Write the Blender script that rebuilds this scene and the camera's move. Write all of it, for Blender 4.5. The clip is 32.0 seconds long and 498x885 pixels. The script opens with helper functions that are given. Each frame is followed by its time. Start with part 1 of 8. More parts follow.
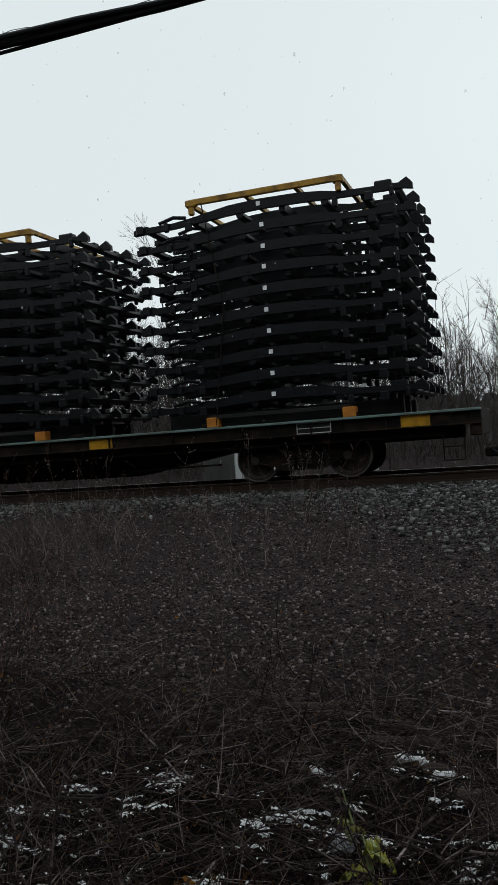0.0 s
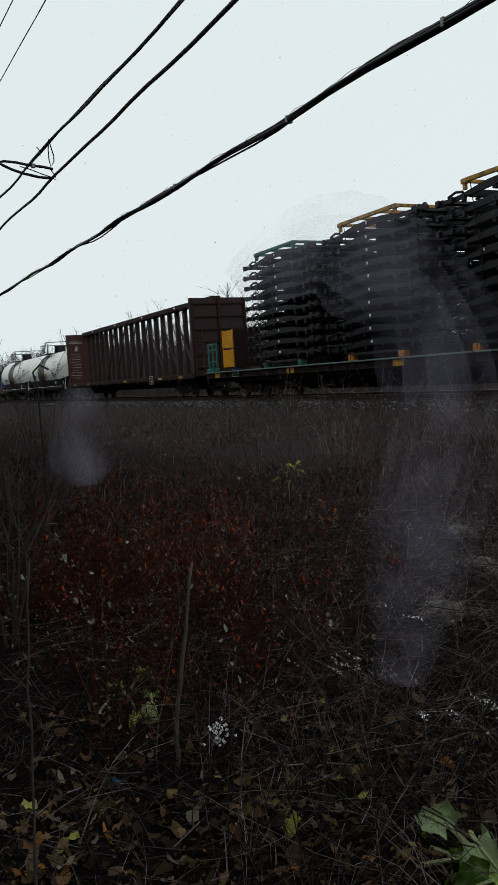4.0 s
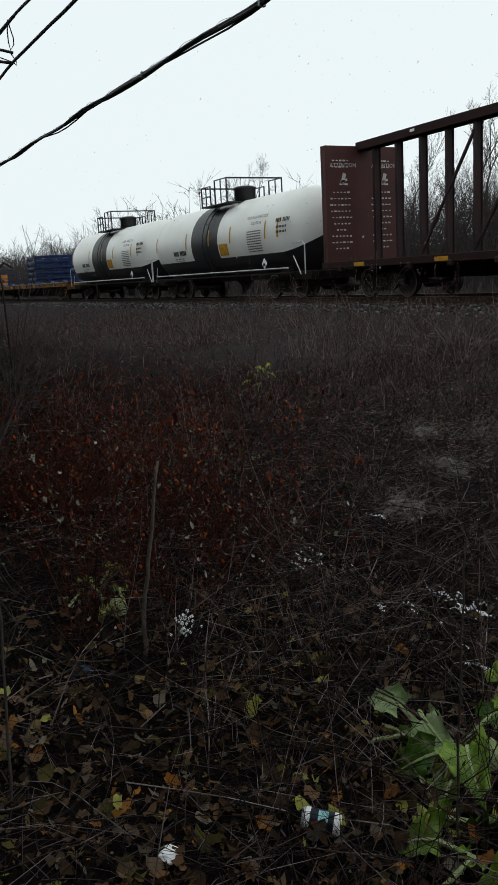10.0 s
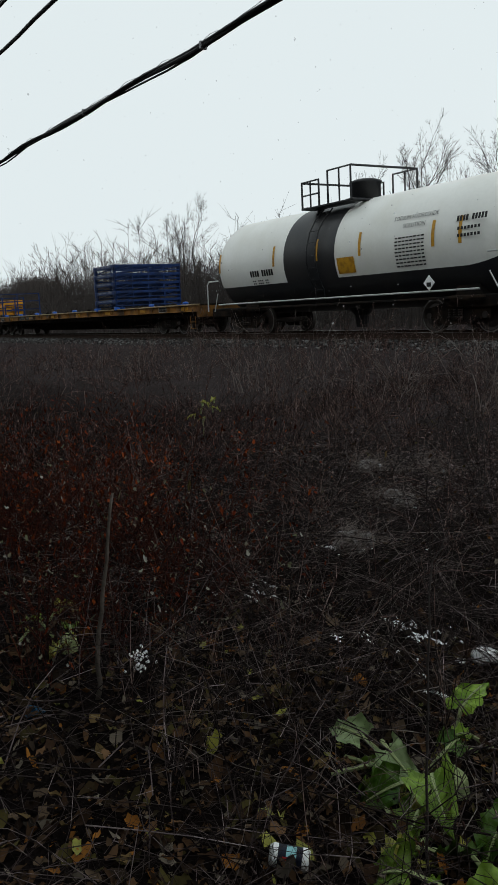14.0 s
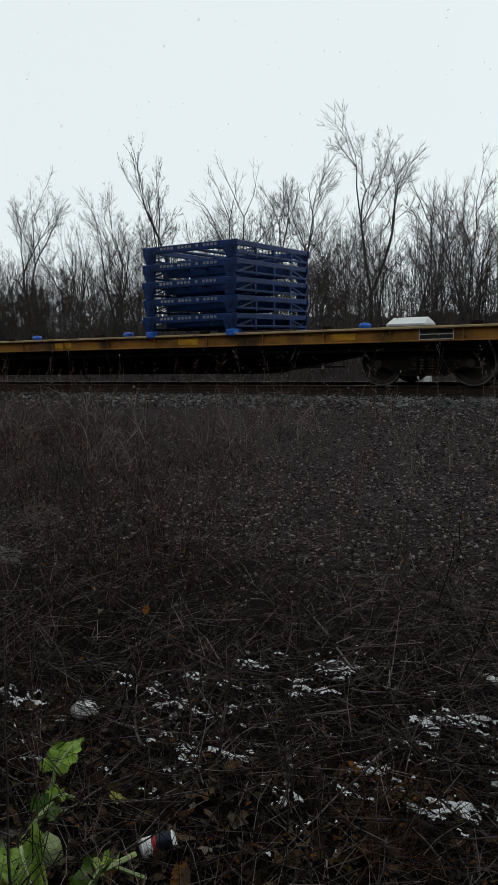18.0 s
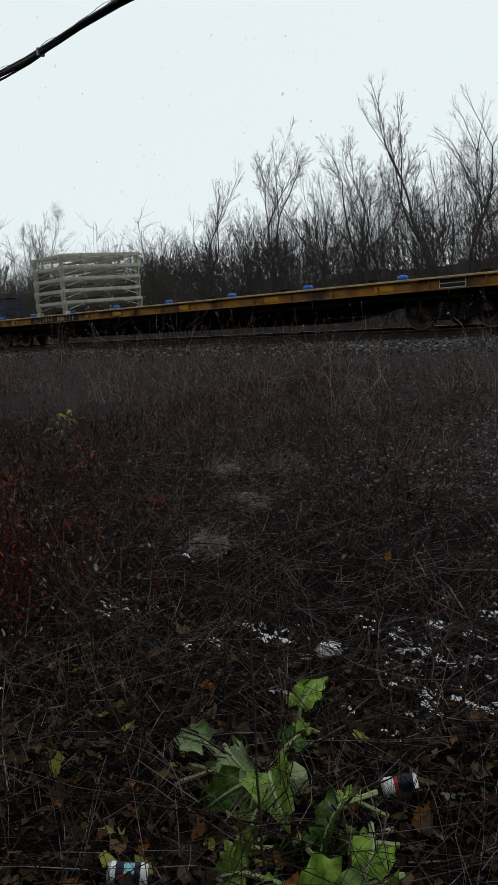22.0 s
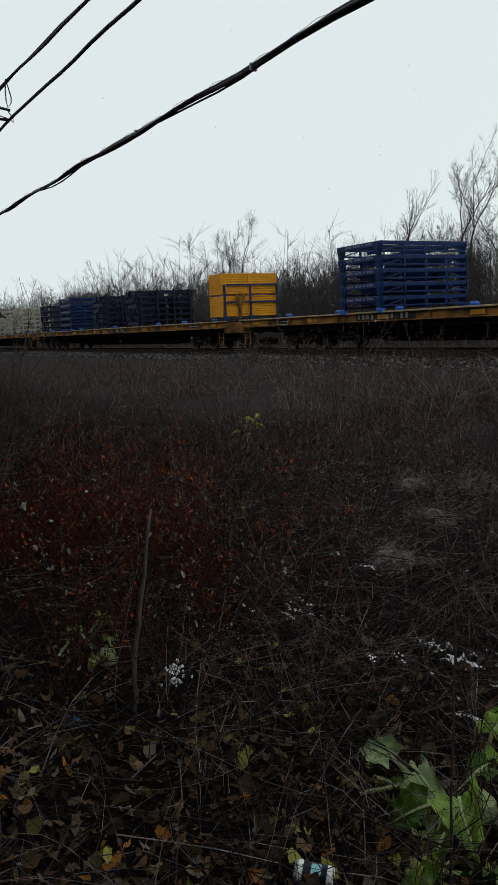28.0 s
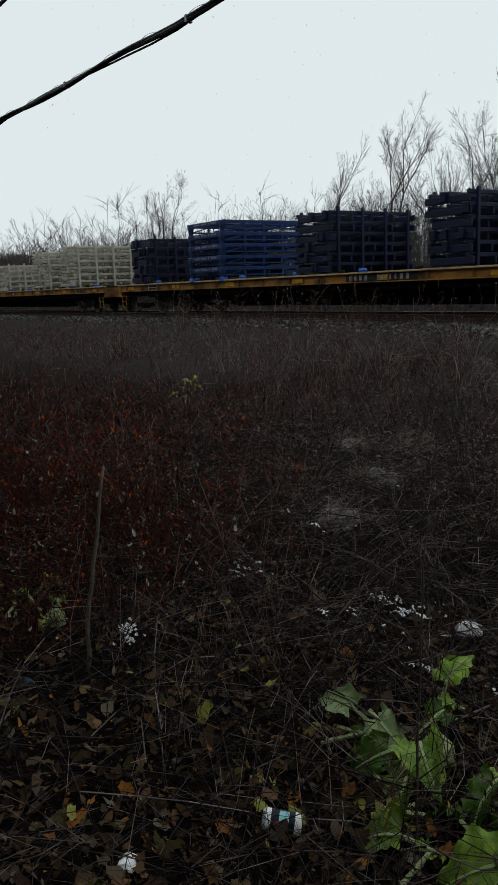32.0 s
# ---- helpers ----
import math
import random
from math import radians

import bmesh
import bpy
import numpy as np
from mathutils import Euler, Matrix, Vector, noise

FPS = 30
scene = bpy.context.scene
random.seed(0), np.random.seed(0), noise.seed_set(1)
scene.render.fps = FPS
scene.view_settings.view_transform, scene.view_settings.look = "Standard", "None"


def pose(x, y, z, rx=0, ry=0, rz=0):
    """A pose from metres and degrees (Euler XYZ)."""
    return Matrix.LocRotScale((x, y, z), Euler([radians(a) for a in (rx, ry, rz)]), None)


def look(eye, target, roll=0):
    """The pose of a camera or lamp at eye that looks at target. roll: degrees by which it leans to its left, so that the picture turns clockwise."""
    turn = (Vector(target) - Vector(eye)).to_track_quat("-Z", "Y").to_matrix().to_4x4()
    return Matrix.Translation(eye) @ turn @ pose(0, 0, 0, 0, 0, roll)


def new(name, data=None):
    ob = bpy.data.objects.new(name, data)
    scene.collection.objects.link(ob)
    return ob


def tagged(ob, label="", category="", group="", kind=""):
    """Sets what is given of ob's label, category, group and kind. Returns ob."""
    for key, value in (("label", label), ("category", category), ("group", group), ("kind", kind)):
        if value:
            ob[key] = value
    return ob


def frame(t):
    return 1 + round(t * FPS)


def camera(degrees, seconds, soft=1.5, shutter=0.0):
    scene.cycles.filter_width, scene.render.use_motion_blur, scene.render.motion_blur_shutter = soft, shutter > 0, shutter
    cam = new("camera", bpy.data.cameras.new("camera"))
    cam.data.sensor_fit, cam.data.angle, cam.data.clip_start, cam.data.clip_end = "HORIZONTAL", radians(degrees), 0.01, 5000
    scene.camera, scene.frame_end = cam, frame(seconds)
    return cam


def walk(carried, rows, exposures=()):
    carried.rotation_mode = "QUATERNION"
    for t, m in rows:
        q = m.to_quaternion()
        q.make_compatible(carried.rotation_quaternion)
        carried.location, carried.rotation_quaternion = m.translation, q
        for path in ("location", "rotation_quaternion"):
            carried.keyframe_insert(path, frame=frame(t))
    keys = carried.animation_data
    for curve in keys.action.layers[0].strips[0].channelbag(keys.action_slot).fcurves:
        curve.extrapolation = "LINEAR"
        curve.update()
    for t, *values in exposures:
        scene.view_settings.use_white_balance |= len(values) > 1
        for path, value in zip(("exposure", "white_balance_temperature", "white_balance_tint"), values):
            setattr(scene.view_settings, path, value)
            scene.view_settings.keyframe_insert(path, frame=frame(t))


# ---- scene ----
# exposure of the clip's camera: seconds, stops
EXPOSURES = [(0, -0.05), (0.5, 0.1), (1.0, 0.32), (1.5, 0.15), (2.0, 0.04), (3.0, 0.05), (4.0, 0.0), (6.5, 0.15), (8.0, 0.3), (8.6, 1.15), (9.0, 2.0), (9.5, 1.6), (9.8, 0.5), (10.1, 0.1), (11.0, 0.0), (12.0, 0.15), (12.6, 0.05), (13.0, 0.0), (17.0, 0.06), (18.0, 0.05), (20.0, 0.0), (21.0, 0.14), (22.0, 0.08), (24.0, 0.0), (32, -0.03)]
cam = camera(33.70, 32.0, 1.2)
PATH = [
    (0, pose(0.091, -0.014, 1.555, 89.68, 4.14, 18.81)),
    (0.5, pose(0.081, -0.062, 1.583, 88.35, 3.99, 22.73)),
    (1, pose(0.094, -0.070, 1.579, 86.32, 5.11, 33.63)),
    (1.5, pose(0.026, -0.088, 1.520, 86.83, 6.14, 40.49)),
    (2, pose(0.041, -0.003, 1.519, 84.73, 5.03, 50.86)),
    (2.5, pose(0.029, 0.029, 1.530, 85.13, 6.76, 52.87)),
    (3, pose(0.016, -0.057, 1.509, 85.59, 6.97, 53.7)),
    (3.5, pose(0.045, 0.018, 1.544, 85.41, 6.16, 56.57)),
    (4, pose(-0.055, 0.027, 1.521, 85.40, 3.70, 63.74)),
    (4.5, pose(-0.074, 0.042, 1.507, 84.73, 2.77, 65.31)),
    (6.5, pose(-0.077, 0.063, 1.467, 82.74, 1.76, 60.15)),
    (7, pose(-0.036, 0.038, 1.485, 78.54, 3.21, 59.24)),
    (7.5, pose(-0.026, 0.046, 1.493, 78.23, 2.70, 57.88)),
    (8, pose(-0.014, 0.034, 1.488, 77.42, 1.87, 57.29)),
    (8.5, pose(-0.047, 0.054, 1.469, 75.82, 1.47, 56.13)),
    (9, pose(-0.074, 0.049, 1.454, 75.18, 0.91, 56.53)),
    (9.5, pose(-0.044, 0.062, 1.477, 79.27, 1.70, 57.31)),
    (9.8, pose(-0.034, 0.049, 1.481, 81.84, 2.67, 59.34)),
    (9.9, pose(-0.041, 0.016, 1.504, 77.32, 2.45, 62.26)),
    (10, pose(-0.017, 0.038, 1.511, 78.56, 3.19, 61.84)),
    (10.2, pose(-0.035, 0.042, 1.507, 77.91, 3.88, 62.42)),
    (10.4, pose(-0.019, 0.013, 1.523, 78.28, 4.57, 62.80)),
    (10.7, pose(-0.016, 0.015, 1.542, 80.23, 4.68, 64.45)),
    (11, pose(-0.010, -0.005, 1.518, 81.86, 3.69, 62.98)),
    (12, pose(-0.028, -0.017, 1.543, 82.90, 3.71, 61.37)),
    (12.5, pose(-0.035, -0.035, 1.527, 82.05, 3.61, 64.04)),
    (13, pose(-0.046, -0.063, 1.511, 82.57, 2.89, 63.25)),
    (13.5, pose(-0.058, -0.041, 1.499, 81.64, 2.62, 60.78)),
    (15.5, pose(-0.048, 0.026, 1.486, 82.49, 2.61, 49.08)),
    (16, pose(-0.053, 0.030, 1.482, 83.16, 1.29, 46.28)),
    (16.5, pose(-0.048, 0.021, 1.488, 80.72, 1.56, 39.91)),
    (17, pose(-0.005, 0.017, 1.507, 82.69, 2.39, 39.44)),
    (17.5, pose(0.004, 0.049, 1.498, 83.71, 1.35, 35.17)),
    (18, pose(0.018, 0.092, 1.494, 83.41, 1.43, 31.70)),
    (18.5, pose(0.023, 0.142, 1.476, 83.75, 2.14, 21.81)),
    (19, pose(0.102, 0.122, 1.520, 82.84, 2.79, 9.12)),
    (19.3, pose(0.135, 0.132, 1.521, 84.60, 2.48, 2.98)),
    (19.5, pose(0.152, 0.144, 1.522, 84.11, 2.64, 0.09)),
    (20, pose(0.163, 0.160, 1.537, 83.59, 2.42, -7.25)),
    (20.5, pose(0.128, 0.143, 1.533, 85.49, 2.69, 7.91)),
    (21, pose(0.097, 0.125, 1.520, 80.46, 3.34, 27.00)),
    (21.5, pose(0.068, 0.125, 1.502, 81.18, 3.84, 35.97)),
    (21.9, pose(0.047, 0.131, 1.489, 80.96, 4.23, 46.26)),
    (22, pose(0.039, 0.109, 1.493, 80.67, 4.70, 48.43)),
    (22.5, pose(0.012, 0.076, 1.491, 79.82, 4.46, 55.82)),
    (23, pose(-0.010, 0.025, 1.494, 81.16, 3.93, 62.23)),
    (23.5, pose(-0.000, 0.031, 1.494, 81.24, 5.27, 65.27)),
    (24, pose(0.015, 0.002, 1.504, 84.25, 4.60, 65.24)),
    (24.5, pose(0.031, -0.005, 1.509, 83.49, 5.13, 66.10)),
    (26.5, pose(0.003, 0.022, 1.510, 83.06, 3.74, 65.22)),
    (27, pose(0.003, 0.007, 1.513, 82.33, 2.89, 62.84)),
    (27.5, pose(-0.016, 0.006, 1.504, 82.06, 3.29, 63.31)),
    (28, pose(0.012, -0.003, 1.517, 82.03, 2.60, 61.02)),
    (28.5, pose(0.007, -0.008, 1.515, 84.57, 3.25, 60.35)),
    (28.8, pose(0.010, -0.027, 1.517, 85.46, 3.18, 59.34)),
    (29, pose(-0.029, -0.007, 1.509, 83.23, 3.80, 60.22)),
    (29.5, pose(-0.026, -0.030, 1.508, 82.71, 5.11, 62.87)),
    (30, pose(-0.059, -0.044, 1.500, 83.59, 4.75, 62.91)),
    (30.5, pose(-0.047, -0.048, 1.504, 82.81, 4.01, 62.70)),
    (31, pose(-0.033, -0.054, 1.498, 82.81, 4.69, 62.14)),
    (31.5, pose(-0.064, -0.063, 1.496, 81.39, 2.87, 61.80)),
    (32, pose(-0.067, -0.072, 1.477, 79.41, 2.03, 56.18)),
]
walk(cam, PATH, EXPOSURES)


# ---- world and sun: overcast, light snow ----
world = bpy.data.worlds.new("overcast_sky")
scene.world = world
world.use_nodes = True
wn, wl = world.node_tree.nodes, world.node_tree.links
sky = wn.new("ShaderNodeTexSky")
sky.sky_type = 'NISHITA'
sky.sun_disc = False
sky.sun_elevation, sky.sun_rotation = radians(24), radians(0)
hsv = wn.new("ShaderNodeHueSaturation")
hsv.inputs["Saturation"].default_value = 0.12
cloud = wn.new("ShaderNodeMixRGB")
cloud.inputs[0].default_value = 0.975
cloud.inputs[2].default_value = (7.6, 8.4, 8.6, 1)
wl.new(sky.outputs[0], hsv.inputs["Color"])
wl.new(hsv.outputs[0], cloud.inputs[1])
wl.new(cloud.outputs[0], wn["Background"].inputs[0])
wn["Background"].inputs[1].default_value = 0.1
sun = new("sun", bpy.data.lights.new("sun", 'SUN'))
sun.data.energy, sun.data.angle, sun.data.color = 0.12, radians(60), (1.0, 0.98, 0.95)
sun.matrix_basis = look((0, 60, 30), (0, 0, 0))

# ---- plan: x along the track, y towards it, metres ----
YC, RAIL, DECK = 15.75, 0.695, 1.785
GAUGE = 0.7175
V = 5.98675


def train_x(s, t):
    """Where a point s of the train stands at t seconds."""
    slack = 0.06 if s > -57 else -0.81      # the couplings behind the first two cars are drawn in
    return s - slack - 1.05 * smooth(2.95, 3.6, t) + V * t - 0.00112 * (t - 16) ** 2     # the train checks once, early on


# ---- materials ----
def mat(name, base, rough=0.7, metal=0.0, spread=0.25, scale=6.0, second=None, amount=0.35, bump=0.15, fine=60.0, random_value=0.0, island=False, coat=0.0, spec=None):
    """A worn surface: base colour broken by grain and by stains of a second colour."""
    m = bpy.data.materials.new(name)
    m.use_nodes = True
    nd, ln = m.node_tree.nodes, m.node_tree.links
    b = nd["Principled BSDF"]
    tex = nd.new("ShaderNodeTexCoord")
    n1, n2 = nd.new("ShaderNodeTexNoise"), nd.new("ShaderNodeTexNoise")
    n1.inputs["Scale"].default_value, n1.inputs["Detail"].default_value = scale, 5
    n2.inputs["Scale"].default_value, n2.inputs["Detail"].default_value = fine, 3
    ln.new(tex.outputs["Object"], n1.inputs["Vector"])
    ln.new(tex.outputs["Object"], n2.inputs["Vector"])
    ramp = nd.new("ShaderNodeValToRGB")
    ramp.color_ramp.elements[0].position, ramp.color_ramp.elements[1].position = 0.42, 0.66
    mix = nd.new("ShaderNodeMixRGB")
    mix.inputs[1].default_value = (*base, 1)
    mix.inputs[2].default_value = (*(second or [c * 0.55 for c in base]), 1)
    mul = nd.new("ShaderNodeMath")
    mul.operation = 'MULTIPLY'
    mul.inputs[1].default_value = amount
    ln.new(n1.outputs["Fac"], ramp.inputs[0])
    ln.new(ramp.outputs[0], mul.inputs[0])
    ln.new(mul.outputs[0], mix.inputs[0])
    val = nd.new("ShaderNodeHueSaturation")
    rng = nd.new("ShaderNodeMapRange")
    rng.inputs["To Min"].default_value, rng.inputs["To Max"].default_value = 1 - spread, 1 + spread
    ln.new(n2.outputs["Fac"], rng.inputs["Value"])
    last = rng.outputs[0]
    if random_value:
        src = nd.new("ShaderNodeNewGeometry") if island else nd.new("ShaderNodeObjectInfo")
        r2 = nd.new("ShaderNodeMapRange")
        r2.inputs["To Min"].default_value, r2.inputs["To Max"].default_value = 1 - random_value, 1 + random_value
        ln.new(src.outputs["Random Per Island" if island else "Random"], r2.inputs["Value"])
        mm = nd.new("ShaderNodeMath")
        mm.operation = 'MULTIPLY'
        ln.new(last, mm.inputs[0])
        ln.new(r2.outputs[0], mm.inputs[1])
        last = mm.outputs[0]
    ln.new(last, val.inputs["Value"])
    ln.new(mix.outputs[0], val.inputs["Color"])
    ln.new(val.outputs[0], b.inputs["Base Color"])
    b.inputs["Roughness"].default_value, b.inputs["Metallic"].default_value = rough, metal
    b.inputs["Coat Weight"].default_value = coat
    b.inputs["Specular IOR Level"].default_value = spec if spec is not None else (0.1 if rough > 0.65 else 0.22)
    if bump:
        bp = nd.new("ShaderNodeBump")
        bp.inputs["Strength"].default_value, bp.inputs["Distance"].default_value = bump, 0.02
        ln.new(n2.outputs["Fac"], bp.inputs["Height"])
        ln.new(bp.outputs[0], b.inputs["Normal"])
    return m


def island_mat(name, colours, rough=0.8, spread=0.3, scale=30.0, bump=0.2):
    """Each separate piece of a mesh takes one of several colours."""
    m = bpy.data.materials.new(name)
    m.use_nodes = True
    nd, ln = m.node_tree.nodes, m.node_tree.links
    b = nd["Principled BSDF"]
    geo = nd.new("ShaderNodeNewGeometry")
    ramp = nd.new("ShaderNodeValToRGB")
    el = ramp.color_ramp.elements
    for i in range(len(colours) - 2):
        el.new(0.5)
    for i, c in enumerate(colours):
        el[i].position, el[i].color = i / (len(colours) - 1), (*c, 1)
    tex, n = nd.new("ShaderNodeTexCoord"), nd.new("ShaderNodeTexNoise")
    n.inputs["Scale"].default_value, n.inputs["Detail"].default_value = scale, 4
    ln.new(tex.outputs["Object"], n.inputs["Vector"])
    rng = nd.new("ShaderNodeMapRange")
    rng.inputs["To Min"].default_value, rng.inputs["To Max"].default_value = 1 - spread, 1 + spread
    ln.new(n.outputs["Fac"], rng.inputs["Value"])
    val = nd.new("ShaderNodeHueSaturation")
    ln.new(geo.outputs["Random Per Island"], ramp.inputs[0])
    ln.new(ramp.outputs[0], val.inputs["Color"])
    ln.new(rng.outputs[0], val.inputs["Value"])
    ln.new(val.outputs[0], b.inputs["Base Color"])
    b.inputs["Roughness"].default_value = rough
    b.inputs["Specular IOR Level"].default_value = 0.02
    if bump:
        bp = nd.new("ShaderNodeBump")
        bp.inputs["Strength"].default_value, bp.inputs["Distance"].default_value = bump, 0.01
        ln.new(n.outputs["Fac"], bp.inputs["Height"])
        ln.new(bp.outputs[0], b.inputs["Normal"])
    return m


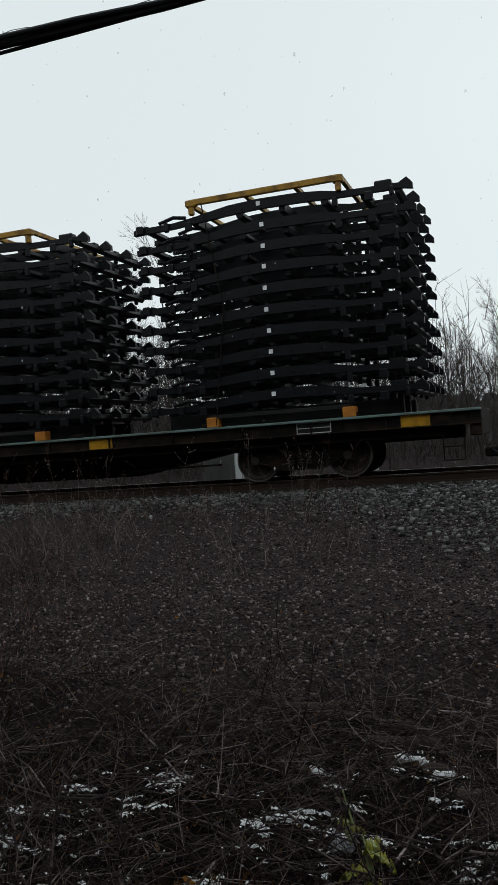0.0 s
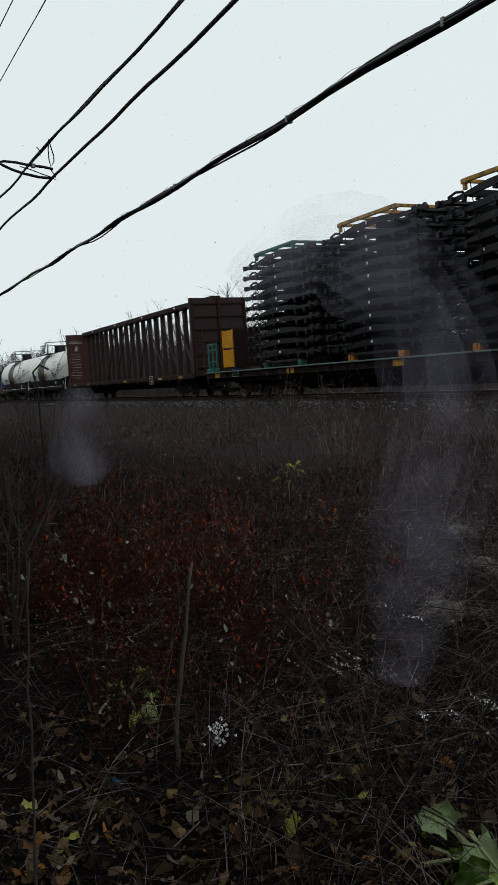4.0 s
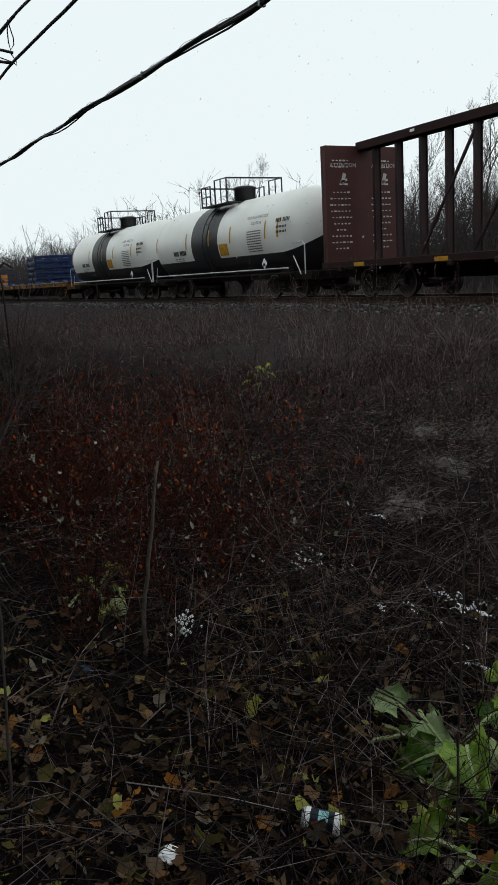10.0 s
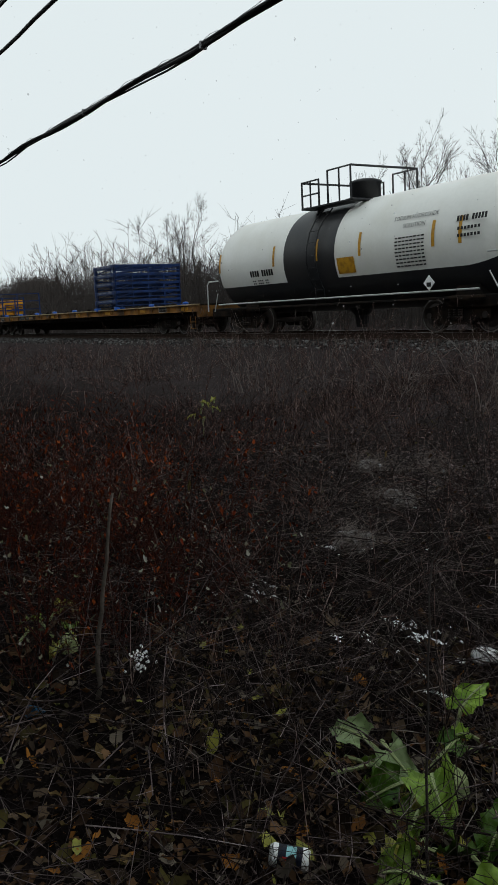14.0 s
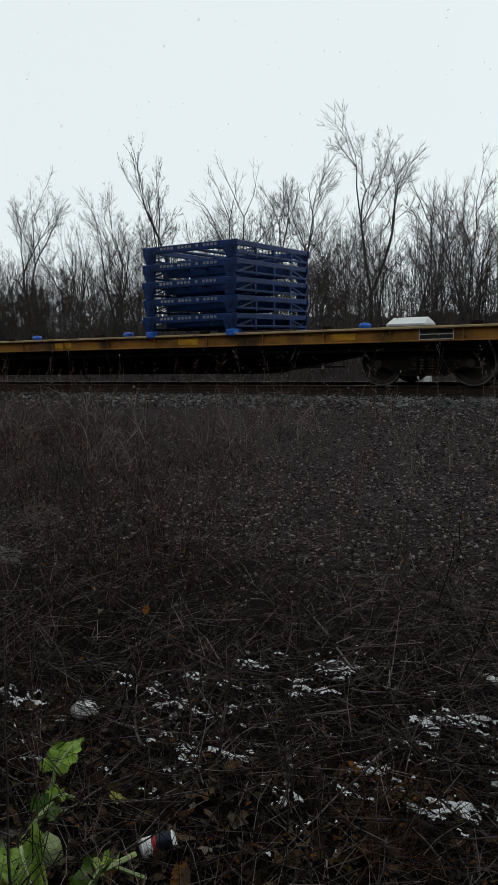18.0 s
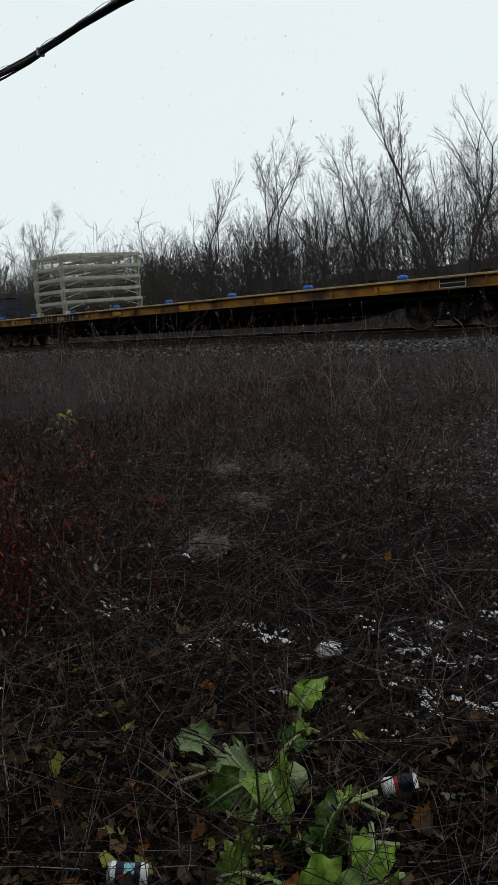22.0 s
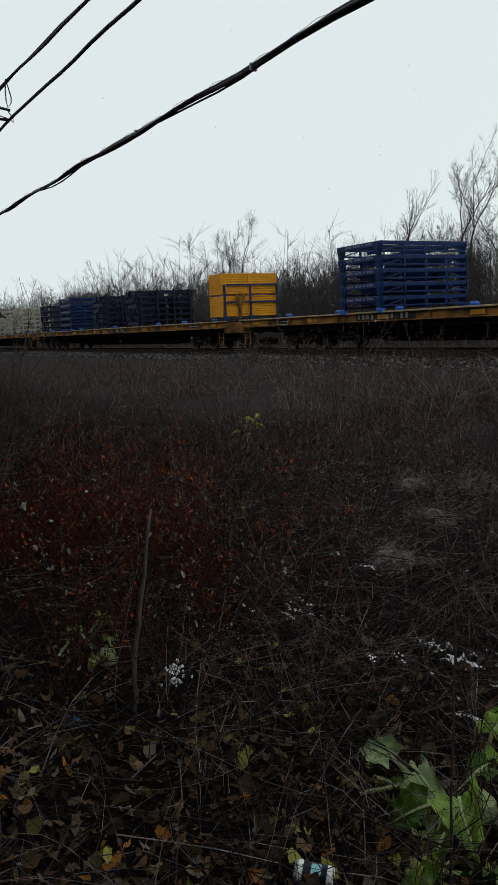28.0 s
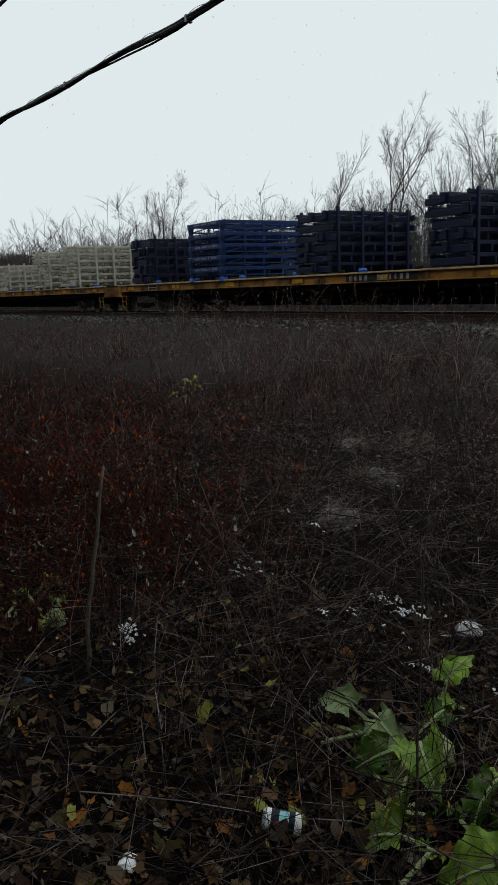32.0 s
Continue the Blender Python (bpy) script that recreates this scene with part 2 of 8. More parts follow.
M = {
    "black_steel": mat("black_steel", (0.006, 0.0068, 0.0088), 0.45, 0.0, 0.3, 3.0, (0.01, 0.0082, 0.0078), 0.5, 0.1, 40, spec=0.2),
    "black_paint": mat("black_paint", (0.012, 0.012, 0.013), 0.6, 0.0, 0.3, 2.0, (0.03, 0.024, 0.02), 0.4),
    "dark_frame": mat("dark_underframe", (0.008, 0.007, 0.0064), 0.8, 0.0, 0.3, 3.0, (0.045, 0.028, 0.018), 0.6),
    "deck_yellow": mat("worn_yellow_sill", (0.30, 0.135, 0.024), 0.6, 0.0, 0.3, 1.6, (0.045, 0.024, 0.013), 0.95, 0.15, 30),
    "deck_trim": mat("worn_deck_edge", (0.42, 0.30, 0.16), 0.6, 0.0, 0.25, 2.5, (0.2, 0.13, 0.07), 0.7),
    "deck_teal": mat("weathered_teal_edge", (0.16, 0.24, 0.22), 0.6, 0.0, 0.3, 3.0, (0.08, 0.07, 0.06), 0.6),
    "reflector": mat("yellow_reflective_tape", (0.55, 0.28, 0.02), 0.4, 0.0, 0.2, 6, (0.2, 0.09, 0.02), 0.6, 0),
    "yellow": mat("yellow_crate_paint", (0.78, 0.36, 0.015), 0.45, 0.0, 0.15, 3.0, (0.5, 0.2, 0.02), 0.4, 0.08, 40),
    "rack_yellow": mat("worn_yellow_rack", (0.42, 0.23, 0.04), 0.5, 0.0, 0.2, 5.0, (0.12, 0.06, 0.02), 0.85),
    "orange": mat("orange_block", (0.55, 0.20, 0.03), 0.5, 0.0, 0.2, 4.0, (0.2, 0.07, 0.02), 0.5),
    "blue": mat("blue_rack_paint", (0.007, 0.032, 0.13), 0.45, 0.0, 0.25, 3.0, (0.006, 0.011, 0.03), 0.7, 0.08, 40),
    "blue_dark": mat("dark_blue_rack_paint", (0.006, 0.010, 0.036), 0.5, 0.0, 0.4, 3.0, (0.006, 0.007, 0.014), 0.7, 0.08, 40),
    "blue_light": mat("bright_blue_cap", (0.03, 0.12, 0.48), 0.4, 0.0, 0.15, 5.0),
    "teal": mat("teal_rack_paint", (0.03, 0.14, 0.12), 0.5, 0.0, 0.2, 4.0, (0.02, 0.06, 0.06), 0.5),
    "white_rack": mat("dirty_white_rack", (0.40, 0.385, 0.32), 0.55, 0.0, 0.2, 3.0, (0.2, 0.185, 0.15), 0.6, 0.08, 40),
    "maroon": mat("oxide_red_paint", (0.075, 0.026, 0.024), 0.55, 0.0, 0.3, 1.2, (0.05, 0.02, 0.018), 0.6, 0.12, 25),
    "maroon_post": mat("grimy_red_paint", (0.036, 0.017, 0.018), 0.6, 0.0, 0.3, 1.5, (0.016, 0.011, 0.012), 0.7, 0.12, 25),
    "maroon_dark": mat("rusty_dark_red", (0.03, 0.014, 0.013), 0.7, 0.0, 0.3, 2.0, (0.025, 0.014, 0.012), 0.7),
    "tank_white": mat("white_tank_paint", (0.8, 0.8, 0.76), 0.35, 0.0, 0.05, 0.7, (0.66, 0.64, 0.56), 0.5, 0.03, 12, spec=0.5),
    "tank_black": mat("black_tank_paint", (0.02, 0.021, 0.024), 0.4, 0.0, 0.25, 1.0, (0.05, 0.045, 0.04), 0.4, 0.05, 20),
    "lettering_black": mat("black_lettering", (0.02, 0.02, 0.02), 0.6, bump=0),
    "lettering_white": mat("white_lettering", (0.55, 0.53, 0.5), 0.6, bump=0, spread=0.3),
    "lettering_worn": mat("worn_white_lettering", (0.32, 0.31, 0.29), 0.6, 0.0, 0.6, 30, (0.05, 0.045, 0.04), 0.9, bump=0),
    "lettering_grey": mat("faded_lettering", (0.22, 0.22, 0.26), 0.6, bump=0, spread=0.3),
    "rail_steel": mat("worn_rail_steel", (0.20, 0.19, 0.18), 0.35, 0.8, 0.2, 5, (0.1, 0.06, 0.04), 0.4),
    "rail_rust": mat("rusty_rail_side", (0.05, 0.032, 0.024), 0.85, 0.0, 0.3, 6),
    "tie": mat("creosote_tie", (0.045, 0.036, 0.03), 0.9, 0.0, 0.35, 5, (0.025, 0.02, 0.018), 0.5, 0.4, 50),
    "wheel": mat("wheel_steel", (0.05, 0.042, 0.038), 0.6, 0.4, 0.25, 4),
    "tread": mat("bright_wheel_rim", (0.28, 0.27, 0.26), 0.35, 0.8, 0.15, 5),
    "galv": mat("galvanised_steel", (0.52, 0.53, 0.53), 0.45, 0.35, 0.1, 4, (0.4, 0.4, 0.39), 0.5, 0.05),
    # paler greys put the distance haze into the colour of the far wood
    "far_twig": island_mat("haze_paled_twigs", [(0.06, 0.05, 0.046), (0.1, 0.085, 0.078), (0.075, 0.062, 0.056)], 0.9, bump=0),
    "far_wood": mat("haze_paled_wood", (0.085, 0.077, 0.078), 0.95, 0.0, 0.5, 1.4, (0.045, 0.04, 0.04), 0.7, 0.0),
    "signal_black": mat("signal_black", (0.012, 0.013, 0.013), 0.5),
    "cabinet": mat("aluminium_cabinet", (0.62, 0.63, 0.62), 0.45, 0.3, 0.08, 3, (0.45, 0.45, 0.43), 0.4, 0.03),
    "cable": mat("black_cable_sheath", (0.012, 0.012, 0.013), 0.55, 0.0, 0.2, 20, (0.02, 0.02, 0.022), 0.4),
    "cable_wire": mat("grey_lashing_wire", (0.22, 0.22, 0.23), 0.4, 0.6),
    "bark": mat("grey_bark", (0.05, 0.043, 0.040), 0.9, 0.0, 0.35, 2.5, (0.05, 0.042, 0.038), 0.6, 0.5, 40, 0.25),
    "twig": mat("bare_twigs", (0.062, 0.052, 0.048), 0.9, 0.0, 0.2, 1.0, (0.04, 0.034, 0.032), 0.6, 0.0, 10, 0.25),
    "stem": island_mat("dry_weed_stems", [(0.01, 0.0058, 0.0054), (0.059, 0.0308, 0.0271), (0.0165, 0.0092, 0.0082), (0.0856, 0.0432, 0.0378), (0.3481, 0.249, 0.2219), (0.0206, 0.0109, 0.0097), (0.0642, 0.0328, 0.029), (0.2192, 0.1414, 0.1225), (0.0125, 0.0069, 0.0067)], 0.85),
    "brush": island_mat("grey_brush_twigs", [(0.0157, 0.0108, 0.0113), (0.0569, 0.042, 0.041), (0.0197, 0.0138, 0.014), (0.2255, 0.1779, 0.1768), (0.0236, 0.0166, 0.0165), (0.1021, 0.0757, 0.0734), (0.0142, 0.0096, 0.0103), (0.3155, 0.252, 0.2518)], 0.8),
    "darktwig": island_mat("dark_wet_twigs", [(0.0065, 0.0049, 0.0047), (0.0277, 0.0199, 0.0189), (0.0101, 0.0077, 0.0073), (0.0508, 0.0372, 0.0349), (0.0083, 0.0063, 0.0061), (0.0924, 0.0698, 0.066), (0.0148, 0.0109, 0.0104)], 0.8),
    "redstem": island_mat("reddish_bramble_stems", [(0.0534, 0.0176, 0.0117), (0.0267, 0.0115, 0.0092), (0.0907, 0.0229, 0.0133), (0.0193, 0.0097, 0.0083)], 0.8),
    "straw": island_mat("pale_straw", [(0.1, 0.08, 0.073), (0.25, 0.208, 0.19), (0.15, 0.12, 0.107), (0.34, 0.288, 0.266)], 0.8),
    "deadleaf": island_mat("fallen_leaves", [(0.2782, 0.1143, 0.0229), (0.0298, 0.0159, 0.0095), (0.1788, 0.149, 0.1143), (0.0069, 0.0049, 0.004), (0.0199, 0.0119, 0.0079), (0.0676, 0.0357, 0.0179), (0.149, 0.0834, 0.0428), (0.013, 0.0079, 0.0058), (0.0497, 0.0278, 0.0149), (0.1193, 0.0824, 0.0536), (0.0079, 0.0055, 0.0045), (0.0745, 0.0616, 0.0199), (0.0149, 0.0095, 0.0065), (0.0357, 0.0199, 0.0119), (0.0079, 0.0055, 0.0045), (0.149, 0.0994, 0.0428)], 0.7),
    "faded": island_mat("faded_leaves", [(0.2, 0.19, 0.14), (0.1, 0.11, 0.05), (0.3, 0.29, 0.25), (0.14, 0.12, 0.08)], 0.8),
    "rust": island_mat("withered_orange", [(0.16, 0.07, 0.02), (0.10, 0.045, 0.018), (0.22, 0.10, 0.03)], 0.8),
    "redleaf": island_mat("red_brown_leaves", [(0.3361, 0.0787, 0.0193), (0.1233, 0.0186, 0.0088), (0.1904, 0.0407, 0.0122), (0.0448, 0.0125, 0.0078), (0.0291, 0.0121, 0.0078), (0.0896, 0.0158, 0.0078), (0.056, 0.0162, 0.0083)], 0.7),
    "deepleaf": mat("deep_green_leaf", (0.035, 0.1, 0.006), 0.35, 0.0, 0.4, 14, (0.12, 0.2, 0.025), 0.5, 0.3, 40, 0.3),
    "greenleaf": mat("burdock_leaf", (0.085, 0.16, 0.01), 0.4, 0.0, 0.6, 16, (0.23, 0.34, 0.045), 0.6, 0.3, 40, 0.5),
    "paleleaf": mat("snow_dusted_leaf", (0.26, 0.33, 0.16), 0.5, 0.0, 0.3, 12, (0.12, 0.2, 0.06), 0.5, 0.3, 40, 0.3),
    "yellowleaf": mat("yellow_green_leaf", (0.28, 0.27, 0.04), 0.5, 0.0, 0.3, 12, (0.12, 0.13, 0.03), 0.5, 0.2, 60, 0.2),
    # boards of the unseen wall that holds back skylight
    "sky_block": mat("dark_sky_block", (0.05, 0.045, 0.04), 0.8, 0.0, 0.2, 1.0),
    "snow": mat("fresh_snow", (0.95, 0.96, 0.97), 0.8, 0.0, 0.03, 8, (0.88, 0.9, 0.93), 0.4, 0.3, 90),
    "log": mat("wet_log_bark", (0.075, 0.058, 0.049), 0.8, 0.0, 0.4, 7, (0.018, 0.014, 0.012), 0.6, 0.7, 35, 0.25),
    "cut": mat("dark_cut_wood", (0.045, 0.04, 0.037), 0.75, 0.0, 0.25, 12, (0.03, 0.027, 0.025), 0.5, 0.4, 60),
    "stone": island_mat("ballast_stone", [(0.0132, 0.0123, 0.0123), (0.044, 0.0418, 0.0413), (0.132, 0.1287, 0.1265), (0.0198, 0.0182, 0.0176), (0.0715, 0.0688, 0.0688), (0.264, 0.2585, 0.253), (0.033, 0.0308, 0.0303)], 0.75, 0.3, 40, 0.3),
    "gravel": island_mat("fine_gravel", [(0.0194, 0.0152, 0.0153), (0.0553, 0.042, 0.0415), (0.0209, 0.0165, 0.0167), (0.0972, 0.0732, 0.0725), (0.0359, 0.0272, 0.0271), (0.314, 0.2535, 0.2531), (0.027, 0.0204, 0.0204)], 0.8, 0.3, 60, 0.2),
    "paper": mat("white_litter", (0.93, 0.93, 0.93), 0.5, 0.0, 0.04, 20, (0.8, 0.8, 0.8), 0.3, 0.1),
    "rib": mat("pale_leaf_rib", (0.34, 0.4, 0.18), 0.5, 0.0, 0.1, 20, bump=0),
    "netting": mat("grey_white_plastic", (0.3, 0.31, 0.33), 0.4, 0.0, 0.6, 60, (0.06, 0.06, 0.065), 0.9, 0.3),
    "mound": mat("snowy_dead_grass", (0.11, 0.092, 0.083), 0.9, 0.0, 0.6, 12, (0.4, 0.39, 0.39), 0.6, 0.9, 70),
    "pale_bark": mat("pale_grey_bark", (0.13, 0.108, 0.09), 0.85, 0.0, 0.3, 14, (0.06, 0.05, 0.045), 0.6, 0.4, 80),
    "can_red": mat("red_print", (0.45, 0.03, 0.03), 0.35, 0.2, 0.1, 20, bump=0),
    "can_navy": mat("navy_print", (0.012, 0.016, 0.03), 0.35, 0.2, 0.1, 20, bump=0),
    "cyan": mat("pale_cyan_print", (0.3, 0.6, 0.62), 0.35, 0.2, 0.1, 20, bump=0),
    "glass_blue": mat("blue_plastic", (0.012, 0.06, 0.12), 0.2, 0.0, 0.1, 20, bump=0),
}


def ground_mat():
    """Shade-darkened leaf litter near by, dark gravel towards the track, grey ballast under it."""
    m = bpy.data.materials.new("ground")
    m.use_nodes = True
    nd, ln = m.node_tree.nodes, m.node_tree.links
    b = nd["Principled BSDF"]
    geo = nd.new("ShaderNodeNewGeometry")
    sep = nd.new("ShaderNodeSeparateXYZ")
    ln.new(geo.outputs["Position"], sep.inputs[0])
    nz = nd.new("ShaderNodeTexNoise")
    nz.inputs["Scale"].default_value, nz.inputs["Detail"].default_value = 0.5, 6
    big = nd.new("ShaderNodeTexNoise")
    big.inputs["Scale"].default_value, big.inputs["Detail"].default_value = 3.0, 6
    fine = nd.new("ShaderNodeTexVoronoi")
    fine.inputs["Scale"].default_value = 48
    small = nd.new("ShaderNodeTexNoise")
    small.inputs["Scale"].default_value, small.inputs["Detail"].default_value = 70, 4
    for n in (nz, big, fine, small):
        ln.new(geo.outputs["Position"], n.inputs["Vector"])
    add = nd.new("ShaderNodeMath")
    add.operation = 'MULTIPLY_ADD'
    add.inputs[1].default_value = 5.0
    ln.new(nz.outputs["Fac"], add.inputs[0])
    ln.new(sep.outputs["Y"], add.inputs[2])
    mr = nd.new("ShaderNodeMapRange")
    mr.inputs["From Min"].default_value, mr.inputs["From Max"].default_value = 5.5, 10.5
    ln.new(add.outputs[0], mr.inputs["Value"])
    soil, grav = nd.new("ShaderNodeMixRGB"), nd.new("ShaderNodeMixRGB")
    # soil near black: the shade under twigs and litter is in its colour
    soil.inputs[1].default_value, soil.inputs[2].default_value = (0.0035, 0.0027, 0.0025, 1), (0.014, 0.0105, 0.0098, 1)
    grav.inputs[1].default_value, grav.inputs[2].default_value = (0.011, 0.009, 0.0088, 1), (0.08, 0.0655, 0.0645, 1)
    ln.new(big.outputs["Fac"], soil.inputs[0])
    ln.new(fine.outputs["Color"], grav.inputs[0])
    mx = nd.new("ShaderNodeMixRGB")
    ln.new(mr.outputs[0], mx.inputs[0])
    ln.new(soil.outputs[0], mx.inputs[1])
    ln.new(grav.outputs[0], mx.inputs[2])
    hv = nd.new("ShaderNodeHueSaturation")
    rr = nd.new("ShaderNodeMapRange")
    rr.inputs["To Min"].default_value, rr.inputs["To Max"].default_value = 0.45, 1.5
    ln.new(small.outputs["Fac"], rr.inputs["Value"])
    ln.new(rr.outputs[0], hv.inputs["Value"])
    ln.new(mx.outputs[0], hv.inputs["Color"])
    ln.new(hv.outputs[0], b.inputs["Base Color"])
    b.inputs["Roughness"].default_value = 0.9
    b.inputs["Specular IOR Level"].default_value = 0.0
    bp = nd.new("ShaderNodeBump")
    bp.inputs["Strength"].default_value, bp.inputs["Distance"].default_value = 0.7, 0.03
    ln.new(fine.outputs["Distance"], bp.inputs["Height"])
    ln.new(bp.outputs[0], b.inputs["Normal"])
    return m


def flake_mat():
    """Thin snow: half of the light goes through it."""
    m = bpy.data.materials.new("snowflake")
    m.use_nodes = True
    nd, ln = m.node_tree.nodes, m.node_tree.links
    nd.remove(nd["Principled BSDF"])
    d, t, mx = nd.new("ShaderNodeBsdfDiffuse"), nd.new("ShaderNodeBsdfTranslucent"), nd.new("ShaderNodeMixShader")
    d.inputs[0].default_value = t.inputs[0].default_value = (0.97, 0.97, 0.98, 1)
    ln.new(d.outputs[0], mx.inputs[1])
    ln.new(t.outputs[0], mx.inputs[2])
    clear, soft = nd.new("ShaderNodeBsdfTransparent"), nd.new("ShaderNodeMixShader")
    soft.inputs[0].default_value = 0.76
    ln.new(mx.outputs[0], soft.inputs[1])
    ln.new(clear.outputs[0], soft.inputs[2])
    ln.new(soft.outputs[0], nd["Material Output"].inputs[0])
    return m


def smoke_mat():
    """Very thin grey smoke, torn by noise."""
    m = bpy.data.materials.new("smoke")
    m.use_nodes = True
    nd, ln = m.node_tree.nodes, m.node_tree.links
    nd.remove(nd["Principled BSDF"])
    d, t, mx = nd.new("ShaderNodeBsdfDiffuse"), nd.new("ShaderNodeBsdfTranslucent"), nd.new("ShaderNodeMixShader")
    d.inputs[0].default_value = t.inputs[0].default_value = (0.62, 0.58, 0.76, 1)
    ln.new(d.outputs[0], mx.inputs[1])
    ln.new(t.outputs[0], mx.inputs[2])
    tex, nz, rng = nd.new("ShaderNodeTexCoord"), nd.new("ShaderNodeTexNoise"), nd.new("ShaderNodeMapRange")
    nz.inputs["Scale"].default_value, nz.inputs["Detail"].default_value = 11, 3
    rng.inputs["From Min"].default_value, rng.inputs["From Max"].default_value = 0.38, 0.75
    rng.inputs["To Min"].default_value, rng.inputs["To Max"].default_value = 0.0, 0.075
    ln.new(tex.outputs["Object"], nz.inputs["Vector"])
    ln.new(nz.outputs["Fac"], rng.inputs["Value"])
    clear, thin = nd.new("ShaderNodeBsdfTransparent"), nd.new("ShaderNodeMixShader")
    ln.new(rng.outputs[0], thin.inputs[0])
    ln.new(clear.outputs[0], thin.inputs[1])
    ln.new(mx.outputs[0], thin.inputs[2])
    ln.new(thin.outputs[0], nd["Material Output"].inputs[0])
    return m


M["smoke"] = smoke_mat()
M["flake"] = flake_mat()
M["ground"] = ground_mat()


# ---- mesh building ----
class Build:
    """Collects simple solids into one mesh."""

    def __init__(self):
        self.v, self.f = [], []

    def add(self, verts, faces):
        n = len(self.v)
        self.v.extend(tuple(p) for p in verts)
        self.f.extend(tuple(i + n for i in f) for f in faces)
        return self

    def box(self, c, s, bevel=0.0, m=None):
        hx, hy, hz = s[0] / 2, s[1] / 2, s[2] / 2
        if bevel <= 0:
            vs = [(x * hx, y * hy, z * hz) for x in (-1, 1) for y in (-1, 1) for z in (-1, 1)]
            fs = [(0, 1, 3, 2), (4, 6, 7, 5), (0, 4, 5, 1), (2, 3, 7, 6), (0, 2, 6, 4), (1, 5, 7, 3)]
        else:
            b = min(bevel, hx * 0.9, hy * 0.9, hz * 0.9)
            vs, fs, at = [], [], {}
            for sx in (-1, 1):
                for sy in (-1, 1):
                    for sz in (-1, 1):
                        for ax in range(3):
                            p = [sx * (hx - b), sy * (hy - b), sz * (hz - b)]
                            p[ax] = (sx * hx, sy * hy, sz * hz)[ax]
                            at[sx, sy, sz, ax] = len(vs)
                            vs.append(tuple(p))
            for ax in range(3):
                o1, o2 = (ax + 1) % 3, (ax + 2) % 3
                for sg in (-1, 1):
                    quad = []
                    for a, c2 in ((-1, -1), (1, -1), (1, 1), (-1, 1)):
                        k = [0, 0, 0]
                        k[ax], k[o1], k[o2] = sg, a, c2
                        quad.append(at[(*k, ax)])
                    fs.append(tuple(quad if sg > 0 else quad[::-1]))
                for a in (-1, 1):
                    for c2 in (-1, 1):
                        k1, k2 = [0, 0, 0], [0, 0, 0]
                        k1[ax], k1[o1], k1[o2] = -1, a, c2
                        k2[ax], k2[o1], k2[o2] = 1, a, c2
                        q = (at[(*k1, o1)], at[(*k2, o1)], at[(*k2, o2)], at[(*k1, o2)])
                        fs.append(q if a * c2 < 0 else q[::-1])
            for sx in (-1, 1):
                for sy in (-1, 1):
                    for sz in (-1, 1):
                        q = (at[sx, sy, sz, 0], at[sx, sy, sz, 1], at[sx, sy, sz, 2])
                        fs.append(q if sx * sy * sz > 0 else q[::-1])
        out = []
        for p in vs:
            q = Vector(p)
            if m is not None:
                q = m @ q
            out.append((q.x + c[0], q.y + c[1], q.z + c[2]))
        return self.add(out, fs)

    def tube(self, pts, r, n=6, caps=True):
        """A round bar along pts; r is one radius or one for each point."""
        pts = [Vector(p) for p in pts]
        rs = r if isinstance(r, (list, tuple)) else [r] * len(pts)
        vs, fs = [], []
        side = None
        for i, p in enumerate(pts):
            d = (pts[min(i + 1, len(pts) - 1)] - pts[max(i - 1, 0)]).normalized()
            if side is None:
                side = d.orthogonal().normalized()
            side = (side - d * side.dot(d)).normalized()
            up = d.cross(side)
            for k in range(n):
                a = 2 * math.pi * k / n
                vs.append(p + (side * math.cos(a) + up * math.sin(a)) * rs[i])
        for i in range(len(pts) - 1):
            for k in range(n):
                a, b = i * n + k, i * n + (k + 1) % n
                fs.append((a, b, b + n, a + n))
        if caps:
            fs.append(tuple(range(n))[::-1])
            fs.append(tuple(range((len(pts) - 1) * n, len(pts) * n)))
        return self.add(vs, fs)

    def beam(self, p, q, w, h, bevel=0.0):
        """A square bar from p to q, w wide and h high."""
        p, q = Vector(p), Vector(q)
        d = q - p
        rot = d.to_track_quat('X', 'Z').to_matrix()
        return self.box((p + q) / 2, (d.length, w, h), bevel, rot)

    def lathe(self, prof, axis='x', c=(0, 0, 0), n=24, a0=0.0, a1=2 * math.pi):
        """A turned solid: prof is (along, radius) pairs."""
        full = abs(a1 - a0 - 2 * math.pi) < 1e-6
        m = n if full else n + 1
        vs, fs = [], []
        for u, r in prof:
            for k in range(m):
                a = a0 + (a1 - a0) * k / n
                p = (u, r * math.cos(a), r * math.sin(a))
                if axis == 'y':
                    p = (p[1], p[0], p[2])
                if axis == 'z':
                    p = (p[1], p[2], p[0])
                vs.append((p[0] + c[0], p[1] + c[1], p[2] + c[2]))
        for i in range(len(prof) - 1):
            for k in range(m if full else n):
                a, b = i * m + k, i * m + (k + 1) % m
                fs.append((a, a + m, b + m, b))
        return self.add(vs, fs)

    def plate(self, outline, y, t):
        """An outline in x and z, t thick from y on."""
        n = len(outline)
        vs = [(x, y, z) for x, z in outline] + [(x, y + t, z) for x, z in outline]
        fs = [tuple(range(n)), tuple(range(2 * n - 1, n - 1, -1))]
        fs += [(i, i + n, (i + 1) % n + n, (i + 1) % n) for i in range(n)]
        return self.add(vs, fs)

    def data(self, name, material, smooth=False):
        me = bpy.data.meshes.new(name)
        me.from_pydata(self.v, [], self.f)
        if smooth:
            me.polygons.foreach_set("use_smooth", [True] * len(me.polygons))
        me.materials.append(material)
        return me


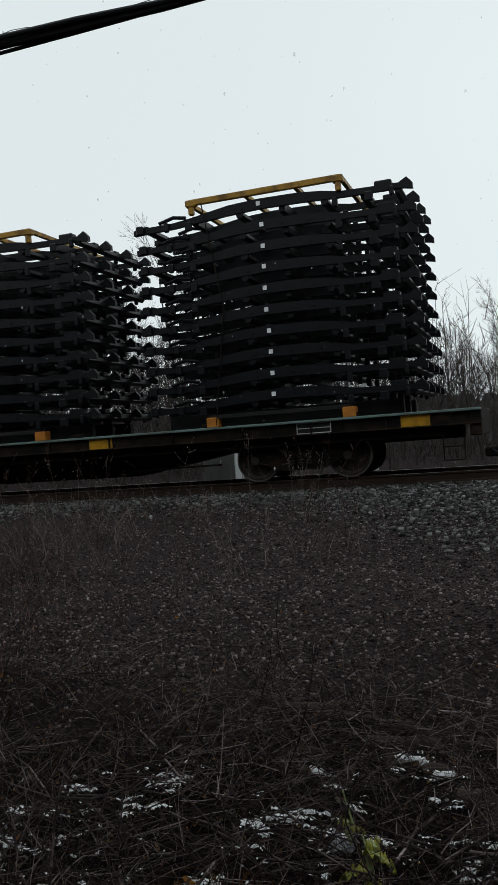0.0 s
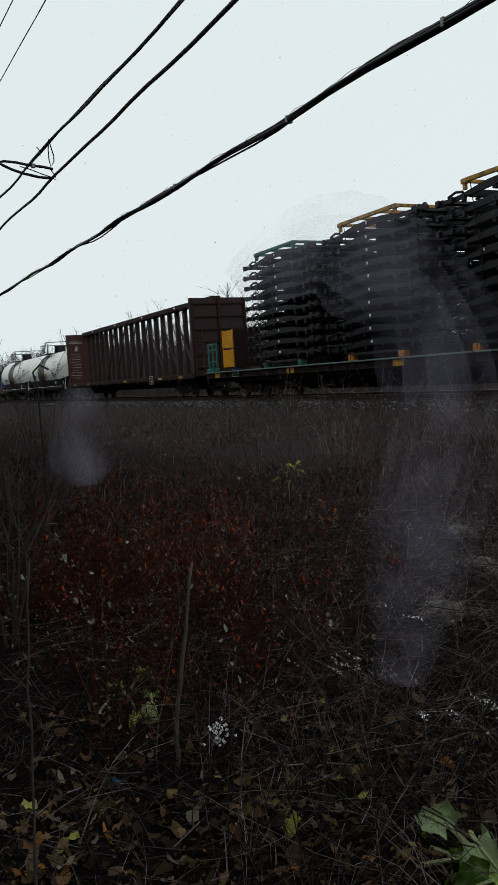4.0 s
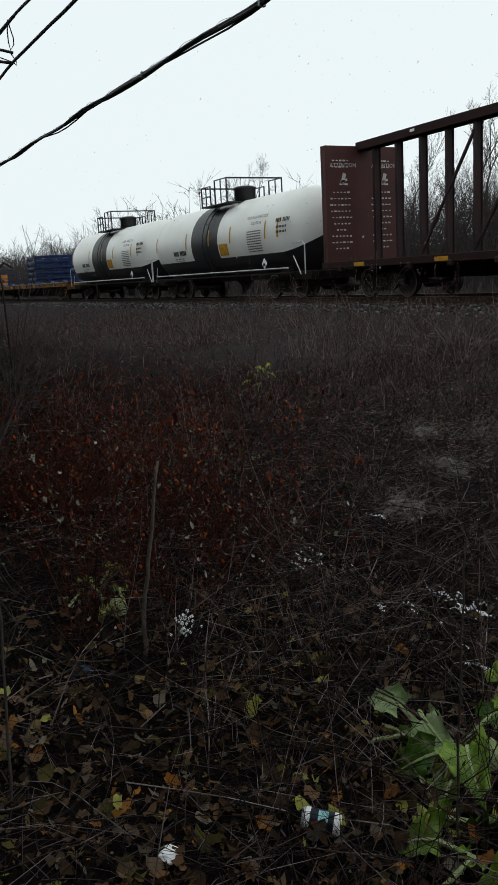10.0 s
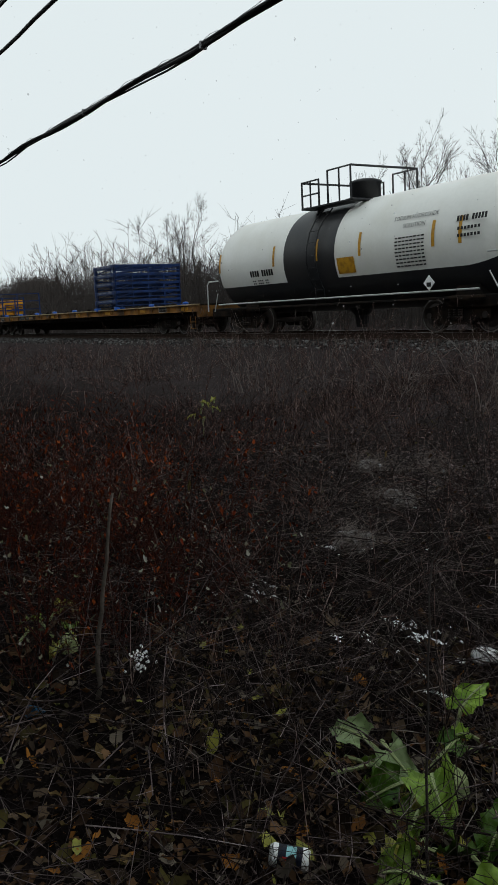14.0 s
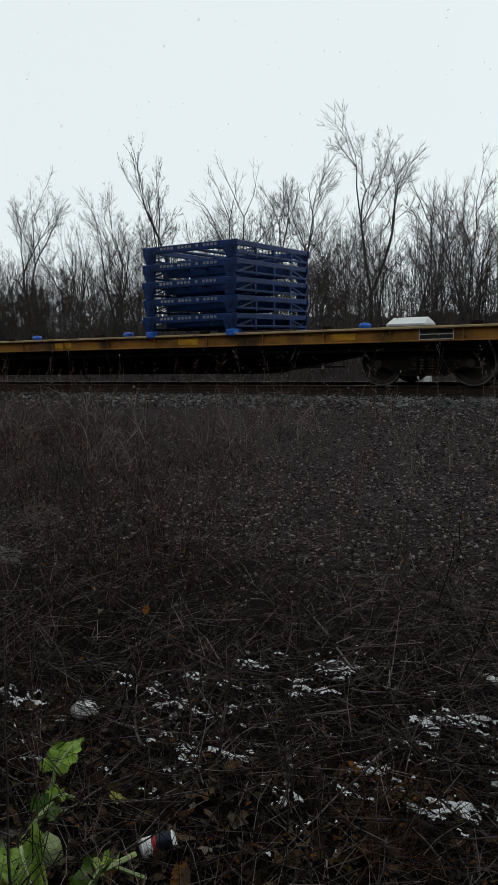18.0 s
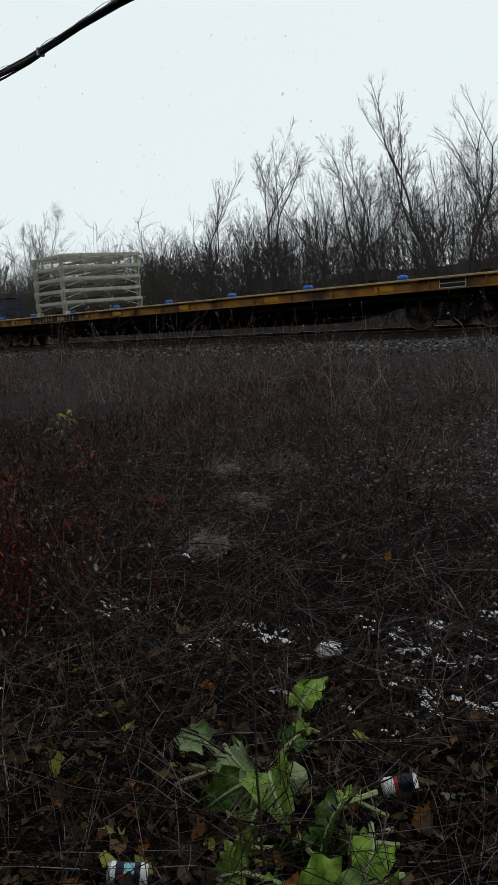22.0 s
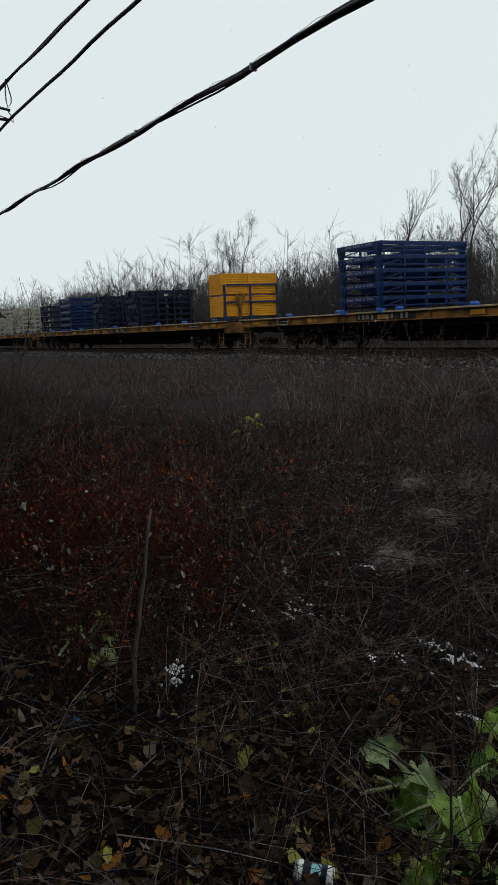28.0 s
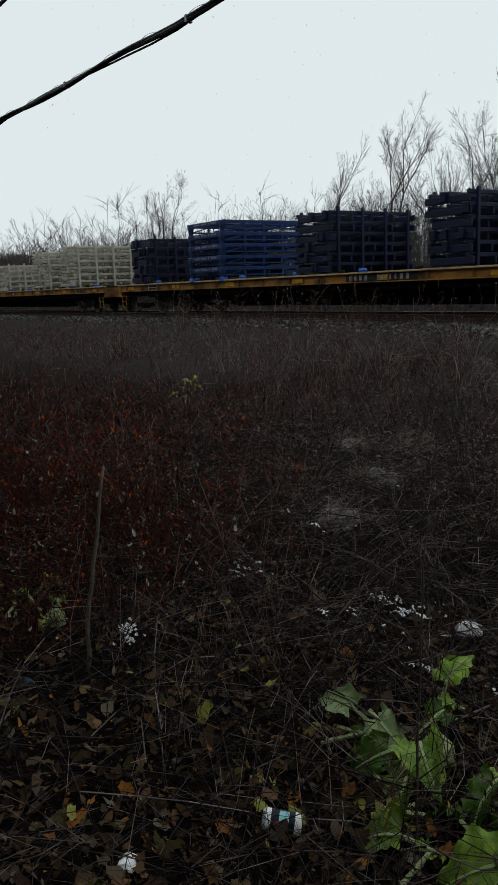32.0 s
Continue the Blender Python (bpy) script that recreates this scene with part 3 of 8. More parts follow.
def part(name, b, material, parent, label="", smooth=False, m=None):
    """Links what was built as one mesh object under a thing or part."""
    ob = new(name, b.data(name, material, smooth) if isinstance(b, Build) else b)
    ob.parent = parent
    if m is not None:
        ob.matrix_basis = m
    if label:
        ob["label"] = label
    return ob


def thing(name, label, category, m, group="", kind=""):
    ob = new(name)
    ob.matrix_basis = m
    return tagged(ob, label, category, group, kind)


def text_part(words, size, material, parent, m, name="lettering"):
    """Built-in font, turned into a flat mesh."""
    cu = bpy.data.curves.new("words", 'FONT')
    cu.body, cu.size, cu.align_x, cu.align_y = words, size, 'CENTER', 'CENTER'
    cu.resolution_u = 2
    tmp = bpy.data.objects.new("words", cu)
    me = bpy.data.meshes.new_from_object(tmp)
    bpy.data.objects.remove(tmp)
    bpy.data.curves.remove(cu)
    me.materials.clear()
    me.materials.append(material)
    return part(name, me, material, parent, m=m)


RUN = []      # things that ride the train: object, s, y, z, turn


def rides(ob, s, y=YC, z=DECK, turn=0.0):
    RUN.append((ob, s, y, z, turn))
    return ob


# ---- ground ----
def smooth(a, b, v):
    t = min(1.0, max(0.0, (v - a) / (b - a)))
    return t * t * (3 - 2 * t)


def height(x, y):
    """The lie of the land: level by the camera, a ballast bank under the track, level wood beyond."""
    h = 0.5 * smooth(8.3, 13.3, y) - 0.7 * smooth(17.6, 21.5, y)
    d = math.hypot(x, y)
    if d < 60:
        h += 0.05 * noise.noise((x * 0.7, y * 0.7, 3.1)) * (1 - smooth(8, 12, y)) + 0.018 * noise.noise((x * 4, y * 4, 1.0))
    return h


def build_ground():
    def line(lo, a, b, hi, step):
        out = list(np.arange(a, b, step))
        v, s = a, step
        while v > lo:
            s *= 1.25
            v -= s
            out.insert(0, v)
        v, s = b, step
        while v < hi:
            out.append(v)
            s *= 1.25
            v += s
        return out
    xs, ys = line(-1500, -22, 8, 1500, 0.16), line(-300, -1, 14.5, 1500, 0.14)
    vs = [(x, y, height(x, y)) for y in ys for x in xs]
    n = len(xs)
    fs = [(j * n + i, j * n + i + 1, (j + 1) * n + i + 1, (j + 1) * n + i) for j in range(len(ys) - 1) for i in range(n - 1)]
    me = bpy.data.meshes.new("ground")
    me.from_pydata(vs, [], fs)
    me.polygons.foreach_set("use_smooth", [True] * len(me.polygons))
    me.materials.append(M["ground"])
    tagged(new("ground", me), "shade-dark soil with leaf litter and gravel rising to a railway bank", "ground", kind="structure")


build_ground()

# unseen wall added to close the place behind the camera and block its skylight
wall = Build()
for k in range(30):
    wall.box((-20, -4.2 + 0.02 * (k % 2), 0.15 + 0.3 * k), (220, 0.3, 0.29))
tagged(new("sky_block_wall", wall.data("sky_block_wall", M["sky_block"])), "unseen dark wall added behind the viewer to block skylight", "wall", kind="structure")


def build_track():
    """Two rails on ties."""
    track = thing("railway_track", "worn steel rails on dark wooden ties in ballast", "track", pose(0, YC, 0), kind="structure")
    prof = [(-0.07, 0), (0.07, 0), (0.07, 0.02), (0.012, 0.04), (0.012, 0.13), (0.036, 0.145), (0.036, 0.172), (-0.036, 0.172), (-0.036, 0.145), (-0.012, 0.13), (-0.012, 0.04), (-0.07, 0.02)]
    for sy in (-1, 1):
        b, n = Build(), len(prof)
        b.add([(x, sy * (GAUGE + 0.036) + u, RAIL - 0.172 + w) for x in (-600, 200) for u, w in prof],
              [(i, (i + 1) % n, (i + 1) % n + n, i + n) for i in range(n)])
        rail = part("rail", b, M["rail_rust"], track)
        part("railhead", Build().box((-200, sy * (GAUGE + 0.036), RAIL + 0.0015), (800, 0.06, 0.004)), M["rail_steel"], rail)
    me = Build().box((0, 0, 0), (0.23, 2.6, 0.17), 0.012).data("tie", M["tie"])
    for i in range(110):
        part("tie", me, M["tie"], track, m=pose(-52 + 0.52 * i, random.uniform(-0.03, 0.03), RAIL - 0.172 - 0.08, 0, 0, random.uniform(-1, 1)))
    b = Build()
    for i in range(400):
        b.box((-52.5 - 0.52 * i, 0, RAIL - 0.252), (0.23, 2.6, 0.17))
    part("far_ties", b, M["tie"], track)["kind"] = "stuff"


build_track()


# ---- many thin stems at once ----
def tubes(p0, p1, r0, r1, n=3):
    """Tapered bars from rows of p0 to rows of p1."""
    d = p1 - p0
    d = d / np.maximum(np.linalg.norm(d, axis=1), 1e-6)[:, None]
    ref = np.where(np.abs(d[:, 2:3]) > 0.9, np.array([[1.0, 0, 0]]), np.array([[0, 0, 1.0]]))
    u = np.cross(d, ref)
    u /= np.linalg.norm(u, axis=1)[:, None]
    w = np.cross(d, u)
    a = np.arange(n) * 2 * np.pi / n
    ring = u[:, None] * np.cos(a)[None, :, None] + w[:, None] * np.sin(a)[None, :, None]
    v = np.concatenate([p0[:, None] + ring * r0[:, None, None], p1[:, None] + ring * r1[:, None, None]], 1).reshape(-1, 3)
    k = np.arange(n)
    q = np.stack([k, (k + 1) % n, (k + 1) % n + n, k + n], 1)
    f = (q[None] + (np.arange(len(p0)) * 2 * n)[:, None, None]).reshape(-1, 4)
    return v, f


def mesh_of(name, v, f, material):
    me = bpy.data.meshes.new(name)
    k = f.shape[1]
    me.vertices.add(len(v))
    me.vertices.foreach_set("co", np.ascontiguousarray(v, dtype=np.float32).ravel())
    me.loops.add(len(f) * k)
    me.loops.foreach_set("vertex_index", np.ascontiguousarray(f, dtype=np.int32).ravel())
    me.polygons.add(len(f))
    me.polygons.foreach_set("loop_start", np.arange(0, len(f) * k, k, dtype=np.int32))
    me.update(calc_edges=True)
    me.materials.append(material)
    return me


RNG = np.random.default_rng(7)


def grow_tree(seed, tall, fork, stems, trunk, thin, levels, spray=0):
    """Segments of a bare tree that forks again and again: the thick wood, and the fine crown."""
    r = random.Random(seed)
    wood, fine = [], []

    def aside(d, angle):
        v = Vector((r.gauss(0, 1), r.gauss(0, 1), r.gauss(0, 1)))
        v = (v - d * v.dot(d)).normalized()
        return (d * math.cos(angle) + v * math.sin(angle)).normalized()

    def grow(p, d, length, rad, level):
        segs = (5, 4, 3, 3, 2, 2, 1)[level]
        out = wood if level < 3 else fine
        end = max(rad * 0.72, thin)
        pts = [(p, d)]
        for i in range(segs):
            d = (d + Vector((r.gauss(0, 0.09), r.gauss(0, 0.09), r.gauss(0, 0.06) + 0.05))).normalized()
            q = p + d * (length / segs)
            out.append((p, q, rad + (end - rad) * i / segs, rad + (end - rad) * (i + 1) / segs))
            p = q
            pts.append((p, d))
        if level == levels:
            return
        for k in range(2):
            grow(p, aside(d, fork * r.uniform(0.5, 1.15) ), length * r.uniform(0.62, 0.84) * (1 if level < 3 else 0.72), max(end * r.uniform(0.68, 0.85), thin), level + 1)
        for k in range((1, 2, 2, 2, 2, 1)[level] + (spray if level >= levels - 2 else 0)):
            j = r.randint(1, len(pts) - 1)
            grow(pts[j][0], aside(pts[j][1], fork * r.uniform(1.2, 2.0)), length * r.uniform(0.4, 0.62) * (1 if level < 3 else 0.85), max(end * r.uniform(0.45, 0.6), thin), level + 1)

    for k in range(stems):
        a = 6.283 * (k + r.random()) / stems
        lean = (0.05 if stems == 1 else 0.24) * r.uniform(0.5, 1.3)
        grow(Vector((0, 0, -0.3)), Vector((math.cos(a) * lean, math.sin(a) * lean, 1)).normalized(), tall * trunk * r.uniform(0.85, 1.1), tall * 0.0105 / stems ** 0.4, 0)
    k = tall / max(q.z for _, q, _, _ in wood + fine)
    return [[(p * k, q * k, a, b) for p, q, a, b in part_of] for part_of in (wood, fine)]


def seg_arrays(segs):
    return (np.array([s[0][:] for s in segs]), np.array([s[1][:] for s in segs]), np.array([s[2] for s in segs]), np.array([s[3] for s in segs]))


TREES = []
for sd, tall, fork, stems, trunk, levels in ((1, 13, 0.4, 1, 0.3, 5), (2, 12, 0.3, 2, 0.3, 5), (3, 14, 0.48, 1, 0.34, 5), (4, 9, 0.42, 3, 0.24, 5), (5, 12.5, 0.36, 1, 0.4, 5), (6, 7, 0.5, 4, 0.2, 4), (7, 13, 0.44, 1, 0.24, 6), (8, 13, 0.28, 1, 0.36, 5), (9, 13, 0.38, 1, 0.27, 5)):
    wood, fine = grow_tree(sd, tall, fork, stems, trunk, 0.005, levels, (0, 0, 0, 0, 0, 0, 1, 2, 3)[sd - 1])
    vw, fw = tubes(*seg_arrays(wood), n=5)
    vf, ff = tubes(*seg_arrays(fine), n=3)
    TREES.append((mesh_of("trunk", vw, fw, M["bark"]), mesh_of("crown", vf, ff, M["twig"]), tall))


# plainer ones for the far wood and the undergrowth
FAR = []
for sd, tall, fork, stems, trunk, thin in ((11, 12, 0.42, 1, 0.3, 0.018), (12, 13, 0.36, 2, 0.3, 0.018), (13, 10, 0.46, 1, 0.26, 0.018), (14, 6, 0.5, 4, 0.2, 0.012), (15, 5, 0.55, 4, 0.18, 0.012)):
    wood, fine = grow_tree(sd, tall, fork, stems, trunk, thin, 4 if stems < 4 else 3)
    v, f = tubes(*seg_arrays(wood + fine), n=3)
    FAR.append((v, f, tall))


def joined_wood(name, label, category, material, spots):
    """Many far trees as one mesh: kind, x, y, height."""
    vs, fs, base = [], [], 0
    for k, x, y, h in spots:
        v, f, tall = FAR[k]
        a, sc = random.uniform(0, 6.28), h / tall
        c, s = math.cos(a) * sc, math.sin(a) * sc
        vs.append(np.stack([v[:, 0] * c - v[:, 1] * s + x, v[:, 0] * s + v[:, 1] * c + y, v[:, 2] * sc - 0.25], 1))
        fs.append(f + base)
        base += len(v)
    tagged(new(name, mesh_of(name, np.concatenate(vs), np.concatenate(fs), material)), label, category, kind="stuff")


def plant_tree(kind, x, y, scale, turn):
    tr = TREES[kind]
    ob = thing("bare_tree", "leafless grey-brown deciduous tree in the winter wood", "tree", pose(x, y, height(x, y), random.uniform(-4, 4), random.uniform(-4, 4), turn) @ Matrix.Scale(scale, 4), group="trees along the wood's edge")
    part("trunk", tr[0], M["bark"], ob)
    part("crown", tr[1], M["twig"], ob)
    return ob


def build_wood():
    """The wood beyond the track: named trees first, then rows of them."""
    for kind, x, y, h, turn in ((8, -17.0, 40, 15.0, 95), (7, -8.7, 40, 12.7, 30), (8, -41.7, 40, 14.1, 10), (7, -50.5, 40, 13.0, 80), (7, -27.0, 38, 13.5, 200), (8, -32.7, 38, 11.8, 130), (6, -35.4, 40, 12.8, 20),
                                (8, -21.5, 39, 12.4, 300), (8, -12.4, 40, 10.6, 250), (7, -74.0, 40, 13.0, 150), (8, -0.5, 40, 8.9, 95), (8, 3.5, 40, 7.4, 15), (8, -24.0, 39, 10.8, 160), (6, -68.0, 38, 12.2, 210)):
        plant_tree(kind, x, y, h / TREES[kind][2], turn)
    spots = []
    for row, (y, step) in enumerate(((33.5, 3.4), (37, 2.4), (42, 2.2), (48, 2.2))):
        x = -75.0
        while x < 24:
            x += step * random.uniform(0.6, 1.4)
            spots.append((x, y + random.uniform(-2, 2), row))
    for x, y, row in spots:
        h = random.uniform(7.6, 11.3) if x > -45 else random.uniform(6.2, 9.4)
        if x > -8:
            h = random.uniform(4.5, 6.3) if x > 4 else random.uniform(6.4, 8.4)
        if y < 36:
            h *= 0.75
        k = random.choice((0, 1, 2, 4, 1, 3, 3, 5))
        plant_tree(k, x, y, h / TREES[k][2], random.uniform(0, 360))
    # shrubs and saplings below the trees, joined
    joined_wood("undergrowth", "dark leafless undergrowth below the trees", "shrubs", M["bark"],
                [(random.choice((3, 4)), random.uniform(-100, 26), random.uniform(23, 36), random.uniform(1.6, 4.2)) for i in range(40)])
    # the depth of the wood, thin stems and their branches behind one another
    g = np.random.default_rng(8)
    n = 4200
    far = np.arange(n) % 2 == 0
    q = np.stack([np.where(far, g.uniform(-270, -50, n), g.uniform(-150, 42, n)), np.where(far, g.uniform(24, 70, n), g.uniform(40, 74, n)), np.full(n, -0.3)], 1)
    tall = np.where(q[:, 0] < -60, g.uniform(5.0, 8.2, n), g.uniform(4.0, 9.0, n) * np.where(q[:, 0] > 0, 0.75, 1))
    up = q + np.stack([g.normal(0, 0.06, n) * tall, g.normal(0, 0.06, n) * tall, tall], 1)
    rad = g.uniform(0.018, 0.05, n)
    P0, P1, R0, R1 = [q], [up], [rad], [np.maximum(rad * 0.25, 0.012)]
    for k in range(8):
        u = 1 - 0.86 * g.random(n)[:, None] ** 1.3
        p = q * (1 - u) + up * u
        d = np.stack([g.normal(0, 0.5, n), g.normal(0, 0.5, n), g.uniform(0.5, 1.1, n)], 1)
        e = p + d * (tall * g.uniform(0.07, 0.2, n) * (1.25 - 0.7 * u[:, 0]))[:, None]
        P0.append(p); P1.append(e); R0.append(np.full(n, 0.018)); R1.append(np.full(n, 0.009))
        for j in range(3):
            w = g.uniform(0.3, 1.0, n)[:, None]
            p3 = p * (1 - w) + e * w
            d3 = d * 0.7 + np.stack([g.normal(0, 0.5, n), g.normal(0, 0.5, n), g.normal(0.25, 0.3, n)], 1)
            P0.append(p3); P1.append(p3 + d3 * (tall * g.uniform(0.04, 0.11, n))[:, None]); R0.append(np.full(n, 0.01)); R1.append(np.full(n, 0.006))
    v, f = tubes(np.concatenate(P0), np.concatenate(P1), np.concatenate(R0), np.concatenate(R1))
    tagged(new("wood_depth", mesh_of("wood_depth", v, f, M["bark"])), "thin grey trunks deep inside the winter wood", "trees", kind="stuff")
    # low brush along the wood's foot
    n = 56000
    q = np.stack([g.uniform(-200, 40, n), g.uniform(27, 56, n), 5.2 * g.random(n) ** 1.5], 1)
    e = q + np.stack([g.normal(0, 0.36, n), g.normal(0, 0.36, n), g.uniform(0.15, 0.85, n)], 1)
    v, f = tubes(q, e, g.uniform(0.009, 0.02, n), np.full(n, 0.005))
    tagged(new("brush", mesh_of("brush", v, f, M["bark"])), "low dark leafless brush at the wood's foot", "shrubs", kind="stuff")
    # the wooded rise that closes the view behind the trees, ragged along its top
    for y, low, up, k in ((84, 3.4, 1.2, 0.0), (108, 5.6, 1.6, 5.0)):
        b = Build()
        xs = np.arange(-520, 90, 0.35)
        for x in xs:
            top = low * (1 - 0.35 * smooth(-12, 20, x)) + up * noise.noise((x * 0.08, k, 0)) + 0.8 * noise.noise((x * 0.6, k, 3)) + 0.7 * noise.noise((x * 2.3, k, 6))
            b.v += [(x, y, -1.0), (x, y + 2, top), (x, y + 8, top - 1.5)]
        b.f += [(3 * i + j, 3 * i + 3 + j, 3 * i + 4 + j, 3 * i + 1 + j) for i in range(len(xs) - 1) for j in (0, 1)]
        tagged(new("backdrop", b.data("backdrop", M["far_wood"])), "wooded rise behind the trees, haze put into its grey colour", "backdrop", kind="structure")
    # twigs of the far wood, haze put into their colour, thinning out upwards
    n = 36000
    left = np.arange(n) % 5 < 3
    q = np.stack([np.where(left, g.uniform(-270, -66, n), g.uniform(-130, 40, n)), np.where(left, g.uniform(30, 66, n), g.uniform(60, 82, n)), np.where(left, 7.2, 6.5) * g.random(n) ** 1.15], 1)
    e = q + np.stack([g.normal(0, 0.4, n), g.normal(0, 0.4, n), g.uniform(0.3, 1.3, n)], 1)
    v, f = tubes(q, e, g.uniform(0.016, 0.034, n), np.full(n, 0.01))
    tagged(new("far_brush", mesh_of("far_brush", v, f, M["far_twig"])), "twigs of the far wood, haze put into their grey colour", "trees", kind="stuff")
    # rounded twiggy crowns standing above the far wood
    g = np.random.default_rng(2)
    c, o, nrm = [], [], 2600
    for ex, ey, eh in ((-205, 66, 9.5), (-196, 63, 11.5), (-188, 60, 12.0), (-180, 60, 11.5), (-172, 58, 10.5), (-214, 66, 8.5), (-165, 56, 8)):
        a, b, rr = g.uniform(0, 6.28, nrm), np.arcsin(g.random(nrm)), 5.6 * g.random(nrm) ** 0.33
        way = np.stack([np.cos(a) * np.cos(b), np.sin(a) * np.cos(b), np.sin(b) * 0.85], 1)
        c.append(np.array([ex, ey, eh - 5.6]) + way * rr[:, None])
        o.append(way)
    c, o = np.concatenate(c), np.concatenate(o)
    e = c + o * g.uniform(0.4, 1.1, len(c))[:, None] + g.normal(0, 0.35, c.shape)
    v, f = tubes(c, e, np.full(len(c), 0.03), np.full(len(c), 0.012))
    tagged(new("far_crowns", mesh_of("far_crowns", v, f, M["far_twig"])), "rounded twiggy grey-brown crowns above the far wood, paled for haze", "trees", kind="stuff")
    # the wood going on into the distance
    spots = []
    for i in range(110):
        x = -68 - 300 * random.random() ** 1.25
        spots.append((random.choice((0, 1, 2)), x, random.uniform(23, 58), random.uniform(6.2, 9.2) * (1.0 + max(0, -x - 110) * 0.0026)))
    joined_wood("far_wood", "distant leafless winter wood beside the railway, paled for haze", "trees", M["far_twig"], spots)


build_wood()


def scatter_stems(name, label, count, area, tall, rad, mat_name, lean=0.25, branch=4, flat=0.0, accept=None, seeds=0.0):
    """Dry stems with side shoots; flat lays them down."""
    x = RNG.uniform(area[0], area[1], count * 2)
    y = RNG.uniform(area[2], area[3], count * 2)
    if accept is not None:
        keep = RNG.random(count * 2) < accept(x, y)
        x, y = x[keep], y[keep]
    x, y = x[:count], y[:count]
    n = len(x)
    z = np.array([height(a, b) for a, b in zip(x, y)])
    h = RNG.uniform(tall[0], tall[1], n)
    ang = RNG.uniform(0, 2 * np.pi, n)
    tilt = np.abs(RNG.normal(0, lean, n)) + flat * RNG.uniform(0.75, 1.15, n)
    tilt = np.minimum(tilt, 1.62)
    d = np.stack([np.cos(ang) * np.sin(tilt), np.sin(ang) * np.sin(tilt), np.cos(tilt)], 1)
    p = np.stack([x, y, z - 0.02 + flat * RNG.uniform(0.01, 0.13, n)], 1)
    P0, P1, R0, R1 = [], [], [], []
    r = RNG.uniform(rad[0], rad[1], n)
    joints = [p]
    segs = 5
    curve = RNG.normal(0, 0.17, (n, 3))
    for i in range(segs):
        d = d + curve + RNG.normal(0, 0.09, (n, 3)) + np.array([0, 0, -0.05 if flat else 0.02])
        d /= np.linalg.norm(d, axis=1)[:, None]
        q = p + d * (h / segs)[:, None]
        P0.append(p); P1.append(q); R0.append(r * (1 - 0.16 * i)); R1.append(r * (1 - 0.16 * (i + 1)))
        p = q
        joints.append(p)
    for b in range(branch):
        k = RNG.integers(1, segs + 1, n)
        js = np.stack(joints, 0)
        u = RNG.random(n)[:, None]
        start = js[k - 1, np.arange(n)] * u + js[k, np.arange(n)] * (1 - u)
        dd = d + RNG.normal(0, 0.55, (n, 3)) + np.array([0, 0, 0.1 if not flat else 0.0])
        dd /= np.linalg.norm(dd, axis=1)[:, None]
        ln = (h * RNG.uniform(0.15, 0.4, n))[:, None]
        mid = start + dd * ln * 0.5
        dd = dd + RNG.normal(0, 0.3, (n, 3))
        dd /= np.linalg.norm(dd, axis=1)[:, None]
        end = mid + dd * ln * 0.5
        P0 += [start, mid]; P1 += [mid, end]; R0 += [r * 0.5, r * 0.38]; R1 += [r * 0.38, r * 0.2]
        if seeds:
            s = RNG.random(n) < seeds
            P0.append(end[s]); P1.append(end[s] + dd[s] * 0.022); R0.append(np.full(s.sum(), 0.010)); R1.append(np.full(s.sum(), 0.005))
    v, f = tubes(np.concatenate(P0), np.concatenate(P1), np.concatenate(R0), np.concatenate(R1))
    tagged(new(name, mesh_of(name, v, f, M[mat_name])), label, "dry weeds", kind="stuff")


